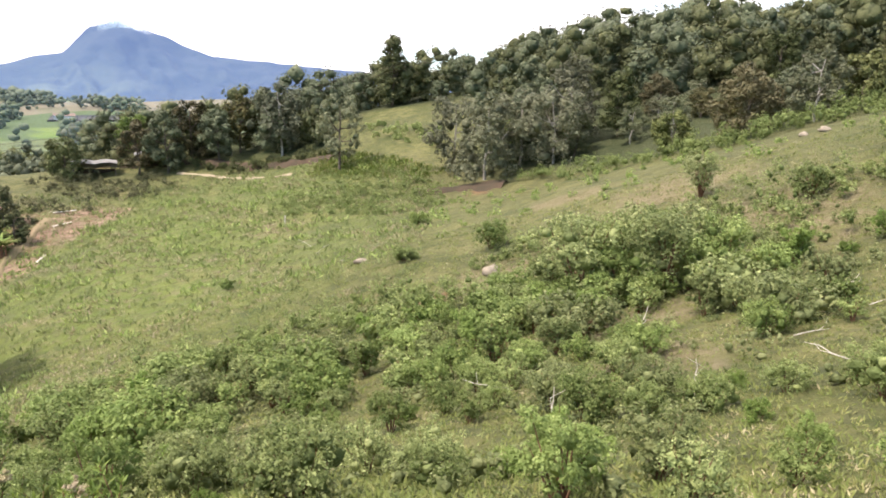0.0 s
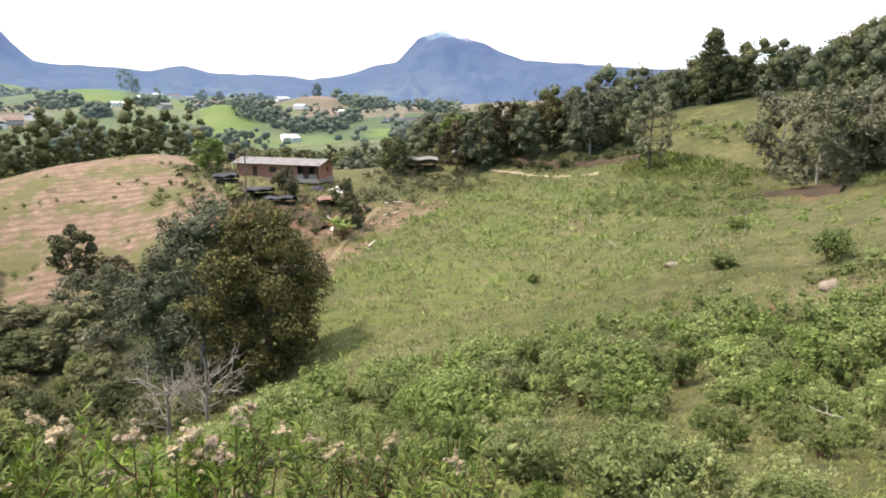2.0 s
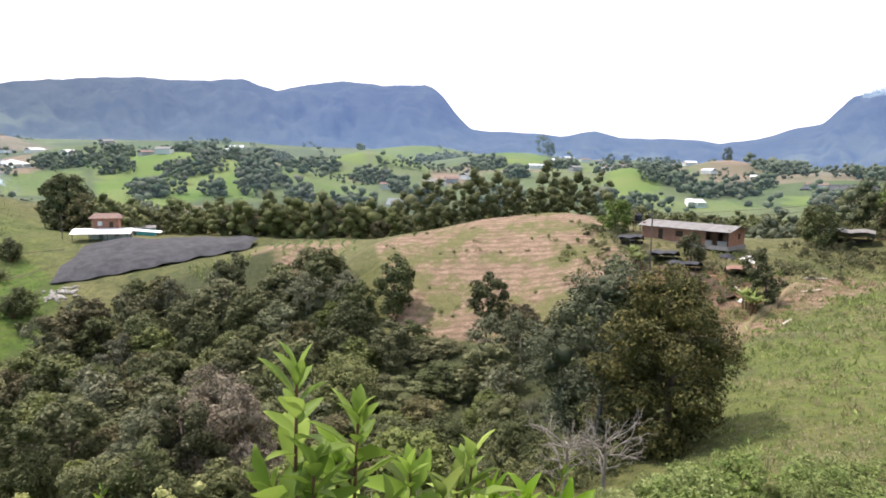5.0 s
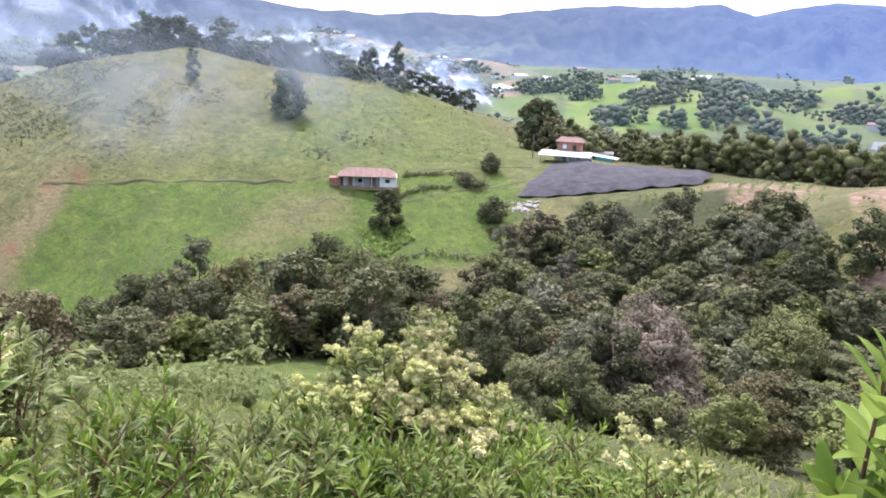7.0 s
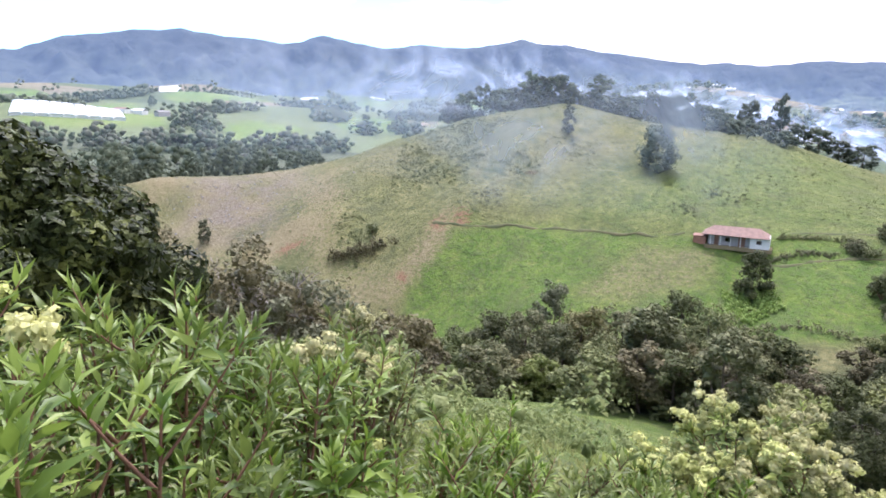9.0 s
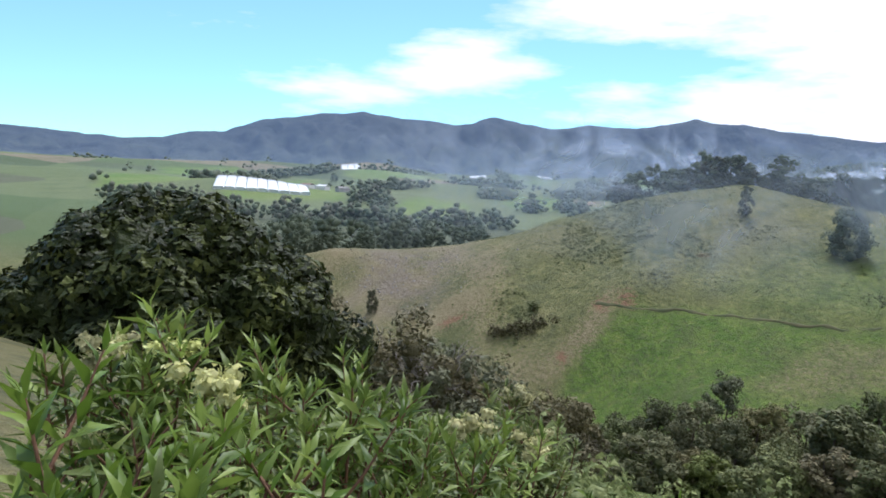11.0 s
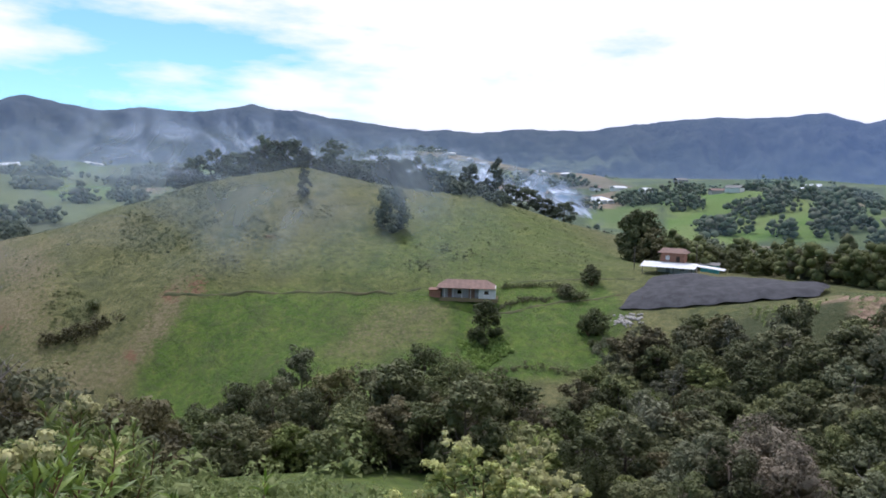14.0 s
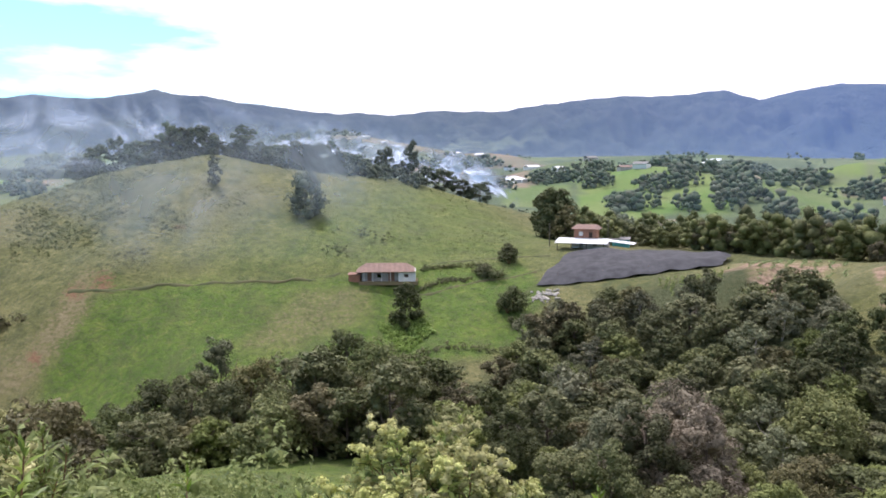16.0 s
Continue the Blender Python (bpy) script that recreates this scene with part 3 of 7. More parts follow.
def shrub(name, label, category, group, height, width, count, size, leaf, seed, stems=7):
    """A many-stemmed bush of small leaves, standing at the origin."""
    r = np.random.RandomState(seed)
    t = thing(name, label, category, group)
    tips, tubes_ = [], []
    for i in range(stems):
        a, k = i / stems * math.tau + r.uniform(-0.4, 0.4), r.uniform(0.25, 1.0)
        tip = np.array([math.cos(a) * width * 0.42 * k, math.sin(a) * width * 0.42 * k, height * r.uniform(0.6, 0.97) * (1.1 - 0.25 * k)])
        tubes_.append(tube([[0, 0, -0.15], tip * [0.45, 0.45, 0.5] + r.normal(size=3) * 0.03, tip], [0.018 * height, 0.011 * height, 0.004], 4))
        tips.append(tip)
    v, f = joined(tubes_)
    piece("stem", v, f, STEM, t)
    lobes = [(*(p * [1, 1, 0.82]), width * r.uniform(0.17, 0.27)) for p in tips] + [(*(p * [0.8, 0.8, 0.42]), width * r.uniform(0.16, 0.24)) for p in tips[::2]] + [(0, 0, height * 0.4, width * 0.26)]
    rosettes = clusters(lobes, r, 6, 0.30, 0.46)
    v, f = joined([lobe_leaves(rosettes, count, size, r, 1.1, up=0.6, ragged=0.5), lobe_cores(lobes, r, 1.0, 0.30, 0.3)])
    piece("foliage", v, f, leaf, t)
    return t


def scatter(kinds, places, r, low=0.8, high=1.25, tilt=4, wide=1.0):
    """Plants the kinds over places: the first of each kind where it was made, then copies."""
    used = set()
    for x, y in places:
        k = r.randint(len(kinds))
        s = r.uniform(low, high)
        m = pose(x, y, gz(x, y) - 0.05, r.uniform(-tilt, tilt), r.uniform(-tilt, tilt), r.uniform(0, 360)) @ Matrix.Diagonal((s * wide * r.uniform(0.9, 1.1), s * wide * r.uniform(0.9, 1.1), s, 1))
        if k in used:
            copy_thing(kinds[k], m)
        else:
            used.add(k)
            kinds[k].matrix_basis = m
    for k, ob in enumerate(kinds):
        if k not in used:
            for o in (*ob.children_recursive, ob):
                bpy.data.objects.remove(o)


def spread_over(corners, spacing, r, keep=None):
    """Places at about that spacing inside a polygon, at random but none too close."""
    c = np.array(corners, float)
    lo, hi = c.min(0), c.max(0)
    nx, ny = int((hi[0] - lo[0]) / spacing) + 1, int((hi[1] - lo[1]) / spacing) + 1
    gx, gy = np.meshgrid(np.arange(nx), np.arange(ny))
    x = lo[0] + (gx + 0.5 * (gy % 2) + r.uniform(-0.36, 0.36, gx.shape)) * spacing
    y = lo[1] + (gy + r.uniform(-0.36, 0.36, gx.shape)) * spacing
    x, y = x.ravel(), y.ravel()
    k = inside(x, y, corners)
    if keep is not None:
        k &= keep(x, y)
    p = np.stack([x[k], y[k]], 1)
    return p[r.permutation(len(p))]


def at(az, dist, eye=(-2.0, 0.0)):
    """The place on the map in a heading and at a distance from the viewpoint."""
    e = heading(az)
    return eye[0] + e.x * dist, eye[1] + e.y * dist


LANCE = ((0.0, 0.12), (0.42, 1.0), (1.0, 0.0))
OVAL = ((0.0, 0.10), (0.26, 0.85), (0.58, 1.0), (0.84, 0.55), (1.0, 0.0))


def long_leaf(base, along, face, length, width, curl, outline=LANCE):
    """Leaves of a lance or oval outline, folded on the midrib and arched."""
    along = unit(along)
    across = unit(np.cross(along, face))
    face = np.cross(across, along)
    L, W, C = (np.asarray(k)[:, None] for k in (length, width, curl))
    rows = []
    for t, w in outline:
        mid = base + along * L * t - face * C * L * t * t
        rows.append((mid, mid + across * W * 0.5 * w + face * W * 0.22 * w, mid - across * W * 0.5 * w + face * W * 0.22 * w))
    v = np.stack([p for row in rows for p in row], 1).reshape(-1, 3)
    f = []
    for k in range(len(outline) - 1):
        a, b = k * 3, k * 3 + 3
        f += [(a, a + 1, b + 1), (a, b + 1, b), (a, b, b + 2), (a, b + 2, a + 2)]
    i = np.arange(len(base))[:, None, None] * (3 * len(outline))
    return v, (i + np.array(f)[None]).reshape(-1, 3)


def flower_head(r, material, leaf_size=0.02):
    """A loose flat-topped head of small creamy florets."""
    balls = [(*(r.normal(size=3) * [0.05, 0.05, 0.022]), r.uniform(0.022, 0.04)) for _ in range(9)]
    v, f = joined([lobe_leaves(balls, 260, leaf_size, r, 0.8, 0.6, 0.5, False), lobe_cores(balls, r, 0.8, 0.7, 0.2)])
    return mesh_of("flower_head", v, f, material)


def leafy_plant(label, height, width, stems, seed, flowers=0, leaf=0.10, per=14, broad=1.0, faded=False, sparse=False):
    """A tall roadside shrub: reddish forking stems, tufts of lance-shaped leaves at their tips, and creamy flower heads."""
    r = np.random.RandomState(seed)
    t = thing("flowering_shrub" if flowers else "leafy_shrub", label, "shrub", "shrubs beside the viewpoint")
    tubes_, base, along, face, size, tops = [], [], [], [], [], []

    def leaves_at(p, direction, n, spread, s):
        turn = np.arange(n) * 2.4 + r.uniform(0, 6)
        u = unit(direction)
        q = unit(np.cross(u, [0.31, 0.2, 0.93]))
        w = np.cross(u, q)
        out_ = np.cos(turn)[:, None] * q + np.sin(turn)[:, None] * w
        base.append(p)
        along.append(out_ * spread[:, None] + u)
        face.append(u - out_ * 0.5 + r.normal(size=(n, 3)) * 0.3)
        size.append(s * r.uniform(0.6, 1.2, n))

    for i in range(stems):
        a, k = i * 2.4 + r.uniform(-0.5, 0.5), math.sqrt((i + 0.5) / stems)
        top = np.array([math.cos(a) * width * 0.5 * k, math.sin(a) * width * 0.5 * k, height * (1.0 - 0.40 * k * r.uniform(0.1, 1.2))])
        foot = top * [0.25, 0.25, 0] + [0, 0, -0.2]
        mid = foot * 0.5 + top * 0.5 + [*(r.normal(size=2) * 0.08), 0]
        s = np.linspace(0, 1, 8)[:, None]
        line = foot * (1 - s) ** 2 + 2 * mid * s * (1 - s) + top * s ** 2
        tubes_.append(tube(line, np.linspace(0.011, 0.003, 8), 5))
        shoots = [(line[-1], line[-1] - line[-2])]
        for q in range(r.randint(1, 3) if sparse else r.randint(4, 8)):
            h = 1 - r.uniform(0.08, 0.8) * min(1.0, 0.9 / height)
            p = np.array([np.interp(h, s[:, 0], line[:, c]) for c in range(3)])
            a2, reach = r.uniform(0, math.tau), r.uniform(0.10, 0.26) * (0.6 if sparse else 1 + 0.3 * (height > 1.2))
            tip = p + [math.cos(a2) * reach * 0.7, math.sin(a2) * reach * 0.7, reach * r.uniform(0.5, 1.1)]
            tubes_.append(tube([p, p * 0.5 + tip * 0.5 - [0, 0, 0.01], tip], [0.005, 0.004, 0.002], 4))
            shoots.append((tip, tip - p + [0, 0, 0.08]))
        for j, (tip, d) in enumerate(shoots):
            n = int(per * (1.0 if j else 1.25))
            back = np.linspace(0.0, 1.0, n) ** 1.3
            p = tip[None] - unit(d)[None] * (back * leaf * 1.7)[:, None]
            leaves_at(p, d, n, 0.25 + 2.0 * back * r.uniform(0.6, 1.2, n), leaf * np.where(back < 0.25, 0.7, 1.0))
        n = 9
        h = 1 - r.uniform(0.15, 0.9, n) * min(0.95, 0.9 / height)
        leaves_at(np.stack([np.interp(h, s[:, 0], line[:, c]) for c in range(3)], 1), np.array([0, 0, 1.0]), n, r.uniform(0.8, 3.0, n), leaf * 1.05)
        if i < flowers:
            tops += [q for q, _ in shoots[:3]]
    v, f = joined(tubes_)
    piece("stem", v, f, STEM, t, "reddish brown stems")
    base, along, face, size = (np.concatenate(q) for q in (base, along, face, size))
    v, f = long_leaf(base, along, face, size, size * r.uniform(0.18, 0.26, len(size)) * broad, r.uniform(0.05, 0.45, len(size)), OVAL if broad > 1.2 else LANCE)
    piece("leaves", v, f, LEAF_YOUNG if sparse else LEAF_NEAR, t)
    for i, top in enumerate(tops):
        heads = FADED_HEADS if faded else HEADS
        ob = new("flower_head", heads[i % len(heads)])
        ob.parent = t
        ob.matrix_basis = pose(*(top + [0, 0, 0.03]), 0, 0, i * 77) @ Matrix.Scale(r.uniform(0.6, 1.0) if faded else r.uniform(0.8, 1.35), 4)
        tagged(ob, "pinkish brown fading flower head" if faded else "creamy flower head", kind="stuff")
    return t


HEADS = [flower_head(np.random.RandomState(90 + i), BLOSSOM) for i in range(4)]
FADED_HEADS = [flower_head(np.random.RandomState(95 + i), FADED) for i in range(3)]


def strip(name, line, width, material, lift=0.05, step=0.8, **tags):
    """A worn way or bank laid on the ground along a line of places."""
    p = np.array(line, float)
    d = np.concatenate([[0], np.cumsum(np.hypot(*np.diff(p, axis=0).T))])
    s = np.arange(0, d[-1], step)
    x, y = np.interp(s, d, p[:, 0]), np.interp(s, d, p[:, 1])
    k = np.ones(7) / 7
    x[3:-3], y[3:-3] = np.convolve(x, k, "valid"), np.convolve(y, k, "valid")
    t = unit(np.gradient(np.stack([x, y], 1), axis=0))
    w = width * (0.75 + 0.3 * np.sin(s * 0.9) + 0.2 * np.sin(s * 2.3 + 1))
    side_ = np.stack([-t[:, 1], t[:, 0]], 1)
    rows = []
    for q, up in ((-0.5, -0.06), (-0.25, lift), (0.25, lift), (0.5, -0.06)):
        a = np.stack([x, y], 1) + side_ * (w * q)[:, None]
        rows.append(np.concatenate([a, (ground_z(a[:, 0], a[:, 1]) + up)[:, None]], 1))
    v = np.stack(rows, 1).reshape(-1, 3)
    i, j = np.meshgrid(np.arange(len(s) - 1), np.arange(3), indexing="ij")
    f = np.stack([i * 4 + j, (i + 1) * 4 + j, (i + 1) * 4 + j + 1, i * 4 + j + 1], -1).reshape(-1, 4)
    return tagged(piece(name, v, f, material, smooth=True), **tags)

# ================= ground and far range =================
RAVINE_WOODS = [(-29, 32), (-35, 45), (-40, 56), (-50, 66), (-62, 67), (-72, 60), (-92, 53), (-112, 60), (-128, 54), (-146, 60), (-152, 44), (-142, 22),
                (-124, 6), (-112, -16), (-104, -36), (-92, -52), (-82, -54), (-76, -38), (-75, -20), (-74, -4), (-66, 9), (-48, 16), (-38, 20)]
FOREST = [(-72, 132), (-62, 119), (-48, 115), (-30, 113), (-14, 104), (0, 88), (10, 82), (17, 73), (24, 60), (31, 52), (42, 47), (60, 42), (90, 60), (100, 120),
          (62, 165), (0, 165), (-60, 150)]
GLADE = [(-17, 94), (-3, 85), (4, 88), (7, 112), (5, 123), (-17, 124)]
PLOUGHED_FIELD = [(-118, 68), (-111, 91), (-96, 100), (-87, 95), (-80, 86), (-70, 83), (-60, 80), (-52, 72), (-56, 66), (-70, 61), (-90, 55)]
PLOUGHED_PLOT = [(-150, 55), (-162, 64), (-150, 76), (-136, 74), (-126, 62), (-138, 52)]
BROWN_BANK = [(-39, 93), (-46, 93), (-52, 87), (-60, 85), (-65, 80), (-60, 75), (-52, 68), (-44, 57), (-39.5, 61), (-41, 76)]
GREEN_FIELD = [(-160, -75), (-153, -77), (-146, -78), (-135, -79), (-126, -64), (-124, -40), (-128, -12), (-138, 14), (-162, 22), (-182, 18), (-178, -6), (-168, -28), (-165, -47), (-162, -66)]
GREEN_ABOVE = [(-165, -60), (-180, -56), (-215, -40), (-262, -20), (-285, 10), (-240, 34), (-180, 24), (-168, -10)]
PALE_PATCH = [(-164, -33), (-164, -17), (-152, -16), (-139, -28), (-138, -43)]
NEAR_MEADOW = [(-7, 2), (-24, 10), (-44, 14), (-66, 8), (-76, -6), (-78, -38), (-50, -30), (-30, -16), (-12, -8)]
STONY_FACE = [(-168, -176), (-184, -168), (-190, -152), (-172, -140), (-156, -132), (-142, -128), (-141, -152)]
FIELD = [(-12, 40), (-24, 34), (-33, 47), (-40, 64), (-42, 90), (-30, 104), (-12, 92), (-6, 60)]


def edge_soft(x, y, corners, soft):
    """1 inside a polygon, fading to 0 over its edge."""
    c = np.array(corners, float)
    d = np.full(x.shape, 1e9)
    for a, b in zip(c, np.roll(c, -1, 0)):
        e = b - a
        t = np.clip(((x - a[0]) * e[0] + (y - a[1]) * e[1]) / (e @ e), 0, 1)
        d = np.minimum(d, np.hypot(x - a[0] - t * e[0], y - a[1] - t * e[1]))
    d = np.where(inside(x, y, corners), d, -d)
    return np.clip(0.5 + d / soft, 0, 1)


def spots_of(x, y, places):
    """Soft round patches: x, y, radius."""
    m = np.zeros_like(x)
    for px, py, pr in places:
        m = np.maximum(m, np.clip(1.4 - np.hypot(x - px, y - py) / pr, 0, 1))
    return m


def polar_patch(az, r, x, y, patches):
    """Fields between two headings and two distances, with wandering edges."""
    m = np.zeros_like(x)
    az, r = az + 0.5 * waves(x, y, 60, 81), r + 9 * waves(x, y, 70, 82)
    for a0, a1, d0, d1 in patches:
        m = np.maximum(m, np.clip(np.minimum(az - a0, a1 - az) / 0.25, 0, 1) * np.clip(np.minimum(r - d0, d1 - r) / 8, 0, 1))
    return m


def build_ground():
    az = np.concatenate([np.arange(-42, 166, 0.65), np.arange(166, 318, 4.0)])
    rad = [0.03]
    while rad[-1] < 4850:
        rad.append(rad[-1] * 1.027 + (0.25 if rad[-1] < 2 else 0.02))
    rad = np.array(rad)
    a, d = np.meshgrid(np.radians(az), rad, indexing="ij")
    x, y = -2.0 - np.sin(a) * d, np.cos(a) * d
    z = ground_z(x, y)
    na, nr = x.shape
    v = np.concatenate([np.stack([x, y, z], -1).reshape(-1, 3), [[-2.0, 0.0, gz(-2, 0)]]])
    i, j = np.meshgrid(np.arange(na), np.arange(nr - 1), indexing="ij")
    k = (i + 1) % na
    f = np.stack([i * nr + j, i * nr + j + 1, k * nr + j + 1, k * nr + j], -1).reshape(-1, 4)
    me = mesh_of("ground", v, f, LAND, True)
    fx, fy = v[:, 0], v[:, 1]
    r = np.hypot(fx, fy)
    heading_of = np.degrees(np.arctan2(-fx, fy))
    masks = {
        "woods": np.maximum(edge_soft(fx, fy, RAVINE_WOODS, 4), edge_soft(fx, fy, FOREST, 4) * (1 - edge_soft(fx, fy, GLADE, 4))),
        "plough": np.maximum.reduce([edge_soft(fx, fy, PLOUGHED_FIELD, 3), edge_soft(fx, fy, PLOUGHED_PLOT, 3) * 0.8, edge_soft(fx, fy, BROWN_BANK, 3) * 0.8]),
        "lush": np.maximum.reduce([edge_soft(fx, fy, GREEN_FIELD, 2.0) * (1 - 0.6 * edge_soft(fx, fy, PALE_PATCH, 3)), 0.6 * edge_soft(fx, fy, GREEN_ABOVE, 30), 0.9 * edge_soft(fx, fy, NEAR_MEADOW, 6), 0.3 * edge_soft(fx, fy, FIELD, 14)]),
        "pasture": 0.7 * edge_soft(fx, fy, FIELD, 16),
        "dry": np.clip(np.maximum.reduce([
            0.75 * edge_soft(fx, fy, BROWN_BANK, 3), 0.55 * edge_soft(fx, fy, [(-44, 92), (-56, 98), (-84, 98), (-80, 82), (-64, 70), (-50, 62)], 5), 0.72 * edge_soft(fx, fy, [(-163, -78), (-150, -76), (-134, -80), (-132, -87), (-148, -84), (-166, -84)], 5),
            0.42 * edge_soft(fx, fy, PALE_PATCH, 4), 0.36 * edge_soft(fx, fy, FIELD, 10), 0.45 * edge_soft(fx, fy, [(-230, -90), (-200, -84), (-172, -76), (-172, -83), (-200, -94)], 10),
            spots_of(fx, fy, [(5, 16, 2.2), (6, 22, 3.0), (13, 40, 5), (9, 50, 4), (3, 34, 3), (-16, 71, 4), (14, 30, 5)]) * 0.75,
            (0.55 + 0.3 * waves(fx, fy, 30, 71)) * np.clip((heading_of - 116) / 12, 0, 1) * (r > 150) * np.clip((300 - r) / 40, 0, 1)]), 0, 1),
        "soil": np.maximum(0.45 * edge_soft(fx, fy, BROWN_BANK, 3), spots_of(fx, fy, [
            (4, 77, 2.0), (0, 33, 1.6), (-2, 31, 1.2), (-56, 80, 6), (-60, 84, 4), (-58, 76, 7), (-53, 72, 6), (-50, 80, 4), (-64, 77, 5), (-143, -117, 3.4), (-146.5, -116.3, 2.8), (-150, -115.5, 2), (-161, -77, 3.8), (-158, -82, 3.4), (-190, -70, 2), (-141, -82, 2)]) * 0.8),
        "scrub": np.maximum(edge_soft(fx, fy, [(-172, -82), (-205, -102), (-224, -100), (-230, -84), (-206, -76), (-186, -66)], 14),
                            np.clip(0.9 * waves(fx, fy, 60, 77) - 0.25, 0, 0.7) * (r > 140)),
        "meadow": np.maximum.reduce([
            polar_patch(heading_of, r, fx, fy, [(70.2, 80.0, 385, 640), (60.2, 65.0, 585, 700), (60.3, 64.2, 392, 432), (37.6, 42.0, 455, 560), (46.5, 52.0, 690, 830), (69.0, 71.0, 385, 700), (27.0, 29.2, 420, 480)]),
            0.55 * polar_patch(heading_of, r, fx, fy, [(60.2, 66.6, 430, 560), (55.2, 60.0, 560, 680), (52.5, 59.5, 980, 1180), (30.5, 38.5, 400, 446), (42.5, 46.2, 640, 800), (80.5, 86.0, 420, 560)]),
            0.8 * polar_patch(heading_of, r, fx, fy, [(138, 147, 560, 690), (128, 134, 460, 590), (147, 156, 640, 800), (120, 126, 600, 700), (112, 117, 700, 900), (140, 146, 760, 840), (131, 138, 800, 960), (146, 152, 980, 1150), (122, 128, 860, 1000)])]),
        "tilled": polar_patch(heading_of, r, fx, fy, [(66.6, 68.8, 640, 860), (60.4, 61.6, 500, 530), (51.2, 55.4, 500, 600), (30.8, 34.9, 580, 720), (88, 91, 700, 900), (84, 87, 860, 1000), (83.6, 88.6, 540, 700), (90, 94, 800, 950), (118, 121, 640, 700),
                                                      (128, 132, 780, 850), (44, 46, 830, 900), (28.6, 30.2, 720, 800), (130.5, 134, 1000, 1100), (100, 104, 1040, 1100)]),
        "stony": edge_soft(fx, fy, STONY_FACE, 12),
        "valley": np.clip((r - 300) / 60, 0, 1),
    }
    for key, m in masks.items():
        me.attributes.new(key, "FLOAT", "POINT").data.foreach_set("value", m.astype(np.float32))
    tagged(new("ground", me), "grassy hillsides and valley fields with worn earth", "ground", kind="structure")


# skyline of the far range: heading in degrees, height in degrees
CLOUDED_PEAK = [(-45, 1.5), (0, 1.6), (11, 2.42), (14, 2.66), (17.1, 2.76), (18.7, 3.36), (20.8, 4.18), (22, 4.55), (23, 4.74), (24.3, 4.66), (25.3, 4.4), (25.95, 3.7), (26.9, 2.65), (28.6, 2.28),
                (31.1, 1.54), (33.4, 1.19), (35.9, 1.46), (38.5, 1.5), (40.8, 1.6), (42.7, 2.05), (44.9, 1.62), (46.6, 1.8), (48.6, 1.88)]
TABLE_MOUNTAIN = [(50.4, 1.95), (52.3, 2.12), (53.2, 3.1), (54.4, 4.55), (55.0, 5.05), (55.7, 5.48), (57, 5.35), (58.8, 5.26), (60.4, 5.45), (62, 5.52), (63.4, 5.4), (65, 5.12), (67.1, 4.67), (68.3, 5.05),
                  (69.6, 5.42), (72.9, 5.2), (74.8, 5.13), (76.5, 5.22), (79.3, 5.08), (82.9, 4.72), (85.4, 4.33)]
WEST_RIDGE = [(87.9, 4.26), (91.4, 4.3), (94.1, 3.97), (96.9, 4.15), (98.4, 4.06), (101.1, 4.27), (104, 4.63), (106, 4.82), (108.4, 5.26), (110.2, 5.3), (111.9, 5.61), (113.6, 5.2), (115.9, 4.84), (119.5, 4.93),
              (122.1, 4.57), (124.5, 4.9), (127.1, 5.34), (128.5, 4.8), (130.1, 4.6), (131.8, 4.8), (135, 4.94), (136.3, 5.1), (137.1, 5.27), (138.6, 5.0), (140.3, 4.97), (142.3, 4.52), (144.6, 4.2),
              (147.5, 3.15), (149.6, 3.02), (151.6, 2.5), (154.5, 2.23), (165.3, 2.73), (180.3, 3.13)]
SKYLINE = CLOUDED_PEAK + TABLE_MOUNTAIN + WEST_RIDGE


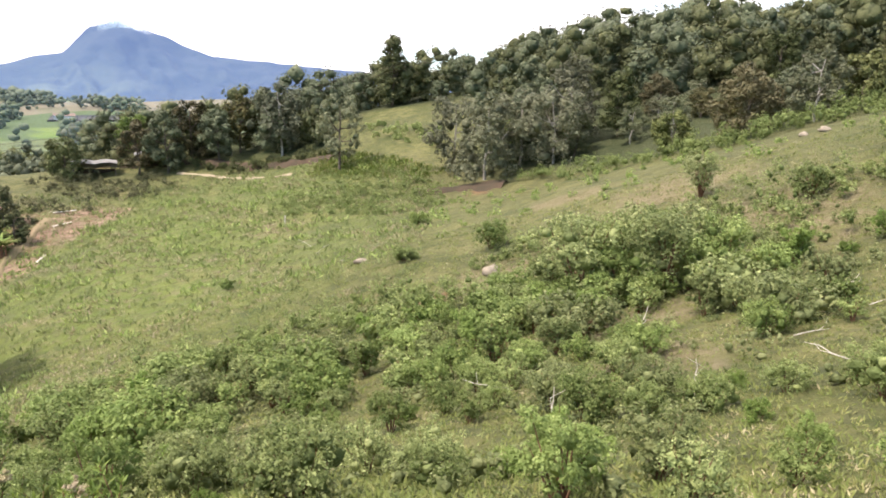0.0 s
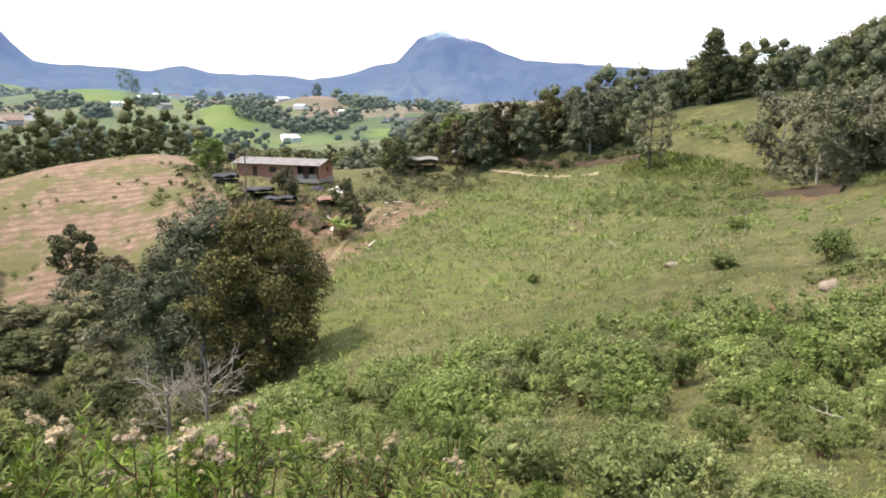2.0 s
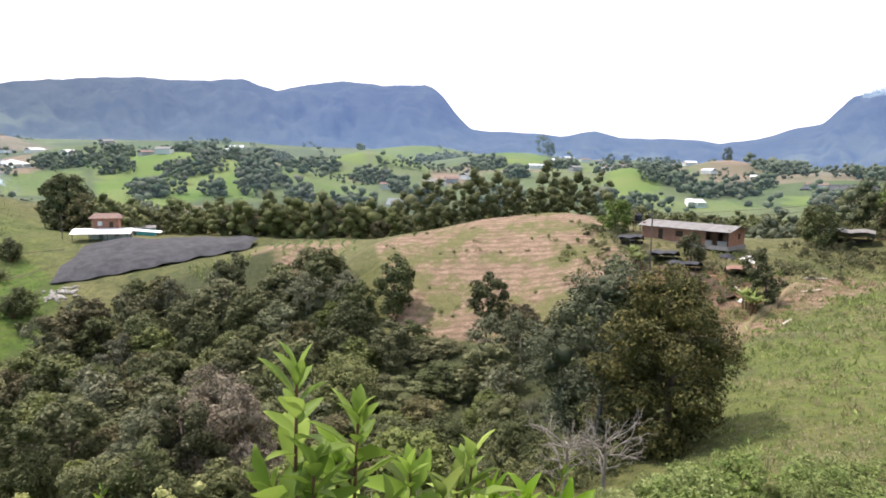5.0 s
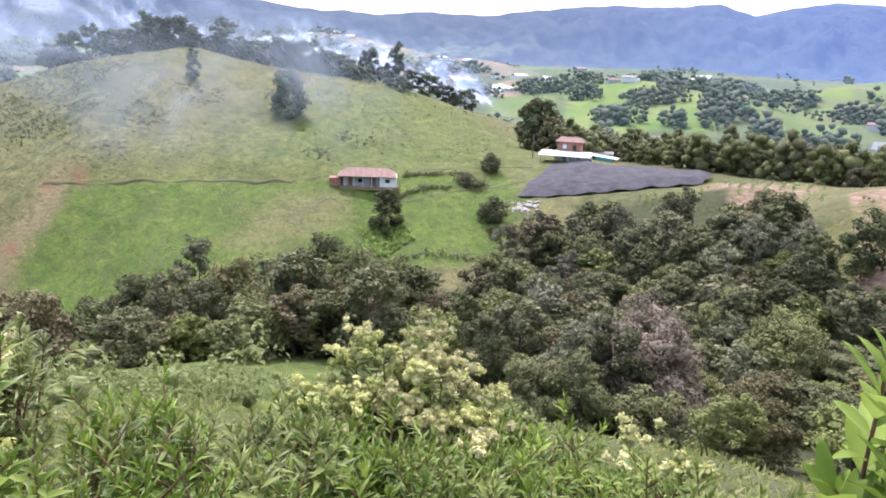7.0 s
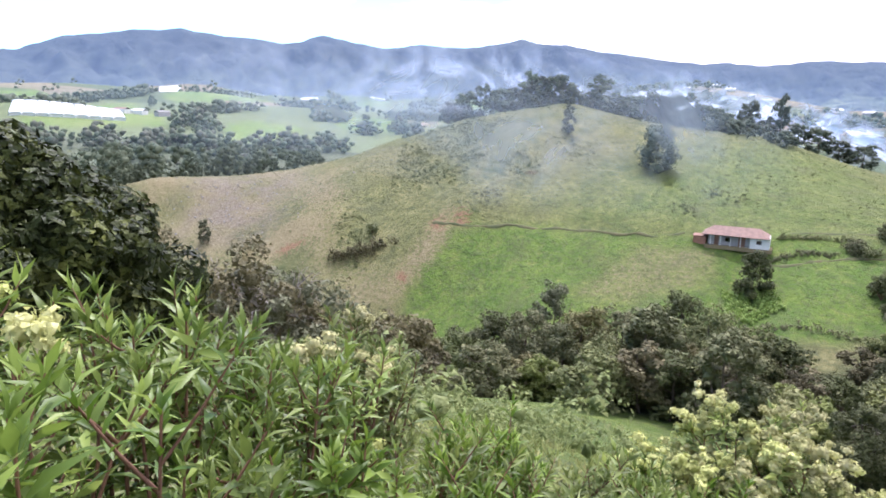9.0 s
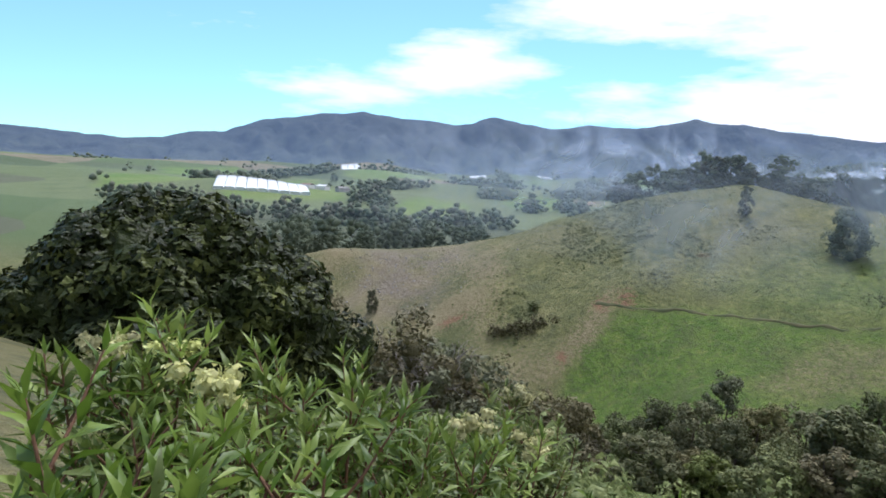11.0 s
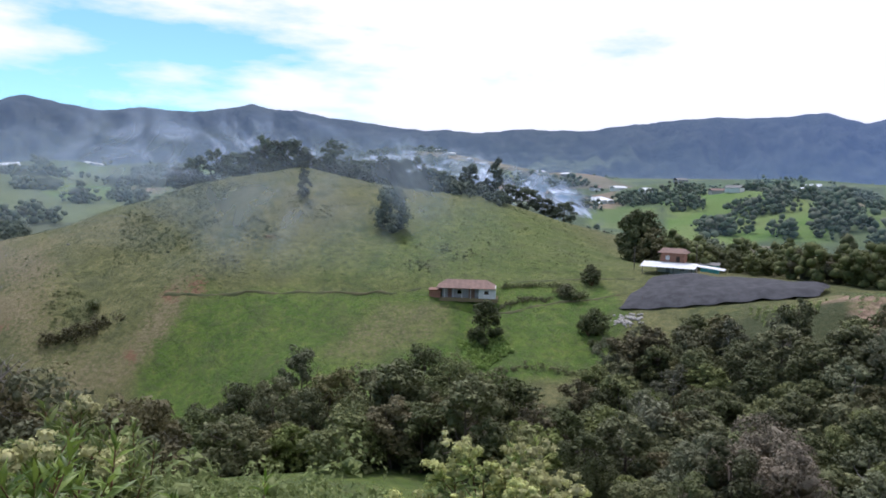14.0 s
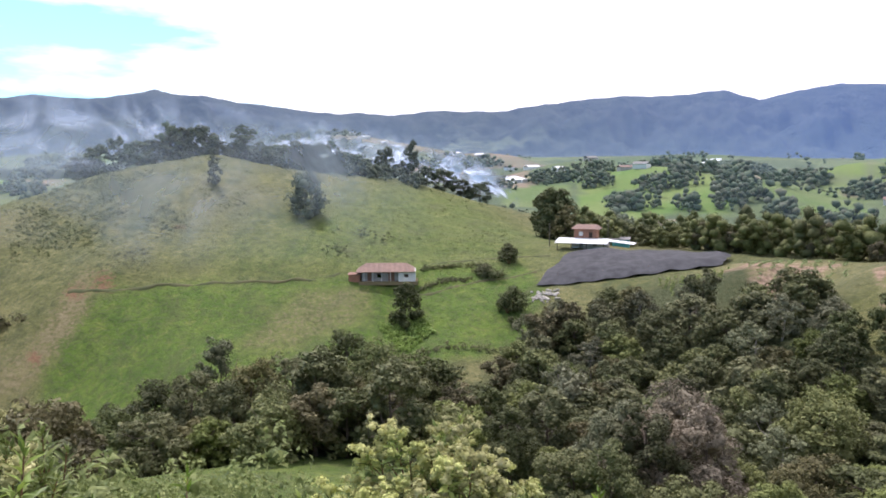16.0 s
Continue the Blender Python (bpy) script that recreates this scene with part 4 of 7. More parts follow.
def build_range():
    s = np.array(SKYLINE)
    az = np.arange(-42, 172, 0.3)
    top = np.interp(az, s[:, 0], s[:, 1])
    rng = np.random.RandomState(11)
    jag = np.convolve(rng.normal(size=len(az) + 8), np.ones(3) / 3, "same")[4:-4] * 0.05
    rows = 26
    v = np.zeros((len(az), rows, 3))
    for j in range(rows):
        t = j / (rows - 1)
        d = 2700 + 1750 * t
        x, y = -2 - np.sin(np.radians(az)) * d, np.cos(np.radians(az)) * d
        base = ground_z(x, y) - 12
        spur = (waves(az, np.full_like(az, t * 9), 4.5, 21) + 0.8 * waves(az, np.full_like(az, t * 7), 1.9, 22)) * 0.10 * math.sin(math.pi * t)
        rise = t ** 1.25
        crest = np.tan(np.radians(top + jag)) * 4450
        v[:, j] = np.stack([x, y, base + (crest - base) * np.clip(rise + spur, 0, 1)], -1)
    back = v[:, -1] * [1.05, 1.05, 1]
    back[:, 2] = -60
    v = np.concatenate([v, back[:, None]], 1)
    rows += 1
    i, j = np.meshgrid(np.arange(len(az) - 1), np.arange(rows - 1), indexing="ij")
    f = np.stack([i * rows + j, (i + 1) * rows + j, (i + 1) * rows + j + 1, i * rows + j + 1], -1).reshape(-1, 4)
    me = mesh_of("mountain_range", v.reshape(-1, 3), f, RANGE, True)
    low = np.tile(np.clip(1.0 - np.arange(rows) / (rows - 1) * 1.5, 0, 1), len(az))
    low = low * np.repeat(np.interp(az, [20, 28, 50, 56, 80, 86, 108, 114], [0.25, 0.8, 0.8, 0.12, 0.12, 1.0, 1.0, 0.35]), rows)
    me.attributes.new("low", "FLOAT", "POINT").data.foreach_set("value", low.astype(np.float32))
    # strength of the added blue haze glow, full below heading 63
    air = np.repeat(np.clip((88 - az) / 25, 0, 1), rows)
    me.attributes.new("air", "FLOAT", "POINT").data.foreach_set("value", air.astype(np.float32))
    tagged(new("backdrop", me), "forested mountain range with a flat-topped cliff and a blue haze glow", "mountains", kind="structure")


build_ground()
build_range()

# ================= woods =================
R = np.random.RandomState(5)
TALL_WOODS = [(-33, 36), (-37, 46), (-41, 57), (-50, 66), (-62, 67), (-72, 60), (-92, 53), (-112, 58), (-124, 50), (-132, 45), (-141, 33), (-147, 20), (-128, 6),
              (-104, 4), (-80, 4), (-64, 5), (-48, 9), (-37, 11), (-31, 17), (-32, 26)]
LOW_WOODS = [(-104, 4), (-80, 4), (-71, 1), (-71, -16), (-72, -36), (-74, -47), (-80, -49), (-92, -44), (-106, -24), (-118, -4)]


def wood_kinds(group, seed, count=3300, size=0.33, grey=False, pale=False):
    dark, leafy = (LEAF_GREYGREEN, LEAF_GREYGREEN) if pale else (LEAF_DARK, LEAF_WOOD)
    kinds = [
        tree("tree", "green broadleaf tree standing in a dense wood", "tree", group, 8.6, 7.2, 0.8, count, size, dark, BARK, seed, 17),
        tree("tree", "olive green rounded tree in a dense wood", "tree", group, 7.4, 7.0, 0.6, count, size, LEAF_WOOD, BARK, seed + 1, 15),
        tree("tree", "tall dark tree with an uneven crown", "tree", group, 10.2, 6.4, 1.6, count, size, LEAF_DARK, BARK, seed + 2, 17, 0.2, 0.8),
        tree("tree", "leafy green tree with a broad crown", "tree", group, 6.6, 7.6, 0.5, count, size, leafy, BARK, seed + 3, 16),
        tree("tree", "brownish green tree among darker ones", "tree", group, 7.6, 6.6, 0.8, count, size, LEAF_BROWN, BARK, seed + 4, 14),
        tree("tree", "yellowish green tree with a dense crown", "tree", group, 6.8, 6.4, 0.6, count, size, LEAF_OLIVE, BARK, seed + 5, 15),
    ]
    if grey:
        kinds.append(tree("tree", "greyish half-bare tree in the wood", "tree", group, 8.0, 6.0, 1.2, int(count * 0.7), size * 0.8, LEAF_GREY, PALE_BARK, seed + 6, 13, ragged=0.7))
    return kinds


def off_glade(x, y):
    return ~inside(x, y, GLADE)


def by_nearness(p):
    return p[np.argsort(np.hypot(p[:, 0], p[:, 1]))]


tall = spread_over(TALL_WOODS, 6.3, R, lambda x, y: (np.hypot(x + 29.5, y - 37.5) > 5.5) & (np.hypot(x + 34.4, y - 36.7) > 5.0))
low = spread_over(LOW_WOODS, 4.9, R)
forest = by_nearness(spread_over(FOREST, 6.2, R, off_glade))
KINDS = wood_kinds("trees of the ravine", 100, grey=True)
tall_r = np.hypot(tall[:, 0], tall[:, 1])
dip = (tall_r > 58) & (np.abs(np.degrees(np.arctan2(-tall[:, 0] - 1.8, tall[:, 1])) - 55.9) < 4.6)     # the wood is lower here
scatter(wood_kinds("trees of the ravine", 200, 5000, 0.26), tall[dip], R, 0.5, 0.68, wide=1.6)
scatter(KINDS, tall[(tall_r >= 72) & ~dip], R, 0.72, 1.12, wide=1.1)
scatter(wood_kinds("trees of the ravine", 160, 9500, 0.19, True), tall[(tall_r < 72) & ~dip], R, 0.62, 1.0, wide=1.15)
low_far = np.degrees(np.arctan2(-low[:, 0], low[:, 1])) > 101
scatter(wood_kinds("trees of the ravine", 140, 4000, 0.29), low[~low_far], R, 0.8, 1.1, wide=1.12)
scatter(wood_kinds("trees of the ravine", 180, 4000, 0.29), low[low_far], R, 0.75, 1.08, wide=1.15)
scatter(wood_kinds("trees of the hillside wood", 120, 5200, 0.27, True, True), forest[:60], R, 0.55, 0.88)


def many_crowns(name, places, leaf, r, per, size, height, width, base=0.1, lobes=11, fine=False, core=0.66, smooth=False, **tags):
    """A stand of trees too far or too many to count, as one mesh of small clumps."""
    out_ = []
    z = ground_z(places[:, 0], places[:, 1])
    for (x, y), g in zip(places, z):
        s = r.uniform(0.5, 1.45)
        balls = crown_lobes(height * s, width * s, base * height, r, lobes)
        v, f = joined([lobe_leaves(balls, per, size, r, 0.85, ragged=0.5), lobe_cores(balls, r, 0.85, core, 0.2 if smooth else 0.28, fine)])
        out_.append((v + [x, y, g], f))
    v, f = joined(out_)
    return tagged(piece(name, v, f, leaf, smooth=smooth), kind="stuff", **tags)


many_crowns("woodland", forest[60::2], LEAF_GREYGREEN, R, 1000, 0.42, 6.5, 6.8, label="greyish green trees of the wooded hillside", category="woodland")
many_crowns("woodland", forest[61::2], LEAF_DARK, R, 1000, 0.42, 6.8, 7.2, label="leafy green trees of the wooded hillside", category="woodland")


# ---- single trees that stand out ----
def plant(ob, x, y, turn=0.0, scale=1.0, sink=0.1):
    ob.matrix_basis = pose(x, y, gz(x, y) - sink, 0, 0, turn) @ Matrix.Scale(scale, 4)
    return ob


plant(tree("tree", "large dense tree with a brown-tinged crown at the field's edge", "tree", "", 11.6, 7.6, 0.3, 30000, 0.15, LEAF_BIG, BARK, 301, 32, 0.3, ragged=0.32, core=0.6, per=7), *at(37.0, 46.5, (-1.5, 0.4)))
plant(tree("tree", "tall grey-green tree beside the field", "tree", "", 13.0, 8.4, 1.0, 19000, 0.16, LEAF_GREYGREEN, PALE_BARK, 302, 28, 0.25, ragged=0.55, core=0.55), *at(42.2, 49, (-1.5, 0.4)))
for label, az, d, el, wide, leaves, lobes, seed in (("big dark glossy tree near the viewpoint", 151.6, 18.5, -3.4, 7.4, 60000, 44, 303), ("low dark tree beside the big one", 139.4, 21.0, -10.2, 2.7, 10000, 14, 304)):
    x, y = at(az, d, (-2.2, 0.2))
    tall_ = -0.4 + d * math.tan(radians(el)) - gz(x, y)
    plant(tree("tree", label, "tree", "", tall_, wide, 0.1, leaves, 0.17, LEAF_GLOSS, BARK, seed, lobes, 0.2, 0.7, ragged=0.24, core=0.9, per=6), x, y)
plant(tree("tree", "tall narrow conifer above the wood", "tree", "", 11.5, 5.6, 0.8, 8500, 0.26, LEAF_DARK, BARK, 305, 34, 0.25, 0.6, ragged=0.5), -8.4, 125.5)
plant(tree("tree", "slim grey tree on the field's upper edge", "tree", "", 9.5, 6.4, 1.8, 2600, 0.25, LEAF_GREY, BARK, 306, 14, 0.2, 1.5, ragged=0.8), -13.2, 94.7)
plant(tree("tree", "pale green feathery tree of the tree row", "tree", "", 11.0, 7.0, 1.8, 3800, 0.3, LEAF_GREYGREEN, PALE_BARK, 307, 15, 0.2, ragged=0.7), -24, 110)
for x, y, s, seed in ((5, 82, 1.0, 1), (9, 84, 0.9, 2), (12.5, 81, 0.85, 3), (1.5, 88, 0.9, 4), (15, 86, 1.0, 5)):
    plant(tree("tree", "grey drooping half-dry tree of the hillside", "tree", "grey trees of the hillside", 9.5, 8.0, 0.8, 4200, 0.26, LEAF_GREY, PALE_BARK, 310 + seed, 16, 0.2, 1.6, ragged=0.75), x, y, seed * 70, s)
for i, az in enumerate((22.6, 20.6, 18.8, 17.0, 15.4, 13.4)):
    plant(tree("tree", "dark tree of the row above the bank", "tree", "trees of the row", 9.0 + 0.8 * (i % 3), 6.4, 1.5, 4000, 0.32, (LEAF_BIG, LEAF_GREYGREEN)[i % 2], BARK, 320 + i, 15, 0.2), *at(az, 119 - 2 * (i % 2), (0, 0)), scale=0.9)
for az, d, h, w, leaf, seed in ((58.0, 108, 8.5, 6.5, "d", 1), (50.3, 99, 6.5, 6.0, "d", 2), (70.5, 137, 8.0, 6.5, "d", 3), (67.3, 130, 6.0, 6.0, "d", 4), (72.1, 62, 10.8, 9.0, "y", 5), (74.6, 57, 8.6, 7.6, "y", 16), (70.4, 56, 9.4, 8.0, "y", 17), (76.8, 61, 8.6, 6.6, "g", 18), (80.5, 92, 9.0, 7.5, "g", 19), (66.0, 88, 8.0, 7.0, "o", 20), (62, 76, 8, 8, "o", 6),
                                (93.6, 149, 8.4, 7.4, "d", 7), (85.4, 181, 4.2, 5.6, "d", 8), (84.9, 152, 5.2, 6.6, "d", 9), (135.9, 198, 6.5, 3.2, "g", 21), (87.2, 170, 3.0, 5.0, "w", 10),
                                (81.9, 228, 15.5, 13.0, "d", 11), (80.9, 222, 10.0, 10.0, "b", 12), (78.8, 232, 8.5, 10.0, "w", 13), (76.5, 236, 7.5, 9.0, "w", 14), (79.6, 226, 6.5, 9.0, "b", 15)):
    leaf = {"d": LEAF_DARK, "y": LEAF_DRY, "o": LEAF_OLIVE, "w": LEAF_WOOD, "b": LEAF_BROWN, "g": LEAF_GREY}[leaf]
    plant(tree("tree", "single tree above the fields of the valley", "tree", "", h, w, h * 0.06, 9000 if d < 90 or h > 14 else 3600, 0.19 if d < 90 else 0.03 * h + 0.08, leaf, BARK, 340 + seed, 30 if h > 14 else 15, core=0.7 if h > 14 else 0.58), *at(az, d, (-2.2, 0.2)))

# tall trees of the wood below the meadow: heading, distance, height of the top above level in degrees, width, leaf
for i, (az, d, el, wide, leaf) in enumerate(((118, 100, -18.0, 7, LEAF_BROWN), (115.4, 97, -17.0, 8, LEAF_DARK), (112.8, 93, -15.8, 8.5, LEAF_DARK), (110.2, 89, -15.2, 8, LEAF_WOOD), (108.6, 97, -13.0, 7, LEAF_GREY),
                                           (107.4, 84, -16.4, 8, LEAF_DARK), (105.4, 88, -14.8, 8.5, LEAF_BROWN), (102.6, 90, -14.4, 9, LEAF_WOOD), (100.0, 84, -15.4, 9, LEAF_DARK), (98.4, 97, -12.7, 7.5, LEAF_DARK),
                                           (95.9, 90, -13.7, 8.5, LEAF_WOOD), (93.3, 88, -15.0, 8, LEAF_OLIVE), (104.0, 80, -17.2, 7.5, LEAF_WOOD), (97.2, 80, -16.8, 7.5, LEAF_BROWN))):
    x, y = at(az, d, (-2.2, 0.2))
    plant(tree("tree", "tall leafy tree of the wood below the meadow", "tree", "trees of the ravine", -0.4 + d * math.tan(radians(el)) - gz(x, y), wide, 2.0, 8000, 0.24, leaf, BARK, 620 + i, 24, 0.25, ragged=0.45), x, y, i * 50)

# trees on and behind the crest of the opposite hill
# heading, distance, height of the top above level in degrees, width
CREST = [(117.2, 266, 0.5, 7), (115.8, 268, 1.3, 8), (114.5, 270, 1.9, 9), (113.2, 270, 1.7, 8), (112, 271, 2.2, 9), (110.9, 272, 2.5, 7), (110.2, 273, 3.1, 9), (109.2, 274, 2.8, 7), (108.5, 275, 3.2, 9), (107.6, 276, 1.9, 6),
         (106.3, 275, 2.0, 8), (105.6, 274, 2.4, 9), (104.4, 275, 1.8, 8), (103.4, 276, 1.5, 9), (102.5, 277, 1.85, 9), (101.6, 277, 1.7, 8), (100.7, 278, 1.7, 9), (99.4, 279, 1.3, 9), (98.3, 280, 1.3, 10), (97.4, 282, 0.9, 9), (96.5, 284, 0.8, 9),
         (95, 285, 1.2, 6), (93.9, 287, 0.4, 8), (93, 288, 1.1, 6), (91.8, 290, 0.2, 8), (90.4, 292, -0.4, 8), (89, 292, -0.9, 8), (87.6, 292, -1.4, 8)]
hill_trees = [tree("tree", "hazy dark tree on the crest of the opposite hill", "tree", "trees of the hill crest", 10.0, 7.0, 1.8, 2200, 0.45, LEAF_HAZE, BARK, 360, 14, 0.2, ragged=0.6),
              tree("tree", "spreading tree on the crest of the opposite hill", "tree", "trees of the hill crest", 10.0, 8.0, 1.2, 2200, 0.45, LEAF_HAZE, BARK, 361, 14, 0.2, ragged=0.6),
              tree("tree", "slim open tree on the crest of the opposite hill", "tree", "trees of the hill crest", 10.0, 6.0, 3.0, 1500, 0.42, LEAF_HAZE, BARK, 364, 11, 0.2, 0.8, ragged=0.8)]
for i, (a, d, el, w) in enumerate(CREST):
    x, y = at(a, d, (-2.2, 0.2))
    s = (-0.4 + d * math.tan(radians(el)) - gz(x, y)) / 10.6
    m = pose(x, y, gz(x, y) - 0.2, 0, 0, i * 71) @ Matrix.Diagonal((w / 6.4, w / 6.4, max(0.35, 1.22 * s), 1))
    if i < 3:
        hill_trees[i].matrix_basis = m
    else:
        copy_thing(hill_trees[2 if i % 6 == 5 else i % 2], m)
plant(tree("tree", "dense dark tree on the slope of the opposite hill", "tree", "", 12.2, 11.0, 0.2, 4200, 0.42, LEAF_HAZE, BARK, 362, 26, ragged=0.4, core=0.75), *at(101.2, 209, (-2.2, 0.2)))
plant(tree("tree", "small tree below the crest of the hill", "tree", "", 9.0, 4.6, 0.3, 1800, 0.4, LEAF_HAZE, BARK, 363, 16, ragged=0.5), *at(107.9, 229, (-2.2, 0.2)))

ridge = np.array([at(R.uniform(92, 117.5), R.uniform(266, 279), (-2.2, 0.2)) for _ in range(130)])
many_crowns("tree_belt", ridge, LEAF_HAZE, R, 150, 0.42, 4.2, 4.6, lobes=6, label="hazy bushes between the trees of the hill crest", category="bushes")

# ---- bands of trees farther off ----
HEDGE_BEHIND_FIELD = [(-98, 104), (-112, 97), (-121, 82), (-131, 87), (-120, 106), (-102, 114)]
TREE_BAND = [(-140, 92), (-150, 84), (-172, 80), (-196, 66), (-206, 78), (-184, 104), (-150, 112)]
LEFT_SHOULDER = [(-150, -185), (-168, -205), (-185, -205), (-240, -190), (-262, -178), (-255, -200), (-200, -232), (-150, -222)]
many_crowns("tree_belt", spread_over(HEDGE_BEHIND_FIELD, 3.6, R), LEAF_BELT, R, 800, 0.36, 8.6, 4.2, core=0.84, label="dark belt of trees above the ploughed field", category="trees")
band = spread_over(TREE_BAND, 5.2, R)
for k, (leaf, label) in enumerate(((LEAF_BELT, "dark green belt of trees below the farmyard"), (LEAF_OLIVE, "olive trees in the belt below the farmyard"), (LEAF_BROWN, "brownish trees in the belt below the farmyard"))):
    many_crowns("tree_belt", band[k::3], leaf, R, 1200, 0.4, 8.6 - k, 5.8 + 0.5 * k, core=0.84, label=label, category="trees")
p = np.array([at(R.uniform(66, 80), R.uniform(206, 240)) for _ in range(60)])
many_crowns("tree_belt", p[::2], LEAF_OLIVE, R, 420, 0.42, 7.0, 6.4, label="olive trees behind the farmyard", category="trees")
many_crowns("tree_belt", p[1::2], LEAF_BELT, R, 420, 0.42, 8.0, 6.4, label="dark green trees behind the farmyard", category="trees")
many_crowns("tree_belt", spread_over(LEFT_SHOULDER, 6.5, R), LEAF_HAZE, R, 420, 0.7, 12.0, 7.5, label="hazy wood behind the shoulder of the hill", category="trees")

for a0, a1, d0, d1 in ((72, 80, 214, 246), (74, 79, 250, 300), (26, 34, 150, 190), (33, 40, 160, 230), (24, 30, 230, 320), (41, 48, 190, 290), (30, 41, 290, 330), (48, 56, 230, 320), (58, 66, 250, 320), (14, 24, 230, 330)):
    p = [at(R.uniform(a0, a1), R.uniform(d0, d1)) for _ in range(int(radians(a1 - a0) * (d0 + d1) / 2 * (d1 - d0) / 44))]
    many_crowns("tree_belt", np.array(p), (LEAF_BELT, LEAF_WOOD, LEAF_MIDFAR)[int(a0) % 3], R, 170, 0.62, 6.0, 5.6, label="mixed trees and bushes between the fields", category="trees")
# woods and hedgerows of the wide valley: from heading to heading, from distance to distance
WOODS_NORTH = [(66.8, 70.2, 395, 470), (67.6, 69.8, 470, 530), (66.2, 70.8, 760, 830), (71.2, 73.4, 500, 545), (69.2, 71.0, 540, 580), (62.6, 64.2, 548, 580), (58.2, 61.2, 495, 545), (56.8, 58.4, 440, 470), (52.2, 56.2, 900, 1010),
               (49.6, 52.2, 690, 760), (43.6, 46.2, 690, 730), (35.2, 39.2, 500, 560), (31.0, 36.2, 455, 500), (29.6, 31.0, 520, 560), (27.4, 31.2, 640, 730), (72.2, 75.4, 478, 512), (71.2, 72.8, 398, 424), (77.2, 79.4, 505, 540),
               (72.6, 75.0, 690, 740), (74.2, 78.2, 405, 435), (64.4, 66.6, 368, 400), (60.0, 63.6, 360, 384), (54.2, 57.0, 380, 420), (48.0, 52.0, 380, 440), (40.9, 44.0, 395, 450), (24.2, 27.4, 385, 440), (36.6, 41.0, 590, 640), (22.0, 26.0, 600, 650)]
WOODS_WEST = [(147, 149.5, 770, 830), (150, 156, 520, 560), (144, 150, 690, 720), (132, 138, 700, 730), (116, 120, 800, 850), (139, 146, 860, 900), (96, 103, 1130, 1180), (98, 106, 1230, 1270), (131.3, 143.5, 380, 425), (134.5, 137.6, 530, 590), (126, 131, 380, 430), (122.5, 124.5, 565, 600), (118.8, 122, 575, 610), (124.8, 127.1, 650, 680), (124.5, 129.5, 760, 800), (47.9, 49.4, 545, 590),
              (75.0, 78.0, 420, 450), (79.5, 84.0, 560, 600), (77.0, 80.0, 605, 640), (85.0, 90.0, 520, 560), (86.0, 92.0, 780, 830), (73.0, 76.0, 600, 640), (16.5, 22.0, 430, 500), (143.0, 156.0, 420, 450), (110, 122, 700, 740), (90.0, 97.0, 1000, 1060), (103, 112, 1150, 1250)]
far_places = []
for a0, a1, d0, d1 in WOODS_NORTH + WOODS_WEST:
    for k in range(int(10 + radians(a1 - a0) * (d0 + d1) / 2 * (d1 - d0) / 38)):
        u, q = R.uniform(0, 1) ** 0.55, R.uniform(0, math.tau)
        u *= 1 + 0.25 * math.sin(3 * q + a0)
        far_places.append(at((a0 + a1) / 2 + (a1 - a0) / 2 * u * math.cos(q), (d0 + d1) / 2 + (d1 - d0) / 2 * u * math.sin(q)))
# the hedge between two fields of the near hill
for k in np.linspace(0, 1, 34):
    far_places.append(at(66.8 - 4.2 * k + R.uniform(-0.15, 0.15), 640 - 85 * k + R.uniform(-4, 4)))
# rows of trees between fields, and single trees
for _ in range(75):
    az, d = R.uniform(16, 156), 360 + 1100 * R.uniform(0, 1) ** 1.4
    x, y = at(az, d)
    a = radians(az + R.choice([80, 100, 60, 10]) + R.uniform(-12, 12))
    for k in range(R.randint(3, 18)):
        far_places.append((x - math.sin(a) * k * 5 + R.uniform(-1.5, 1.5), y + math.cos(a) * k * 5 + R.uniform(-1.5, 1.5)))
for _ in range(130):
    far_places.append(at(R.uniform(16, 156), 345 + 1100 * R.uniform(0, 1) ** 1.4))
far_places = np.array(far_places)
fr = np.hypot(far_places[:, 0], far_places[:, 1])
far_places, fr = far_places[fr > 322], fr[fr > 322]
half = np.arange(len(far_places)) % 3 == 0
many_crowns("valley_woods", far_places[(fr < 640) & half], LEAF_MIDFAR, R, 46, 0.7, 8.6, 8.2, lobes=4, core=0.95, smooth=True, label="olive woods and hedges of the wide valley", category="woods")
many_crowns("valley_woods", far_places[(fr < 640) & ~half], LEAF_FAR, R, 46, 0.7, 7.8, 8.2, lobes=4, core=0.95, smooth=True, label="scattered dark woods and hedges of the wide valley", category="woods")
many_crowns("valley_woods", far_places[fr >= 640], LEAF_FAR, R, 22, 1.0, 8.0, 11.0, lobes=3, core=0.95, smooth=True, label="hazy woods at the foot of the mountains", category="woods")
# taller trees that stand over the far fields: heading, distance, height
for a, d, h in ((46.5, 790, 24), (45.9, 795, 15), (37.2, 800, 16), (36.9, 806, 12), (33.0, 720, 14), (41.4, 830, 13), (40.2, 830, 14), (72.4, 820, 16), (73.6, 830, 17), (74.3, 825, 15), (123.6, 600, 14), (121.2, 610, 15), (119.6, 600, 12), (139.2, 800, 11)):
    x, y = at(a, d)
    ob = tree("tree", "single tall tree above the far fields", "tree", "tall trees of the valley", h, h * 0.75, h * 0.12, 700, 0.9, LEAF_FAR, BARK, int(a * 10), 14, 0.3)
    ob.matrix_basis = pose(x, y, gz(x, y) - 0.3)

# ================= shrubs of the slope =================
SHRUBLAND = [(-13, 9), (-17, 20), (-13, 31), (-7, 36), (0, 36), (6, 38), (12, 34), (20, 32), (24, 36), (17, 12), (4, 5), (-6, 8)]
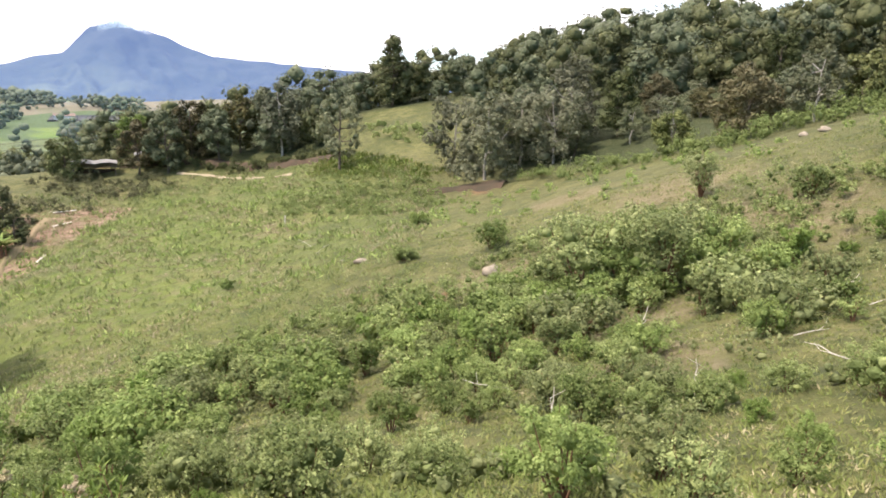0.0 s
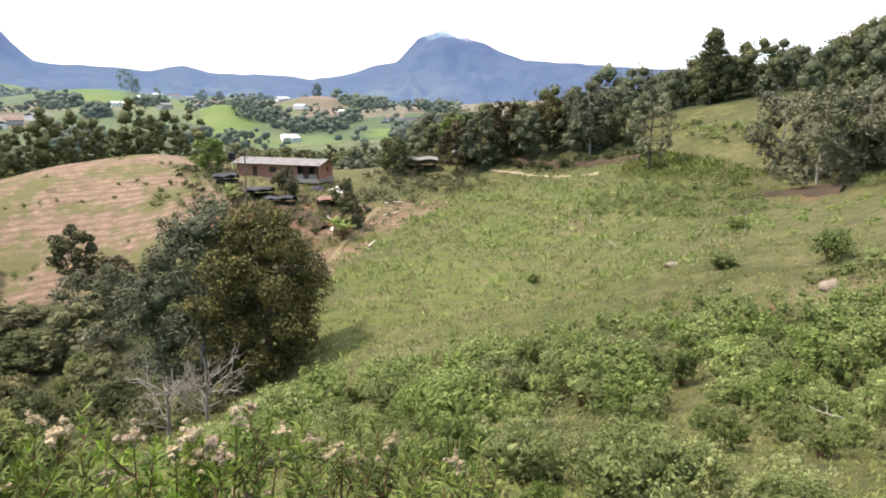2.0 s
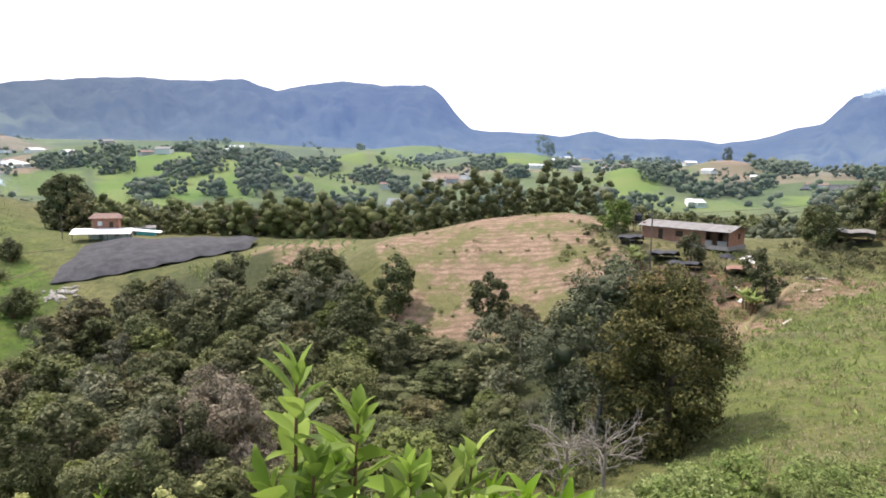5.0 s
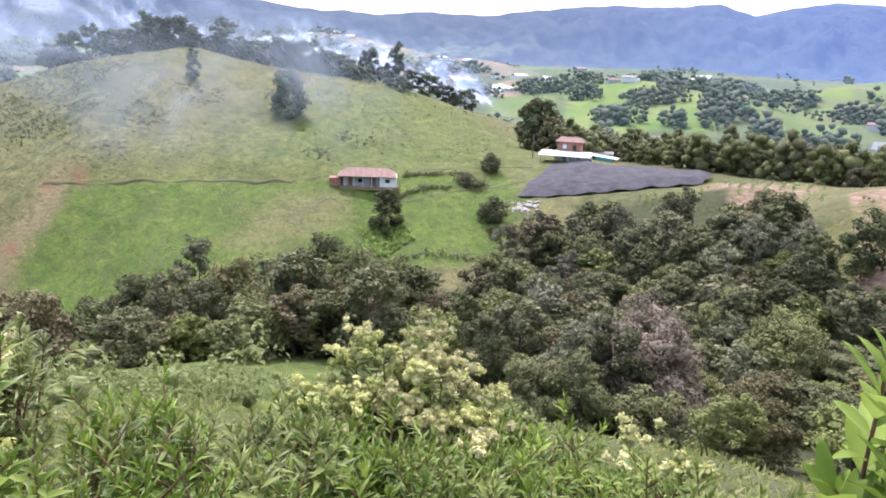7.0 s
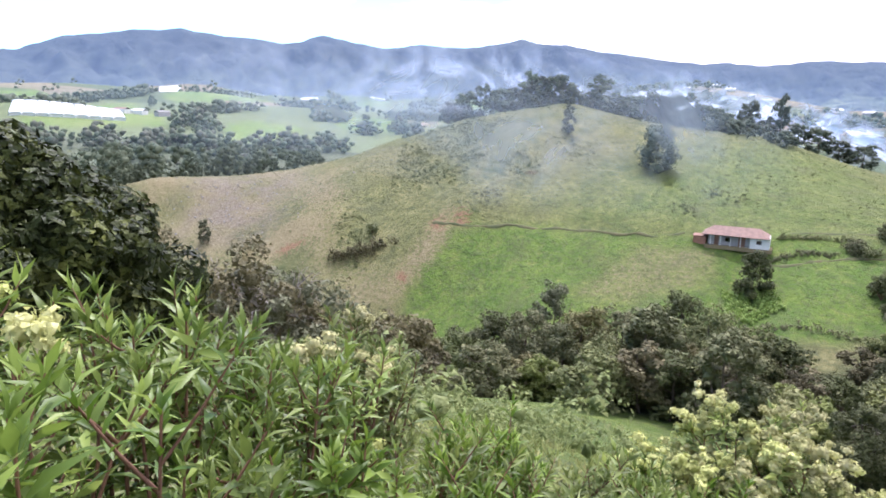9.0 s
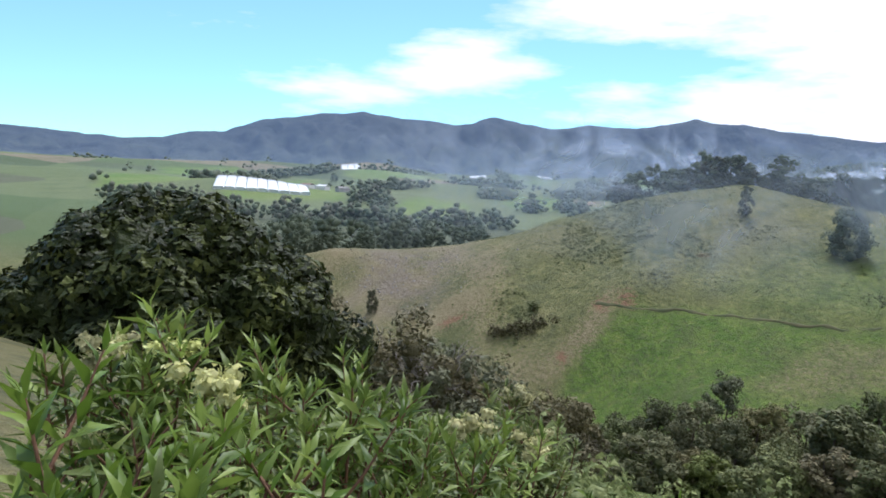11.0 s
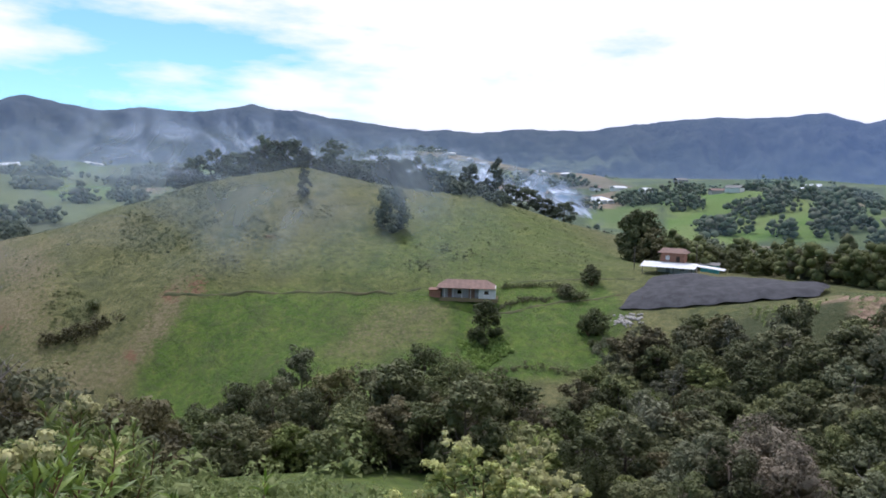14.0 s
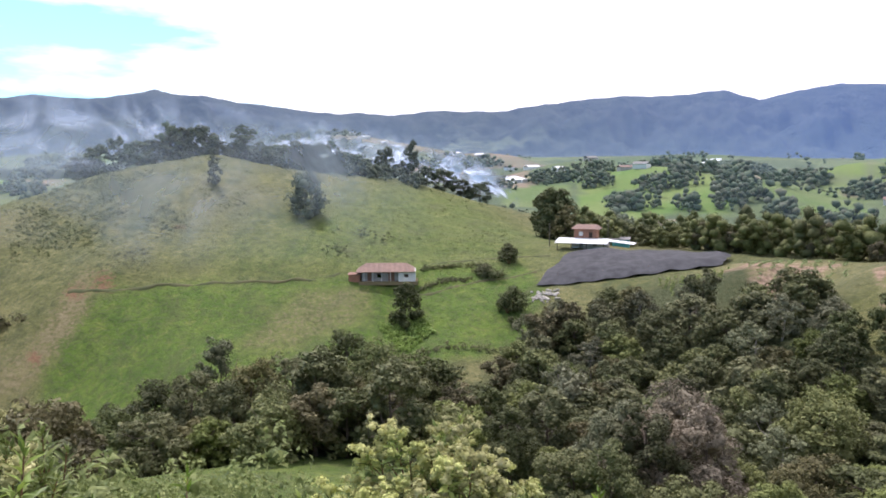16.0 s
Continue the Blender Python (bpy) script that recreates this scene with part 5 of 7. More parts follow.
GROUP = "shrubs of the slope"


def shrub_kinds(seed, count=2600, size=0.072):
    return [
        shrub("shrub", "low leafy green shrub on the pasture slope", "shrub", GROUP, 1.1, 1.4, count, size, LEAF_SHRUB, seed, 9),
        shrub("shrub", "rounded grey-green shrub on the pasture slope", "shrub", GROUP, 0.9, 1.6, count, size, LEAF_SHRUB, seed + 1, 11),
        shrub("shrub", "upright light green shrub in the grass", "shrub", GROUP, 1.35, 1.15, count, size, LEAF_FERN, seed + 2, 8),
        shrub("shrub", "bright green young shrub in the grass", "shrub", GROUP, 0.75, 1.1, int(count * 0.7), size, LEAF_FERN, seed + 3, 8),
        shrub("shrub", "dull green thin shrub with bare stems", "shrub", GROUP, 1.2, 1.2, int(count * 0.45), size, LEAF_SHRUB, seed + 4, 12),
    ]


def clumped(x, y):
    return waves(x, y, 7.5, 41) + 0.35 * waves(x, y, 3.0, 42) > -0.36 + 0.09 * np.maximum(x - 5, 0) * (y < 24)


slope_places = by_nearness(spread_over(SHRUBLAND, 1.32, R, clumped))
scatter(shrub_kinds(31, 4200, 0.044), slope_places[:100], R, 0.6, 1.05)
scatter(shrub_kinds(37), slope_places[100:230], R, 0.7, 1.3)
# the tall clump in the middle of the slope and single bushes round it
clump = [(6.0, 27.5), (7.2, 26.6), (5.2, 26.0), (8.4, 27.2), (6.6, 25.4), (8.0, 24.6), (4.6, 27.6), (9.4, 23.6)]
scatter([shrub("shrub", "tall dark green bush in a clump on the slope", "shrub", "bushes of the clump", 2.9, 2.6, 6000, 0.075, LEAF_SHRUB, 51, 11),
         shrub("shrub", "broad leafy bush in a clump on the slope", "shrub", "bushes of the clump", 2.4, 2.8, 6000, 0.075, LEAF_SHRUB, 52, 12)], clump, R, 0.85, 1.2)
for x, y, h, w, seed in ((13.1, 36.2, 2.6, 2.2, 1), (2.9, 39.1, 1.8, 2.2, 2), (-2.0, 41.4, 1.0, 1.5, 3), (-1.7, 57.4, 1.3, 1.8, 4), (21, 33, 2.2, 2.6, 5), (20, 29, 1.8, 2.2, 6), (16, 31, 1.6, 2.0, 7), (-14, 47, 0.9, 0.9, 8)):
    plant(shrub("shrub", "single dark bush standing in the pasture", "shrub", "", h, w, 3000, 0.085, LEAF_SHRUB, 60 + seed, 10), x, y)


def bush_stuff(name, places, r, per, size, height, width, leaf, **tags):
    out_ = []
    z = ground_z(places[:, 0], places[:, 1])
    for (x, y), g in zip(places, z):
        s = r.uniform(0.55, 1.35)
        lobes = [(r.uniform(-0.38, 0.38) * width * s, r.uniform(-0.38, 0.38) * width * s, height * s * r.uniform(0.1, 0.7), width * s * r.uniform(0.16, 0.34)) for _ in range(5)]
        v, f = joined([lobe_leaves(clusters(lobes, r, 3) if per > 150 else lobes, per, size, r, 1.0, 0.5, 0.45), lobe_cores(lobes[:3], r, 1.0, 0.32, 0.3)])
        out_.append((v + [x, y, g], f))
    v, f = joined(out_)
    return tagged(piece(name, v, f, leaf), kind="stuff", **tags)


THICKET = [(-20, 79), (-10, 73), (0, 69), (1, 78), (-2, 88), (-15, 93)]
UPPER_SLOPE = [(12, 40), (26, 42), (20, 62), (14, 72), (2, 78), (-4, 60), (4, 44)]
EDGE_RIGHT = [(16, 67), (22, 56), (30, 47), (44, 40), (46, 46), (32, 54), (22, 64), (12, 78), (8, 78)]
bush_stuff("undergrowth", spread_over(THICKET, 1.35, R, lambda x, y: waves(x, y, 9, 45) + R.uniform(-0.8, 0.8, x.shape) > -0.35), R, 340, 0.10, 0.8, 1.5, LEAF_THICKET, label="low thicket of grey-green bushes in the field", category="bushes")
bush_stuff("undergrowth", spread_over(EDGE_RIGHT, 1.7, R), R, 420, 0.13, 1.6, 2.2, LEAF_THICKET, label="bright green bushes along the edge of the wood", category="bushes")
bush_stuff("undergrowth", slope_places[230:], R, 420, 0.09, 1.15, 1.35, LEAF_SHRUB, label="shrubs scattered over the pasture slope", category="bushes")
bush_stuff("undergrowth", spread_over(UPPER_SLOPE, 3.6, R), R, 90, 0.12, 0.8, 1.1, LEAF_SHRUB, label="small bushes on the upper pasture", category="bushes")
bush_stuff("undergrowth", spread_over(SHRUBLAND, 1.15, R, lambda x, y: waves(x, y, 6, 55) + R.uniform(-0.7, 0.7, x.shape) > -0.1), R, 80, 0.065, 0.45, 0.8, LEAF_SHRUB, label="young shrubs and weeds of the pasture slope", category="bushes")
WOOD_EDGE = [(-26, 25), (-28.5, 33), (-30, 38), (-34, 44), (-38, 47), (-41, 42), (-37, 31), (-31, 24)]
bush_stuff("undergrowth", spread_over(WOOD_EDGE, 1.9, R), R, 700, 0.13, 2.4, 2.6, LEAF_WOOD, label="leafy bushes along the lower edge of the wood", category="bushes")
bush_stuff("undergrowth", spread_over([(-13, 108), (-4, 96), (3, 97), (4, 106), (-8, 118)], 2.6, R, lambda x, y: waves(x, y, 8, 91) > -0.1), R, 220, 0.24, 1.2, 1.8, LEAF_FERN, label="bright green ferns and bushes of the forest glade", category="bushes")
MEADOW_SIDE = [(-8, -4), (-16, 2), (-24, 6), (-30, -2), (-40, -10), (-44, -22), (-34, -30), (-20, -20)]
bush_stuff("undergrowth", spread_over(MEADOW_SIDE, 2.6, R), R, 300, 0.10, 0.9, 1.3, LEAF_SHRUB, label="bushes on the grassy bank above the ravine", category="bushes")
SCRUB_LEFT = [(-18, -17), (-26, -12), (-34, -20), (-40, -34), (-34, -42), (-24, -34)]
bush_stuff("undergrowth", spread_over(SCRUB_LEFT, 2.3, R), R, 1000, 0.19, 4.3, 2.8, LEAF_BROWN, label="brownish scrub beside the big dark tree", category="bushes")
bush_stuff("undergrowth", spread_over(SCRUB_LEFT, 2.4, R), R, 900, 0.19, 3.9, 2.8, LEAF_GREY, label="grey-green scrub beside the big dark tree", category="bushes")
HILL_SCRUB = [(-168, -104), (-205, -121), (-232, -117), (-236, -104), (-224, -98), (-200, -86), (-178, -88)]
bush_stuff("undergrowth", spread_over(HILL_SCRUB, 1.5, R, lambda x, y: waves(x, y, 20, 62) + 0.5 * waves(x, y, 7, 63) + R.uniform(-0.9, 0.9, x.shape) > -0.3), R, 46, 0.20, 0.6, 1.5, LEAF_TUSSOCK, label="grey-green low scrub on the opposite hill", category="bushes")
for qx, qy, qr in ((-155, -105, 7), (-170, -74, 5), (-192, -74, 7), (-212, -66, 8), (-196, -20, 6), (-182, -28, 4), (-225, -95, 7)):
    bush_stuff("undergrowth", spread_over([(qx - qr, qy - 0.5 * qr), (qx, qy - qr), (qx + qr, qy), (qx + 0.3 * qr, qy + qr), (qx - 0.6 * qr, qy + 0.7 * qr)], 1.5, R, lambda x, y: R.uniform(0, 1, x.shape) > 0.35), R, 40, 0.20, 0.5, 1.4, LEAF_TUSSOCK, label="patch of low scrub on the opposite hill", category="bushes")
for qx, qy, h, w in ((-134, -107.5, 3.2, 4.0), (-180, 15, 3.6, 5.5), (-174, 8, 2.0, 4.0), (-171, 10.6, 2.2, 6.0), (-152.5, 12.5, 4.2, 5.0), (-147, 13.5, 2.2, 3.0), (-155, -99, 2.4, 4.0)):
    plant(shrub("shrub", "dark rounded bush on the opposite hillside", "shrub", "bushes of the opposite hill", h, w, 900, 0.3, LEAF_DARK, int(-qx), 11), qx, qy)
for line in ([(-175, -6.6), (-176.5, -2), (-177.5, 1.2), (-179, 8)], [(-163, -9), (-164, -6.8), (-167, -3), (-169, 0.5), (-170, 5)], [(-137, -17), (-136, -8), (-138, 0), (-137, 12)]):
    q = np.array(line)
    k = np.linspace(0, len(q) - 1, 60)
    p = np.stack([np.interp(k, np.arange(len(q)), q[:, 0]), np.interp(k, np.arange(len(q)), q[:, 1])], 1) + R.normal(size=(60, 2)) * 0.6
    bush_stuff("undergrowth", p, R, 40, 0.24, 0.8, 1.4, LEAF_WOOD, label="low dark hedge along a bank of the hill", category="hedge")
GULLY = [(-149, -14), (-151, -5), (-145, -3), (-139, -7), (-140, -13)]
bush_stuff("undergrowth", spread_over(GULLY, 1.2, R), R, 60, 0.4, 0.8, 1.7, LEAF_FERN, label="broad-leaved green plants in a damp gully", category="bushes")
fold = np.array([(-146 - 0.56 * k + R.normal() * 0.9, -97 + 0.83 * k + R.normal() * 0.9) for k in np.linspace(-6.5, 6.5, 26)])
bush_stuff("undergrowth", fold, R, 160, 0.32, 2.6, 3.4, LEAF_BROWN, label="broad dark brown bushes in a fold of the hill", category="bushes")
hill_all = spread_over([(-140, -90), (-160, -150), (-200, -140), (-235, -105), (-262, -70), (-285, -15), (-280, 22), (-200, 20), (-180, -10), (-170, -60)], 4.6, R)
bush_stuff("undergrowth", hill_all[waves(hill_all[:, 0], hill_all[:, 1], 40, 60) > -0.05], R, 16, 0.24, 0.35, 0.9, LEAF_TUSSOCK, label="dark tussocks on the opposite hill", category="bushes")


# ================= grass =================
def tufts(name, n, near, far, lo, hi, tall, leaf, seed, label, per=4, lean=0.9, where=None, eye=(-1.0, 0.0), power=1.5):
    r = np.random.RandomState(seed)
    d = near + (far - near) * r.uniform(0, 1, n) ** power
    a = np.radians(r.uniform(lo, hi, n))
    x, y = eye[0] - np.sin(a) * d, eye[1] + np.cos(a) * d
    k = ~inside(x, y, RAVINE_WOODS) & ~inside(x, y, FOREST)
    if where is not None:
        k &= where(x, y)
    x, y, d = x[k], y[k], d[k]
    z = ground_z(x, y)
    p = np.repeat(np.stack([x, y, z], 1), per, 0)
    big = np.repeat(tall * (0.55 + 0.014 * d) * r.uniform(0.5, 1.5, len(d)), per) * r.uniform(0.7, 1.3, len(p))
    p = p + r.normal(size=p.shape) * [1, 1, 0] * big[:, None] * 0.45
    lean_ = r.normal(size=p.shape) * [lean, lean, 0] + [0, 0, 0.75]
    v, f = blades(p, lean_, r.normal(size=p.shape) * 0.4 + [0, 0, 1], big, big * 0.22, 0.1)
    tagged(piece(name, v, f, leaf), label, "grass", kind="stuff")


tufts("grass", 12000, 140, 275, 84, 134, 0.085, LEAF_TUSSOCK, 15, "tussocks all over the opposite hill", 4, 0.8, eye=(-2.2, 0.2), power=0.9)
tufts("ground_cover", 20000, 4.5, 46, -62, 34, 0.12, LEAF_SHRUB, 16, "low leafy weeds among the grass", 5, 1.2, power=1.5, where=lambda x, y: waves(x, y, 5, 48) + 0.5 * waves(x, y, 2.2, 49) > -0.25)
tufts("grass", 44000, 3.5, 48, -62, 62, 0.13, BLADE, 8, "rough pasture grass with dry tips", power=1.9)
tufts("grass", 11000, 4, 50, -62, 40, 0.11, STRAW, 9, "dry straw-coloured grass on the slope", where=lambda x, y: waves(x, y, 6, 44) > 0.25)
tufts("grass", 2600, 0.3, 4, 0, 360, 0.10, BLADE, 13, "short trodden grass round the viewpoint", power=0.6)
tufts("weeds", 3800, 30, 112, 0, 40, 0.24, LEAF_THICKET, 10, "small weeds dotted over the pasture", 7, 0.6, power=0.8)
tufts("weeds", 2600, 26, 100, -2, 38, 0.30, LEAF_SHRUB, 17, "taller leafy weeds in patches of the pasture", 8, 0.7, where=lambda x, y: waves(x, y, 12, 71) > 0.15, power=0.8)
tufts("grass", 5200, 28, 112, 0, 38, 0.20, STRAW, 18, "dry straw-coloured grass of the pasture", 6, 0.8, where=lambda x, y: waves(x, y, 15, 72) > 0.0, power=0.8)
tufts("grass", 5500, 84, 126, -4, 11, 0.26, BLADE, 14, "tall yellowish grass of the forest glade", 5, 0.5, where=lambda x, y: inside(x, y, GLADE), power=1.0)
tufts("grass", 9000, 4, 60, 60, 150, 0.18, BLADE, 12, "long grass on the bank above the ravine", eye=(-2.2, 0.2))

# ================= shrubs beside the viewpoint =================
# heading, height of the top above level (degrees), distance, stems, flowering stems, from which standpoint
HEDGE = [(76, -28.5, 3.6, 13, 0, 2), (82, -29, 3.4, 13, 0, 2), (86, -29.5, 3.3, 12, 1, 2), (90, -29.5, 3.2, 12, 0, 2), (95, -30, 3.2, 12, 0, 2), (100, -31, 3.2, 12, 0, 2), (106, -33, 3.0, 11, 0, 2), (71, -29, 3.2, 12, 0, 2), (111, -32, 3.4, 11, 0, 2),
         (64, -27.5, 2.0, 9, 2, 0), (58, -20.8, 3.2, 11, 5, 0), (52, -22.5, 3.4, 12, 6, 0), (46.7, -24, 3.6, 12, 6, 0), (41, -25, 3.8, 12, 5, 0), (36.5, -24.2, 4.2, 12, 5, 0), (31, -25.2, 4.4, 12, 4, 0),
         (26, -26, 4.3, 10, 4, 0), (21, -27, 4.2, 9, 3, 0),
         (72.8, -14, 1.45, 4, 0, 1), (70.2, -17.6, 1.5, 4, 0, 1), (67.2, -17.9, 1.55, 4, 0, 1), (64, -21, 1.6, 4, 0, 1), (61.2, -22.5, 1.65, 4, 0, 1), (58.6, -19.1, 1.7, 4, 0, 1), (54.7, -22.7, 1.8, 4, 0, 1), (51.5, -24, 1.9, 4, 0, 1),
         (68.6, -23, 1.4, 4, 0, 1), (57, -25, 1.6, 4, 0, 1), (65.5, -26, 1.4, 4, 0, 1), (61, -27, 1.5, 4, 0, 1), (72, -25, 1.2, 4, 0, 1), (76, -19, 1.0, 3, 0, 1),
         (63.5, -26.2, 2.6, 9, 0, 2), (69, -27.4, 3.0, 9, 1, 2), (73.5, -28.2, 3.4, 10, 1, 2), (79.5, -26.8, 4.2, 13, 0, 2), (83.5, -27.2, 4.4, 13, 1, 2), (87, -26.2, 4.0, 12, 2, 2),
         (91.6, -20.6, 4.4, 18, 14, 2), (88.6, -23.4, 4.2, 14, 10, 2), (95.4, -24.5, 4.3, 12, 8, 2), (104, -36, 2.5, 10, 0, 2), (111, -37, 2.3, 10, 0, 2), (118, -33, 2.5, 11, 0, 2), (97, -37, 2.5, 10, 0, 2), (90, -37, 2.5, 10, 0, 2), (83, -37, 2.6, 10, 0, 2), (76, -38, 2.4, 9, 0, 2), (123, -29, 2.2, 10, 0, 2), (114, -34, 3.1, 11, 0, 2), (101, -33, 3.2, 11, 0, 2),
         (124.2, -14.8, 4.0, 13, 1, 2), (122.2, -18.5, 3.9, 11, 2, 2), (125.5, -17.0, 3.0, 12, 1, 2), (128.5, -16.8, 2.8, 11, 0, 2), (131.8, -17.6, 2.5, 11, 0, 2),
         (134.6, -15.4, 2.7, 10, 0, 2), (138.8, -11.6, 2.4, 11, 0, 2), (142.4, -10.0, 2.5, 11, 0, 2), (145.5, -14.6, 1.8, 9, 0, 2), (149, -12.5, 2.4, 11, 1, 2), (152.5, -9.8, 2.6, 11, 1, 2),
         (156.5, -10, 2.5, 10, 1, 2), (148, -19, 1.35, 7, 0, 2), (129, -24, 2.1, 10, 0, 2), (136, -24, 1.8, 9, 0, 2),
         (150.5, -17, 1.25, 3, 0, 3), (154.5, -14, 1.15, 3, 0, 3), (147, -25, 1.3, 3, 0, 3), (158, -13, 1.4, 3, 0, 3), (153, -24, 1.0, 3, 0, 3)]
STAND = [(-1.0, 0.45, -0.32), (-1.83, 0.41, -0.38), (-2.2, 0.15, -0.37), (-2.2, 0.15, -0.37)]
for i, (az, el, d, stems, flowers, k) in enumerate(HEDGE):
    ex, ey, ez = STAND[k]
    x, y = at(az, d, (ex, ey))
    top = ez + d * math.tan(radians(el))
    h = max(0.45, top + (0.02 if k == 1 else -0.06) - gz(x, y))
    if k == 1:       # young broad-leaved plants
        ob = leafy_plant("bright green young plant with broad leaves beside the viewpoint", h, 0.22, stems, 400 + i, 0, 0.060 + 0.028 * d + 0.006 * (i % 3), 12, 1.8, sparse=True)
    elif k == 3:     # close to the eye, long leaves on red stems
        ob = leafy_plant("leafy shrub with long leaves on reddish stems beside the viewpoint", h, 0.3, stems, 400 + i, 0, 0.13, 13, 1.15)
    else:
        ob = leafy_plant("tall shrub with creamy flower heads beside the viewpoint" if flowers else "bright green leafy shrub beside the viewpoint",
                         h, 0.40 + 0.20 * h + (0.40 if d > 3.5 and az < 118 else 0), max(4, int(stems * (0.6 if az > 123 else 0.85))), 400 + i, flowers if k == 2 else (flowers + 1) // 3,
                         min(0.092, 0.032 + 0.029 * d) + (0.020 if 123 < az else 0.0) + 0.006 * (i % 3), 16 if az < 123 else 13, 1.1, k == 0)
    ob.matrix_basis = pose(x, y, gz(x, y), 0, 0, i * 67)

# ---- greenery round the brick house ----
YARD_WILD = [(-46, 90), (-56, 98), (-60, 92), (-56, 84), (-62, 78), (-70, 80), (-80, 84), (-86, 92), (-82, 80), (-72, 72), (-60, 68), (-50, 66), (-46, 76)]
bush_stuff("undergrowth", spread_over(YARD_WILD, 2.0, R, lambda x, y: R.uniform(0, 1, x.shape) > 0.62), R, 220, 0.14, 0.9, 1.5, LEAF_THICKET, label="weedy bushes on the bank below the house", category="bushes")
bush_stuff("undergrowth", spread_over(PLOUGHED_FIELD, 3.0, R, lambda x, y: waves(x, y, 14, 46) + 0.5 * waves(x, y, 6, 47) > 0.35), R, 120, 0.13, 0.4, 1.2, LEAF_THICKET, label="weeds growing over the ploughed field", category="weeds")
bush_stuff("undergrowth", spread_over([(-40, 113), (-48, 112), (-62, 115), (-66, 122), (-52, 122), (-40, 119)], 2.0, R), R, 500, 0.2, 2.6, 2.6, LEAF_BELT, label="dark overgrown hedge behind the sheds", category="bushes")
bush_stuff("undergrowth", spread_over([(-40, 96), (-50, 96), (-60, 104), (-58, 112), (-46, 110), (-38, 104)], 2.4, R), R, 260, 0.17, 1.4, 1.9, LEAF_BELT, label="rough bushes beside the sheds", category="bushes")
bush_stuff("undergrowth", np.array([(-15 - 4.1 * k + R.normal() * 0.5, 102.5 + 1.5 * k + R.normal() * 0.5) for k in np.linspace(0, 10, 44)]), R, 320, 0.2, 1.5, 2.0, LEAF_BELT, label="dark ferny growth on the bank below the trees", category="bushes")
YARD = [(-48, 80), (-52, 70), (-58, 74), (-66, 80), (-76, 82), (-84, 88), (-90, 96), (-84, 99), (-74, 86), (-62, 84), (-54, 88), (-46, 98), (-44, 92)]
bush_stuff("undergrowth", spread_over(YARD, 3.1, R), R, 300, 0.18, 1.3, 1.9, LEAF_WOOD, label="mixed bushes round the brick house", category="bushes")
plant(tree("tree", "bright green leafy tree beside the brick house", "tree", "", 5.2, 5.6, 0.3, 3000, 0.26, LEAF_FERN, BARK, 381, 14), -80.5, 91.5)
plant(tree("tree", "small tree in the yard before the house", "tree", "", 4.2, 3.8, 0.7, 2200, 0.2, LEAF_WOOD, BARK, 382, 12), -62.0, 85.5)
plant(tree("tree", "small dark tree on the bank below the house", "tree", "", 4.6, 3.4, 0.5, 2000, 0.22, LEAF_DARK, BARK, 383, 12), -50.5, 83)
plant(tree("tree", "small dark tree on the bank below the house", "tree", "", 4.0, 3.0, 0.5, 2000, 0.22, LEAF_DARK, BARK, 384, 12), -46.5, 78)
plant(tree("tree", "dark tree behind the yard of the house", "tree", "", 6.5, 5.5, 0.6, 3000, 0.28, LEAF_DARK, BARK, 385, 14), -56, 108)
plant(tree("tree", "leafy green tree behind the sheds", "tree", "", 7.0, 6.0, 0.6, 3000, 0.3, LEAF_FERN, BARK, 386, 14), -50, 119)


def banana(x, y, seed):
    """A clump of broad arching leaves on short thick stems."""
    r = np.random.RandomState(seed)
    t = thing("banana_plant", "broad-leaved banana plants on the bank", "plant")
    t.matrix_basis = pose(x, y, gz(x, y) - 0.1)
    for q in range(3):
        foot = np.array([r.uniform(-0.7, 0.7), r.uniform(-0.5, 0.5), 0])
        v, f = tube([foot, foot + [0, 0, 0.8], foot + [0, 0, 1.5]], [0.12, 0.1, 0.06], 7)
        piece("stem", v, f, STEM, t)
        a = np.arange(9) * 2.4
        d = np.stack([np.cos(a), np.sin(a), r.uniform(0.6, 2.0, 9)], 1)
        v, f = long_leaf(np.tile(foot + [0, 0, 1.4], (9, 1)), d, np.stack([-np.cos(a), -np.sin(a), np.ones(9)], 1), r.uniform(1.3, 1.9, 9), r.uniform(0.4, 0.55, 9), r.uniform(0.2, 0.5, 9))
        piece("leaves", v, f, LEAF_SHRUB, t)


banana(-47.6, 76.6, 3)


# ---- vegetable plots by the farmyard ----
def crop_rows(corners, spacing, gap, turn, r, per, size, height, width, leaf, label):
    """Small plants in rows over a plot."""
    c = np.array(corners, float)
    mid = c.mean(0)
    a = radians(turn)
    u, w = np.meshgrid(np.arange(-40, 40, gap), np.arange(-40, 40, spacing), indexing="ij")
    u, w = u + 0.25 * np.sin(w * 0.7), w + r.uniform(-0.2, 0.2, w.shape)
    x, y = mid[0] + u * math.cos(a) - w * math.sin(a), mid[1] + u * math.sin(a) + w * math.cos(a)
    k = inside(x, y, corners) & (r.uniform(0, 1, x.shape) > 0.2)
    bush_stuff("vegetable_rows", np.stack([x[k], y[k]], 1), r, per, size, height, width, leaf, label=label, category="crop")


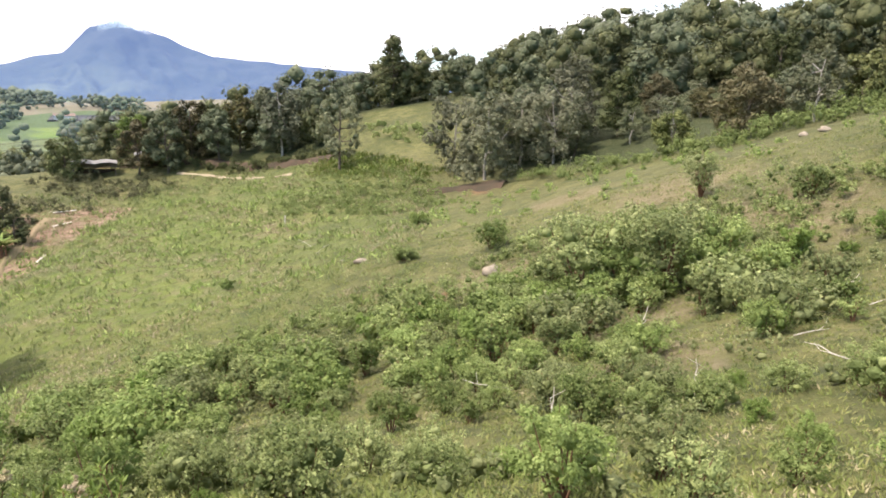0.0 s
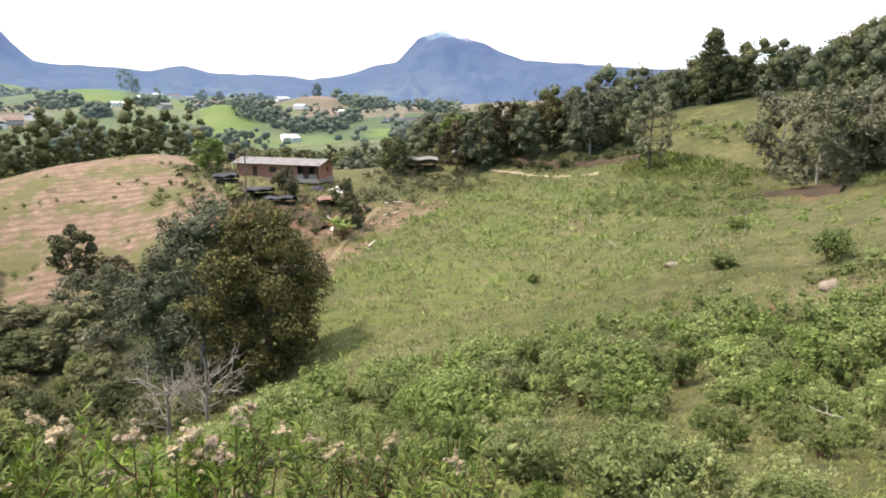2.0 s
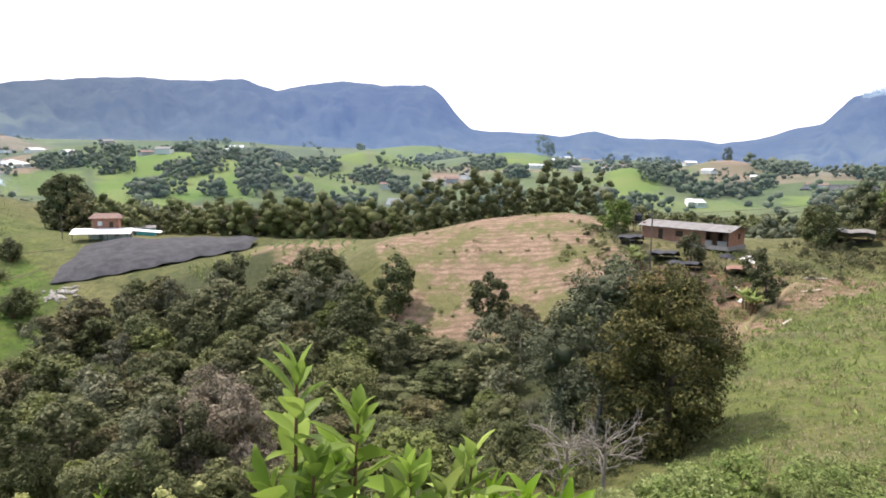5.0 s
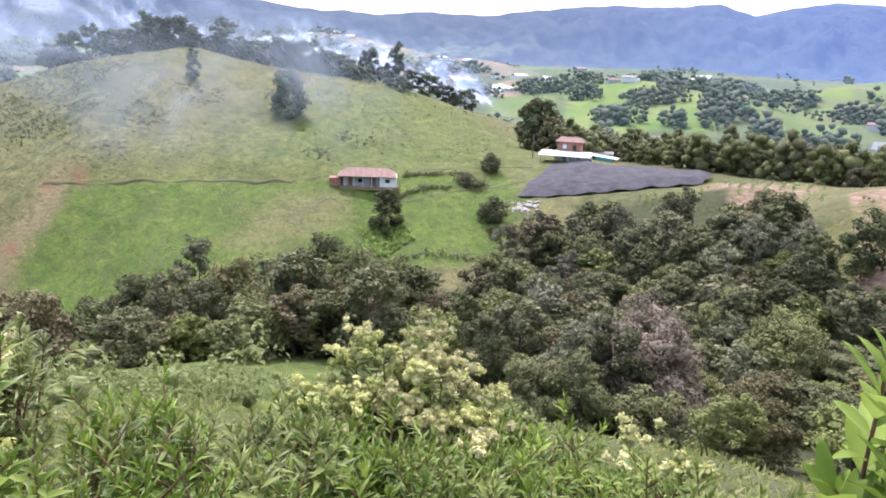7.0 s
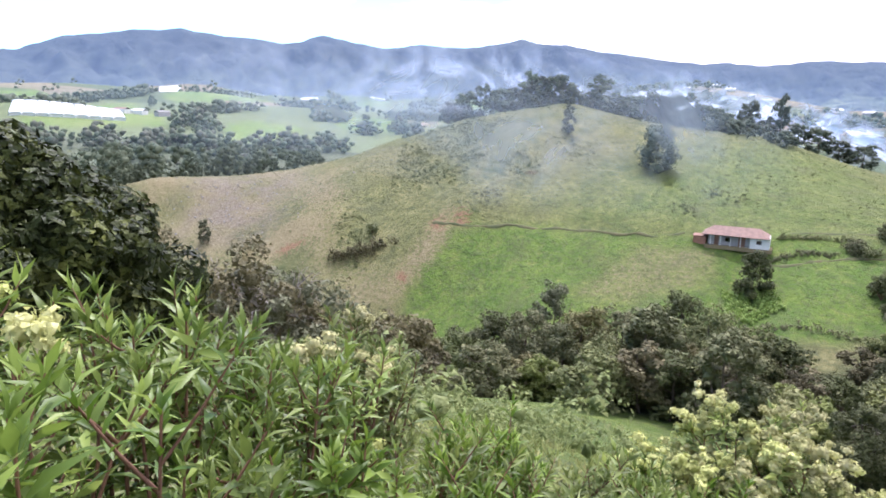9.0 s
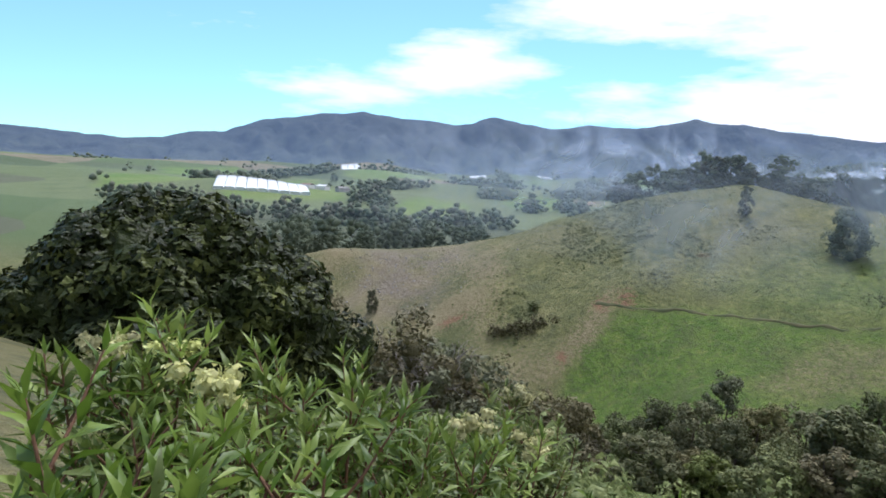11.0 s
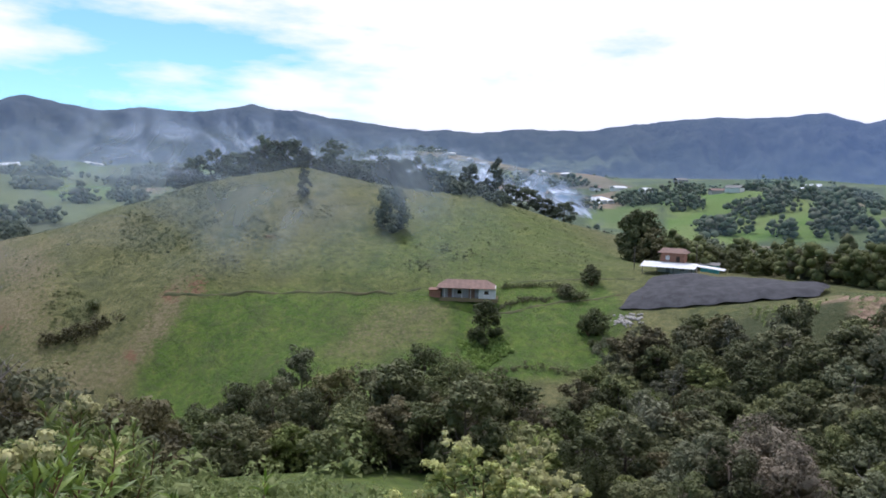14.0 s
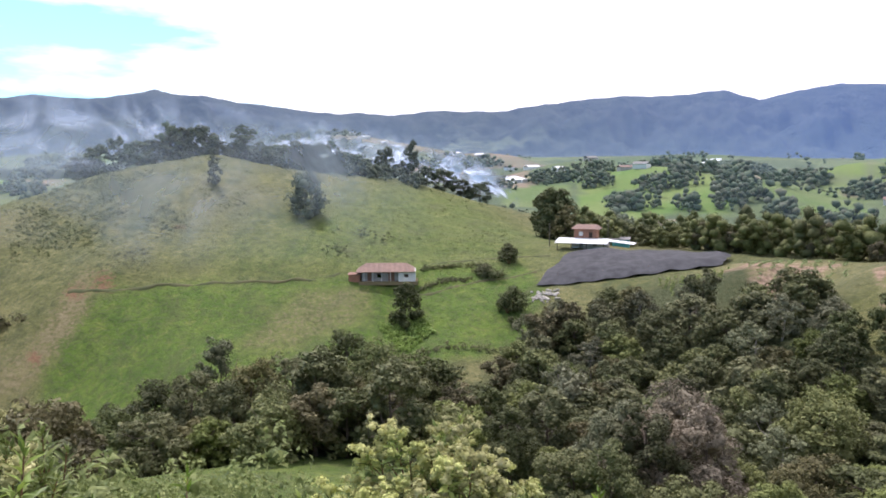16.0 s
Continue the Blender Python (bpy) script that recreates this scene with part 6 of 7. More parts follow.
crop_rows([(-74, 82), (-69.5, 85.5), (-65.5, 83.5), (-67, 80), (-71, 78.5)], 0.8, 1.0, 20, R, 60, 0.22, 0.45, 0.9, LEAF_DULL, "pale green cabbages in rows below the house")
crop_rows([(-156, 44), (-150, 58), (-142, 54), (-144, 44)], 0.9, 1.5, 70, R, 22, 0.28, 0.4, 0.9, LEAF_FERN, "rows of green vegetables beside the shade net")
crop_rows([(-164, 66), (-150, 78), (-128, 73), (-122, 62), (-140, 58)], 1.3, 2.4, 62, R, 14, 0.3, 0.35, 0.9, LEAF_DULL, "rows of low crops on the ploughed plot")

# ================= built things =================
BRICK = surface("brick", (0.40, 0.205, 0.135), (0.31, 0.150, 0.098), 1.5, 0.9, 0.3, 6.0)
CEMENT = surface("cement_sheet", (0.27, 0.26, 0.245), (0.19, 0.18, 0.165), 0.9, 0.85, 0.3, 5.0)
PLINTH = surface("plinth", (0.36, 0.33, 0.30), (0.26, 0.24, 0.22), 2.0, 0.9, 0.2, 9.0)
WHITEWASH = surface("whitewash", (0.78, 0.77, 0.74), (0.66, 0.65, 0.61), 1.2, 0.85, 0.15, 8.0)
GREY_WALL = surface("grey_wall", (0.42, 0.40, 0.38), (0.30, 0.29, 0.28), 1.2, 0.9, 0.15, 8.0)
TILE = surface("clay_tile", (0.29, 0.19, 0.15), (0.20, 0.14, 0.115), 1.1, 0.9, 0.4, 6.0)
DARK_WOOD = surface("dark_wood", (0.085, 0.055, 0.04), (0.055, 0.04, 0.03), 3.0, 0.85, 0.3, 20.0)
POST_WOOD = surface("weathered_post", (0.20, 0.165, 0.13), (0.13, 0.11, 0.09), 4.0, 0.9, 0.3, 20.0)
PALE_WOOD = surface("bleached_wood", (0.60, 0.55, 0.46), (0.48, 0.43, 0.36), 6.0, 0.9, 0.3, 30.0)
TARP = surface("black_tarp", (0.030, 0.032, 0.037), (0.060, 0.063, 0.074), 1.2, 0.7, 0.6, 4.0)
DULL_PLASTIC = surface("dull_plastic", (0.23, 0.255, 0.26), (0.18, 0.20, 0.20), 0.08, 0.5, 0.1, 1.0)
DEAD_BARK = surface("dead_bark", (0.32, 0.29, 0.25), (0.21, 0.185, 0.155), 2.0, 0.9, 0.5, 14.0)
PALE_STONE = surface("pale_stone", (0.50, 0.47, 0.42), (0.36, 0.33, 0.28), 1.0, 0.95, 0.4, 6.0)
NET = surface("shade_net", (0.046, 0.046, 0.050), (0.080, 0.080, 0.085), 0.5, 0.9, 0.3, 3.0)
SHEET_WHITE = surface("white_sheet", (0.80, 0.80, 0.80), (0.70, 0.70, 0.69), 0.6, 0.5, 0.1, 4.0)
PLASTIC = surface("greenhouse_plastic", (0.80, 0.82, 0.82), (0.66, 0.69, 0.69), 0.08, 0.5, 0.1, 1.0)
TURQUOISE = surface("turquoise_sheet", (0.10, 0.42, 0.40), (0.08, 0.33, 0.32), 1.0, 0.6, 0.1, 6.0)
RUST = surface("rusty_sheet", (0.30, 0.17, 0.12), (0.22, 0.13, 0.10), 2.0, 0.8, 0.3, 8.0)
TRACK = surface("bare_track", (0.40, 0.33, 0.22), (0.32, 0.26, 0.17), 0.6, 0.95, 0.4, 5.0)
RED_BANK = surface("red_earth", (0.105, 0.068, 0.044), (0.055, 0.046, 0.028), 0.5, 0.95, 0.8, 2.5)
WORN = surface("worn_earth", (0.25, 0.19, 0.11), (0.19, 0.16, 0.08), 0.3, 0.95, 0.4, 3.0)
FOOTPATH = surface("hill_path", (0.062, 0.078, 0.030), (0.120, 0.110, 0.052), 0.3, 0.95, 0.4, 3.0)
ROCK = surface("pale_rock", (0.32, 0.27, 0.20), (0.23, 0.19, 0.14), 1.6, 0.9, 0.6, 6.0)


def box(size, at_=(0, 0, 0), bevel=0.0, top=(1.0, 1.0)):
    """A bmesh block on its base, its top drawn in by the two factors."""
    bm = bmesh.new()
    bmesh.ops.create_cube(bm, size=1.0)
    for v in bm.verts:
        up = v.co.z > 0
        v.co = Vector((v.co.x * size[0] * (top[0] if up else 1), v.co.y * size[1] * (top[1] if up else 1), (v.co.z + 0.5) * size[2])) + Vector(at_)
    if bevel:
        bmesh.ops.bevel(bm, geom=bm.edges[:], offset=bevel, segments=1, affect="EDGES")
    return bm


def wall_with_holes(length, height, thick, holes, at_=(0, 0, 0), along="x"):
    """A wall as blocks round its openings: each hole is start, end, sill, head."""
    bm = bmesh.new()
    xs = sorted({0.0, length, *(h[0] for h in holes), *(h[1] for h in holes)})
    for a, b in zip(xs, xs[1:]):
        here = [h for h in holes if h[0] <= a and h[1] >= b]
        spans = [(0.0, height)] if not here else [(0.0, here[0][2]), (here[0][3], height)]
        for z0, z1 in spans:
            if z1 - z0 < 0.02:
                continue
            c = bmesh.ops.create_cube(bm, size=1.0)["verts"]
            for v in c:
                p = Vector((a + (v.co.x + 0.5) * (b - a), v.co.y * thick, z0 + (v.co.z + 0.5) * (z1 - z0)))
                if along == "y":
                    p = Vector((-p.y, p.x, p.z))
                v.co = p + Vector(at_)
    return bm


def slope_roof(length, width, eave, ridge, thick=0.09, hip=0.0, over=0.45, ribs=0.0):
    """A pitched roof over a plan, with a hip or plain gables; ribs are the waves of its sheets or tiles."""
    bm = bmesh.new()
    n = max(2, int(length / 0.55)) if ribs else 2
    L, W = length / 2 + over, width / 2 + over
    for sy in (-1, 1):
        grid = []
        for i in range(n + 1):
            t = i / n
            x0 = -L + 2 * L * t
            xr = max(-L + hip * L, min(L - hip * L, x0)) if hip else x0
            lift = ribs * (i % 2)
            grid.append((bm.verts.new((x0, sy * W, eave + lift)), bm.verts.new((xr, 0, ridge + lift)),
                         bm.verts.new((x0, sy * W, eave + lift - thick)), bm.verts.new((xr, 0, ridge + lift - thick))))
        for a, b in zip(grid, grid[1:]):
            bm.faces.new((a[0], b[0], b[1], a[1]))
            bm.faces.new((a[2], a[3], b[3], b[2]))
            bm.faces.new((a[0], a[2], b[2], b[0]))
        for g in (grid[0], grid[-1]):
            bm.faces.new((g[0], g[1], g[3], g[2]))
    if hip:
        for sx in (-1, 1):
            a, b, c = ((sx * L, -W, eave), (sx * L, W, eave), (sx * L * (1 - hip), 0, ridge))
            bm.faces.new([bm.verts.new(p) for p in (a, b, c)])
            bm.faces.new([bm.verts.new((p[0], p[1], p[2] - thick)) for p in (a, b, c)])
    bmesh.ops.remove_doubles(bm, verts=bm.verts[:], dist=0.002)
    bmesh.ops.recalc_face_normals(bm, faces=bm.faces[:])
    return bm


def rod(p, q, radius, sides=8, taper=1.0):
    v, f = tube([p, [(a + b) / 2 for a, b in zip(p, q)], q], [radius, radius * (1 + taper) / 2, radius * taper], sides)
    bm = bmesh.new()
    vs = [bm.verts.new(c) for c in v]
    for t in f:
        bm.faces.new([vs[i] for i in t])
    for ring in (vs[:sides], vs[-sides:]):
        bm.faces.new(ring)
    bmesh.ops.recalc_face_normals(bm, faces=bm.faces[:])
    return bm


def brick_house():
    """The long brick house on the terrace: a low cement-sheet roof, a veranda at one end."""
    t = thing("brick_house", "long unplastered brick house with a grey cement-sheet roof", "house")
    x, y = -68.4, 94.6
    t.matrix_basis = pose(x, y, gz(x, y) - 0.1, 0, 0, 8) @ Matrix.Scale(0.86, 4)
    part("plinth", box((16.4, 6.6, 0.7), (0, 0, -0.35)), PLINTH, t, "grey cement plinth")
    part("front_wall", wall_with_holes(12.0, 2.5, 0.14, [(3.2, 4.1, 0.0, 2.0), (6.5, 7.9, 0.9, 1.9), (9.6, 10.5, 0.0, 2.0)], (-8, -3.0, 0.35)), BRICK, t)
    part("back_wall", box((16, 0.14, 3.0), (0, 3.0, 0.35)), BRICK, t)
    part("end_wall", box((0.14, 5.86, 2.9), (-7.93, 0, 0.35)), BRICK, t)
    part("end_wall", wall_with_holes(5.86, 2.8, 0.14, [(3.4, 4.4, 1.0, 1.9)], (7.93, -2.93, 0.35), "y"), BRICK, t)
    part("inner_wall", wall_with_holes(4.0, 2.6, 0.14, [(1.4, 2.3, 0.0, 2.0)], (4.0, -1.2, 0.35)), BRICK, t)
    part("veranda_wall", box((1.2, 0.14, 0.8), (4.6, -2.99, 0.35)), PLINTH, t)
    part("veranda_wall", box((1.6, 0.14, 0.8), (6.95, -2.99, 0.35)), PLINTH, t)
    for k in (4.1, 6.0, 7.86):
        part("post", box((0.13, 0.13, 2.45), (k, -2.9, 0.35)), DARK_WOOD, t)
    part("door", box((0.9, 0.05, 2.0), (-4.35, -2.96, 0.36)), DARK_WOOD, t, "dark wooden door")
    part("shutter", box((1.4, 0.05, 1.0), (-0.8, -2.96, 1.26)), DARK_WOOD, t, "dark wooden shutter")
    bm = slope_roof(16.4, 6.6, 2.75, 3.65, 0.06, 0.0, 0.5, 0.05)
    part("roof", bm, CEMENT, t, "grey weathered cement-sheet roof")
    return t


def farmhouse():
    """The low tiled house on the opposite hill."""
    t = thing("farmhouse", "low whitewashed farmhouse with a brown tiled roof", "house")
    x, y = -168.5, -14.5
    t.matrix_basis = pose(x, y, gz(x, y) - 0.2, 0, 0, 92)
    part("plinth", box((13.4, 6.4, 0.8), (0.6, 0, -0.5)), WORN, t, "low earthen plinth")
    part("front_wall", wall_with_holes(8.2, 2.4, 0.3, [(1.2, 2.1, 0, 2.0), (3.4, 4.4, 0.8, 1.8), (6.0, 7.4, 0, 2.1)], (-5.4, -2.0, 0.3)), GREY_WALL, t, "grey stained front wall")
    part("back_wall", box((12.4, 0.3, 2.4), (0.6, 2.8, 0.3)), GREY_WALL, t)
    part("side_wall", box((0.3, 4.5, 2.4), (-5.4, 0.4, 0.3)), GREY_WALL, t)
    room = part("end_room", wall_with_holes(3.9, 2.4, 0.3, [(1.3, 2.3, 0.95, 1.75)], (2.9, -2.85, 0.3)), WHITEWASH, t, "whitewashed end room")
    part("window", box((1.0, 0.06, 0.8), (4.7, -2.84, 1.25)), DARK_WOOD, room)
    part("side_wall", box((0.3, 5.3, 2.4), (6.65, -0.2, 0.3)), WHITEWASH, t)
    part("side_wall", box((0.3, 0.75, 2.4), (3.05, -2.3, 0.3)), WHITEWASH, t)
    for k in (-4.9, -2.9, -0.9, 1.1):
        part("veranda_post", box((0.14, 0.14, 2.3), (k, -3.0, 0.3)), WHITEWASH, t)
    part("door", box((0.9, 0.06, 2.0), (-3.75, -1.98, 0.32)), RUST, t, "faded red door")
    part("door", box((1.4, 0.06, 2.1), (1.3, -1.98, 0.32)), RUST, t, "faded red door")
    part("roof", slope_roof(12.6, 6.2, 2.6, 4.2, 0.1, 0.32, 0.5, 0.05), TILE, t, "brown weathered tiled roof")
    lean = part("side_shed", box((2.6, 3.4, 1.7), (-7.2, -0.6, 0.1)), BRICK, t, "small brick shed")
    bm = box((3.0, 3.9, 0.08), (-7.2, -0.6, 1.85))
    part("shed_roof", bm, RUST, lean, "rusty sheet roof")
    return t


def yard_house():
    """The two-storey house of the farmyard with its white sheet roofs."""
    t = thing("yard_house", "two-storey brick house with white sheet roofs round it", "house")
    x, y = at(78.9, 196, (-2.2, 0.2))
    t.matrix_basis = pose(x, y, gz(x, y) - 0.2, 0, 0, 70)
    part("lower_wall", wall_with_holes(9, 2.6, 0.2, [(2, 3, 0, 2), (5.5, 6.6, 0.9, 1.9)], (-4.5, -3.0, 0)), WHITEWASH, t)
    part("lower_wall", box((9, 5.8, 2.5), (0, 0, 0)), GREY_WALL, t)
    upper = part("upper_storey", box((6.0, 4.4, 2.5), (-1.2, 0.6, 2.7)), BRICK, t, "unplastered brick upper storey")
    part("window", box((1.0, 0.08, 1.1), (-2.4, -1.62, 3.4)), WHITEWASH, upper)
    part("window", box((0.9, 0.08, 1.4), (0.2, -1.62, 3.0)), DARK_WOOD, upper)
    roof = slope_roof(6.4, 4.8, 0, 1.1, 0.1, 0.25, 0.5, 0.04)
    bmesh.ops.translate(roof, verts=roof.verts[:], vec=(-1.2, 0.6, 5.25))
    part("roof", roof, TILE, t, "brown tiled roof")
    sheet = box((13.5, 5.4, 0.1), (-1.5, -4.6, 0), 0.0)
    for v in sheet.verts:
        v.co.z += 2.75 + 0.16 * (v.co.y + 2.0)
    part("front_roof", sheet, SHEET_WHITE, t, "bright white sheet roof")
    side_ = box((7.5, 5.0, 0.1), (8.0, -2.0, 0), 0.0)
    for v in side_.verts:
        v.co.z += 2.5 - 0.10 * (v.co.x - 4.0)
    part("side_roof", side_, SHEET_WHITE, t, "white sheet roof")
    for k in (-7.6, -4, 0, 4.4):
        part("post", box((0.14, 0.14, 2.1), (k, -6.9, 0)), POST_WOOD, t)
    return t


def tarp_shelter(x, y, turn, size, label, material=None, lean=0.25):
    """A low frame shelter under a sagging sheet."""
    t = thing("shelter", label, "shelter")
    t.matrix_basis = pose(x, y, gz(x, y) - 0.05, 0, 0, turn)
    w, d, h = size
    r = np.random.RandomState(int(abs(x * 7 + y)))
    n = 7
    u, v = np.meshgrid(np.linspace(-0.5, 0.5, n), np.linspace(-0.5, 0.5, n), indexing="ij")
    z = h * (1 - 0.5 * np.clip(v * 2, 0, 1) ** 1.6 - 0.14 * np.clip(-v * 2, 0, 1)) + lean * u - 0.10 * h * np.cos(u * 12) * 0.5 + r.normal(size=u.shape) * 0.04
    top = np.stack([u * w, v * d, z], -1).reshape(-1, 3)
    i, j = np.meshgrid(np.arange(n - 1), np.arange(n - 1), indexing="ij")
    f = np.stack([i * n + j, (i + 1) * n + j, (i + 1) * n + j + 1, i * n + j + 1], -1).reshape(-1, 4)
    vv = np.concatenate([top, top - [0, 0, 0.04]])
    ff = np.concatenate([f, f[:, ::-1] + n * n])
    piece("sheet", vv, ff, material or TARP, t, smooth=True)
    for sx in (-0.45, 0.45):
        for sy in (-0.45, 0.45):
            part("post", rod((sx * w, sy * d, -0.2), (sx * w, sy * d, h * (0.52 if sy > 0 else 0.80)), 0.05), POST_WOOD, t)
    part("rear_wall", box((w * 0.9, 0.06, h * 0.42), (0, d * 0.40, 0)), DARK_WOOD, t)
    return t


def water_tank(x, y):
    """A black plastic tank on a wooden stand."""
    t = thing("water_tank", "black plastic water tank on a wooden stand", "tank")
    t.matrix_basis = pose(x, y, gz(x, y) - 0.1, 0, 0, 20)
    for sx in (-0.6, 0.6):
        for sy in (-0.6, 0.6):
            part("post", rod((sx, sy, -0.2), (sx * 0.92, sy * 0.92, 1.7), 0.07), POST_WOOD, t)
    part("platform", box((1.6, 1.6, 0.1), (0, 0, 1.7), 0.01), POST_WOOD, t)
    rings = [(0.0, 0.58), (0.06, 0.62), (0.35, 0.62), (0.40, 0.65), (0.45, 0.62), (0.80, 0.62), (0.85, 0.65), (0.90, 0.62), (1.08, 0.50), (1.16, 0.22), (1.18, 0.01)]
    v, f = tube([(0, 0, 1.8 + h) for h, _ in rings], [q for _, q in rings], 18)
    piece("tank", v, f, TARP, t, smooth=True)
    part("lid", rod((0, 0, 2.94), (0, 0, 3.04), 0.2, 12), TARP, t)
    return t


def utility_pole(x, y, height, label, arm=True):
    t = thing("utility_pole", label, "pole")
    t.matrix_basis = pose(x, y, gz(x, y) - 0.3, 0, 0, 30)
    part("pole", rod((0, 0, 0), (0, 0, height), 0.13, 10, 0.65), POST_WOOD, t)
    if arm:
        bar = part("cross_arm", box((1.5, 0.1, 0.1), (0, 0, height - 0.5)), POST_WOOD, t)
        for k in (-0.65, 0, 0.65):
            part("insulator", rod((k, 0, height - 0.4), (k, 0, height - 0.24), 0.04), SHEET_WHITE, bar)
    return t


def wire(points, label):
    v, f = [], []
    for a, b in zip(points, points[1:]):
        a, b = np.array(a, float), np.array(b, float)
        s = np.linspace(0, 1, 14)[:, None]
        line = a + (b - a) * s - [0, 0, 1.0] * (4 * s * (1 - s)) * np.linalg.norm(b - a) * 0.018
        v.append(tube(line, np.full(14, 0.022), 4))
    vv, ff = joined(v)
    return tagged(piece("power_line", vv, ff, DARK_WOOD), label, "wire")


brick_house()
farmhouse()
yard_house()
for x, y, turn, size, label in ((-72.5, 85.5, 30, (3.6, 3.0, 1.7), "low shelter under a black tarpaulin beside the house"), (-65.0, 83.5, 22, (4.0, 3.0, 1.7), "shelter under a sagging black tarpaulin"),
                                (-60.0, 81.5, 15, (4.2, 2.6, 1.5), "lean-to under a dark tarpaulin on the bank")):
    tarp_shelter(x, y, turn, size, label)
tarp_shelter(-53.5, 84.0, 40, (3.6, 2.6, 1.6), "small coop under a rusty sheet roof", RUST)
tarp_shelter(-53, 111, 25, (6.4, 3.4, 2.6), "open shed with a grey sheet roof beside the track", CEMENT, 0.1)
tarp_shelter(-46, 114, 25, (4.0, 3.2, 2.3), "low shed with a pale roof edge", CEMENT, 0.1)
water_tank(-78.6, 94.6)
utility_pole(-64.8, 80.5, 8.2, "wooden utility pole in front of the brick house")
utility_pole(*at(82.1, 196, (-2.2, 0.2)), 6.5, "thin pole on the hillside above the farmyard", False)
utility_pole(*at(77.6, 204, (-2.2, 0.2)), 7.5, "utility pole with a cross arm behind the farmyard")
utility_pole(-40, 112, 8.0, "thin pole at the edge of the tree row", False)
ends = [(-64.8, 80.5, gz(-64.8, 80.5) + 7.6), (-40, 112, gz(-40, 112) + 7.4), (22, 118, gz(22, 118) + 11.0)]
wire(ends, "thin sagging power line above the field")
wire([(x, y, z - 0.8) for x, y, z in ends], "lower thin power line above the field")

# shade net of the farmyard, sagging over its posts
def shade_net():
    t = thing("shade_net", "wide dark shade net stretched over posts", "shade net")
    c = [at(a, d, (-2.2, 0.2)) for a, d in ((83.2, 163), (80.6, 187), (68.6, 184), (69.2, 167))]
    n, m_ = 26, 8
    v = []
    for i in range(n + 1):
        for j in range(m_ + 1):
            s, q = i / n, j / m_
            x = (c[0][0] * (1 - s) + c[3][0] * s) * (1 - q) + (c[1][0] * (1 - s) + c[2][0] * s) * q
            y = (c[0][1] * (1 - s) + c[3][1] * s) * (1 - q) + (c[1][1] * (1 - s) + c[2][1] * s) * q
            h = 0.25 + 1.7 * min(1, s * 5, q * 5 + 0.1 + 0.12 * math.sin(s * 37), (1 - s) * 8 + 0.5)
            x, y = x + 0.35 * math.sin(s * 41 + q * 3) * (1 - q), y + 0.4 * math.sin(q * 11 + 1) * (1 - s)
            v.append((x, y, gz(x, y) + h + 0.25 * math.sin(s * 30) * math.sin(q * 9)))
    i, j = np.meshgrid(np.arange(n), np.arange(m_), indexing="ij")
    k = m_ + 1
    f = np.stack([i * k + j, (i + 1) * k + j, (i + 1) * k + j + 1, i * k + j + 1], -1).reshape(-1, 4)
    vv = np.array(v)
    piece("net", np.concatenate([vv, vv - [0, 0, 0.05]]), np.concatenate([f, f[:, ::-1] + len(vv)]), NET, t, smooth=True)
    for s in (0.1, 0.35, 0.6, 0.85):
        for q in (0.15, 0.9):
            x = (c[0][0] * (1 - s) + c[3][0] * s) * (1 - q) + (c[1][0] * (1 - s) + c[2][0] * s) * q
            y = (c[0][1] * (1 - s) + c[3][1] * s) * (1 - q) + (c[1][1] * (1 - s) + c[2][1] * s) * q
            part("post", rod((x, y, gz(x, y) - 0.3), (x, y, gz(x, y) + 1.9), 0.06), POST_WOOD, t)


shade_net()
tx, ty = at(76.6, 205, (-2.2, 0.2))
hut = thing("hut", "small turquoise-sided hut behind the farmyard", "hut")
hut.matrix_basis = pose(tx, ty, gz(tx, ty) - 0.2, 0, 0, 70)
part("wall", box((4.5, 3.0, 2.2)), TURQUOISE, hut)
part("roof", slope_roof(4.5, 3.0, 2.2, 2.8, 0.08, 0.0, 0.3, 0.03), CEMENT, hut)


def simple_house(x, y, turn, size, roof, wall, label, name="house"):
    """A small far house: walls, a pitched roof, a door and two windows."""
    t = thing(name, label, "house", "far houses of the valley")
    t.matrix_basis = pose(x, y, gz(x, y) - 0.3, 0, 0, turn)
    w, d, h = size
    body = part("wall", box((w, d, h + 0.3)), wall, t)
    for k in (-0.28, 0.28):
        part("window", box((1.1, 0.08, 1.0), (k * w, -d / 2 - 0.02, 1.2)), DARK_WOOD, body)
    part("door", box((1.0, 0.08, 2.0), (0, -d / 2 - 0.02, 0.3)), DARK_WOOD, body)
    part("roof", slope_roof(w, d, h + 0.3, h + 0.3 + d * 0.22, 0.12, 0.0, 0.4, 0.05), roof, t)


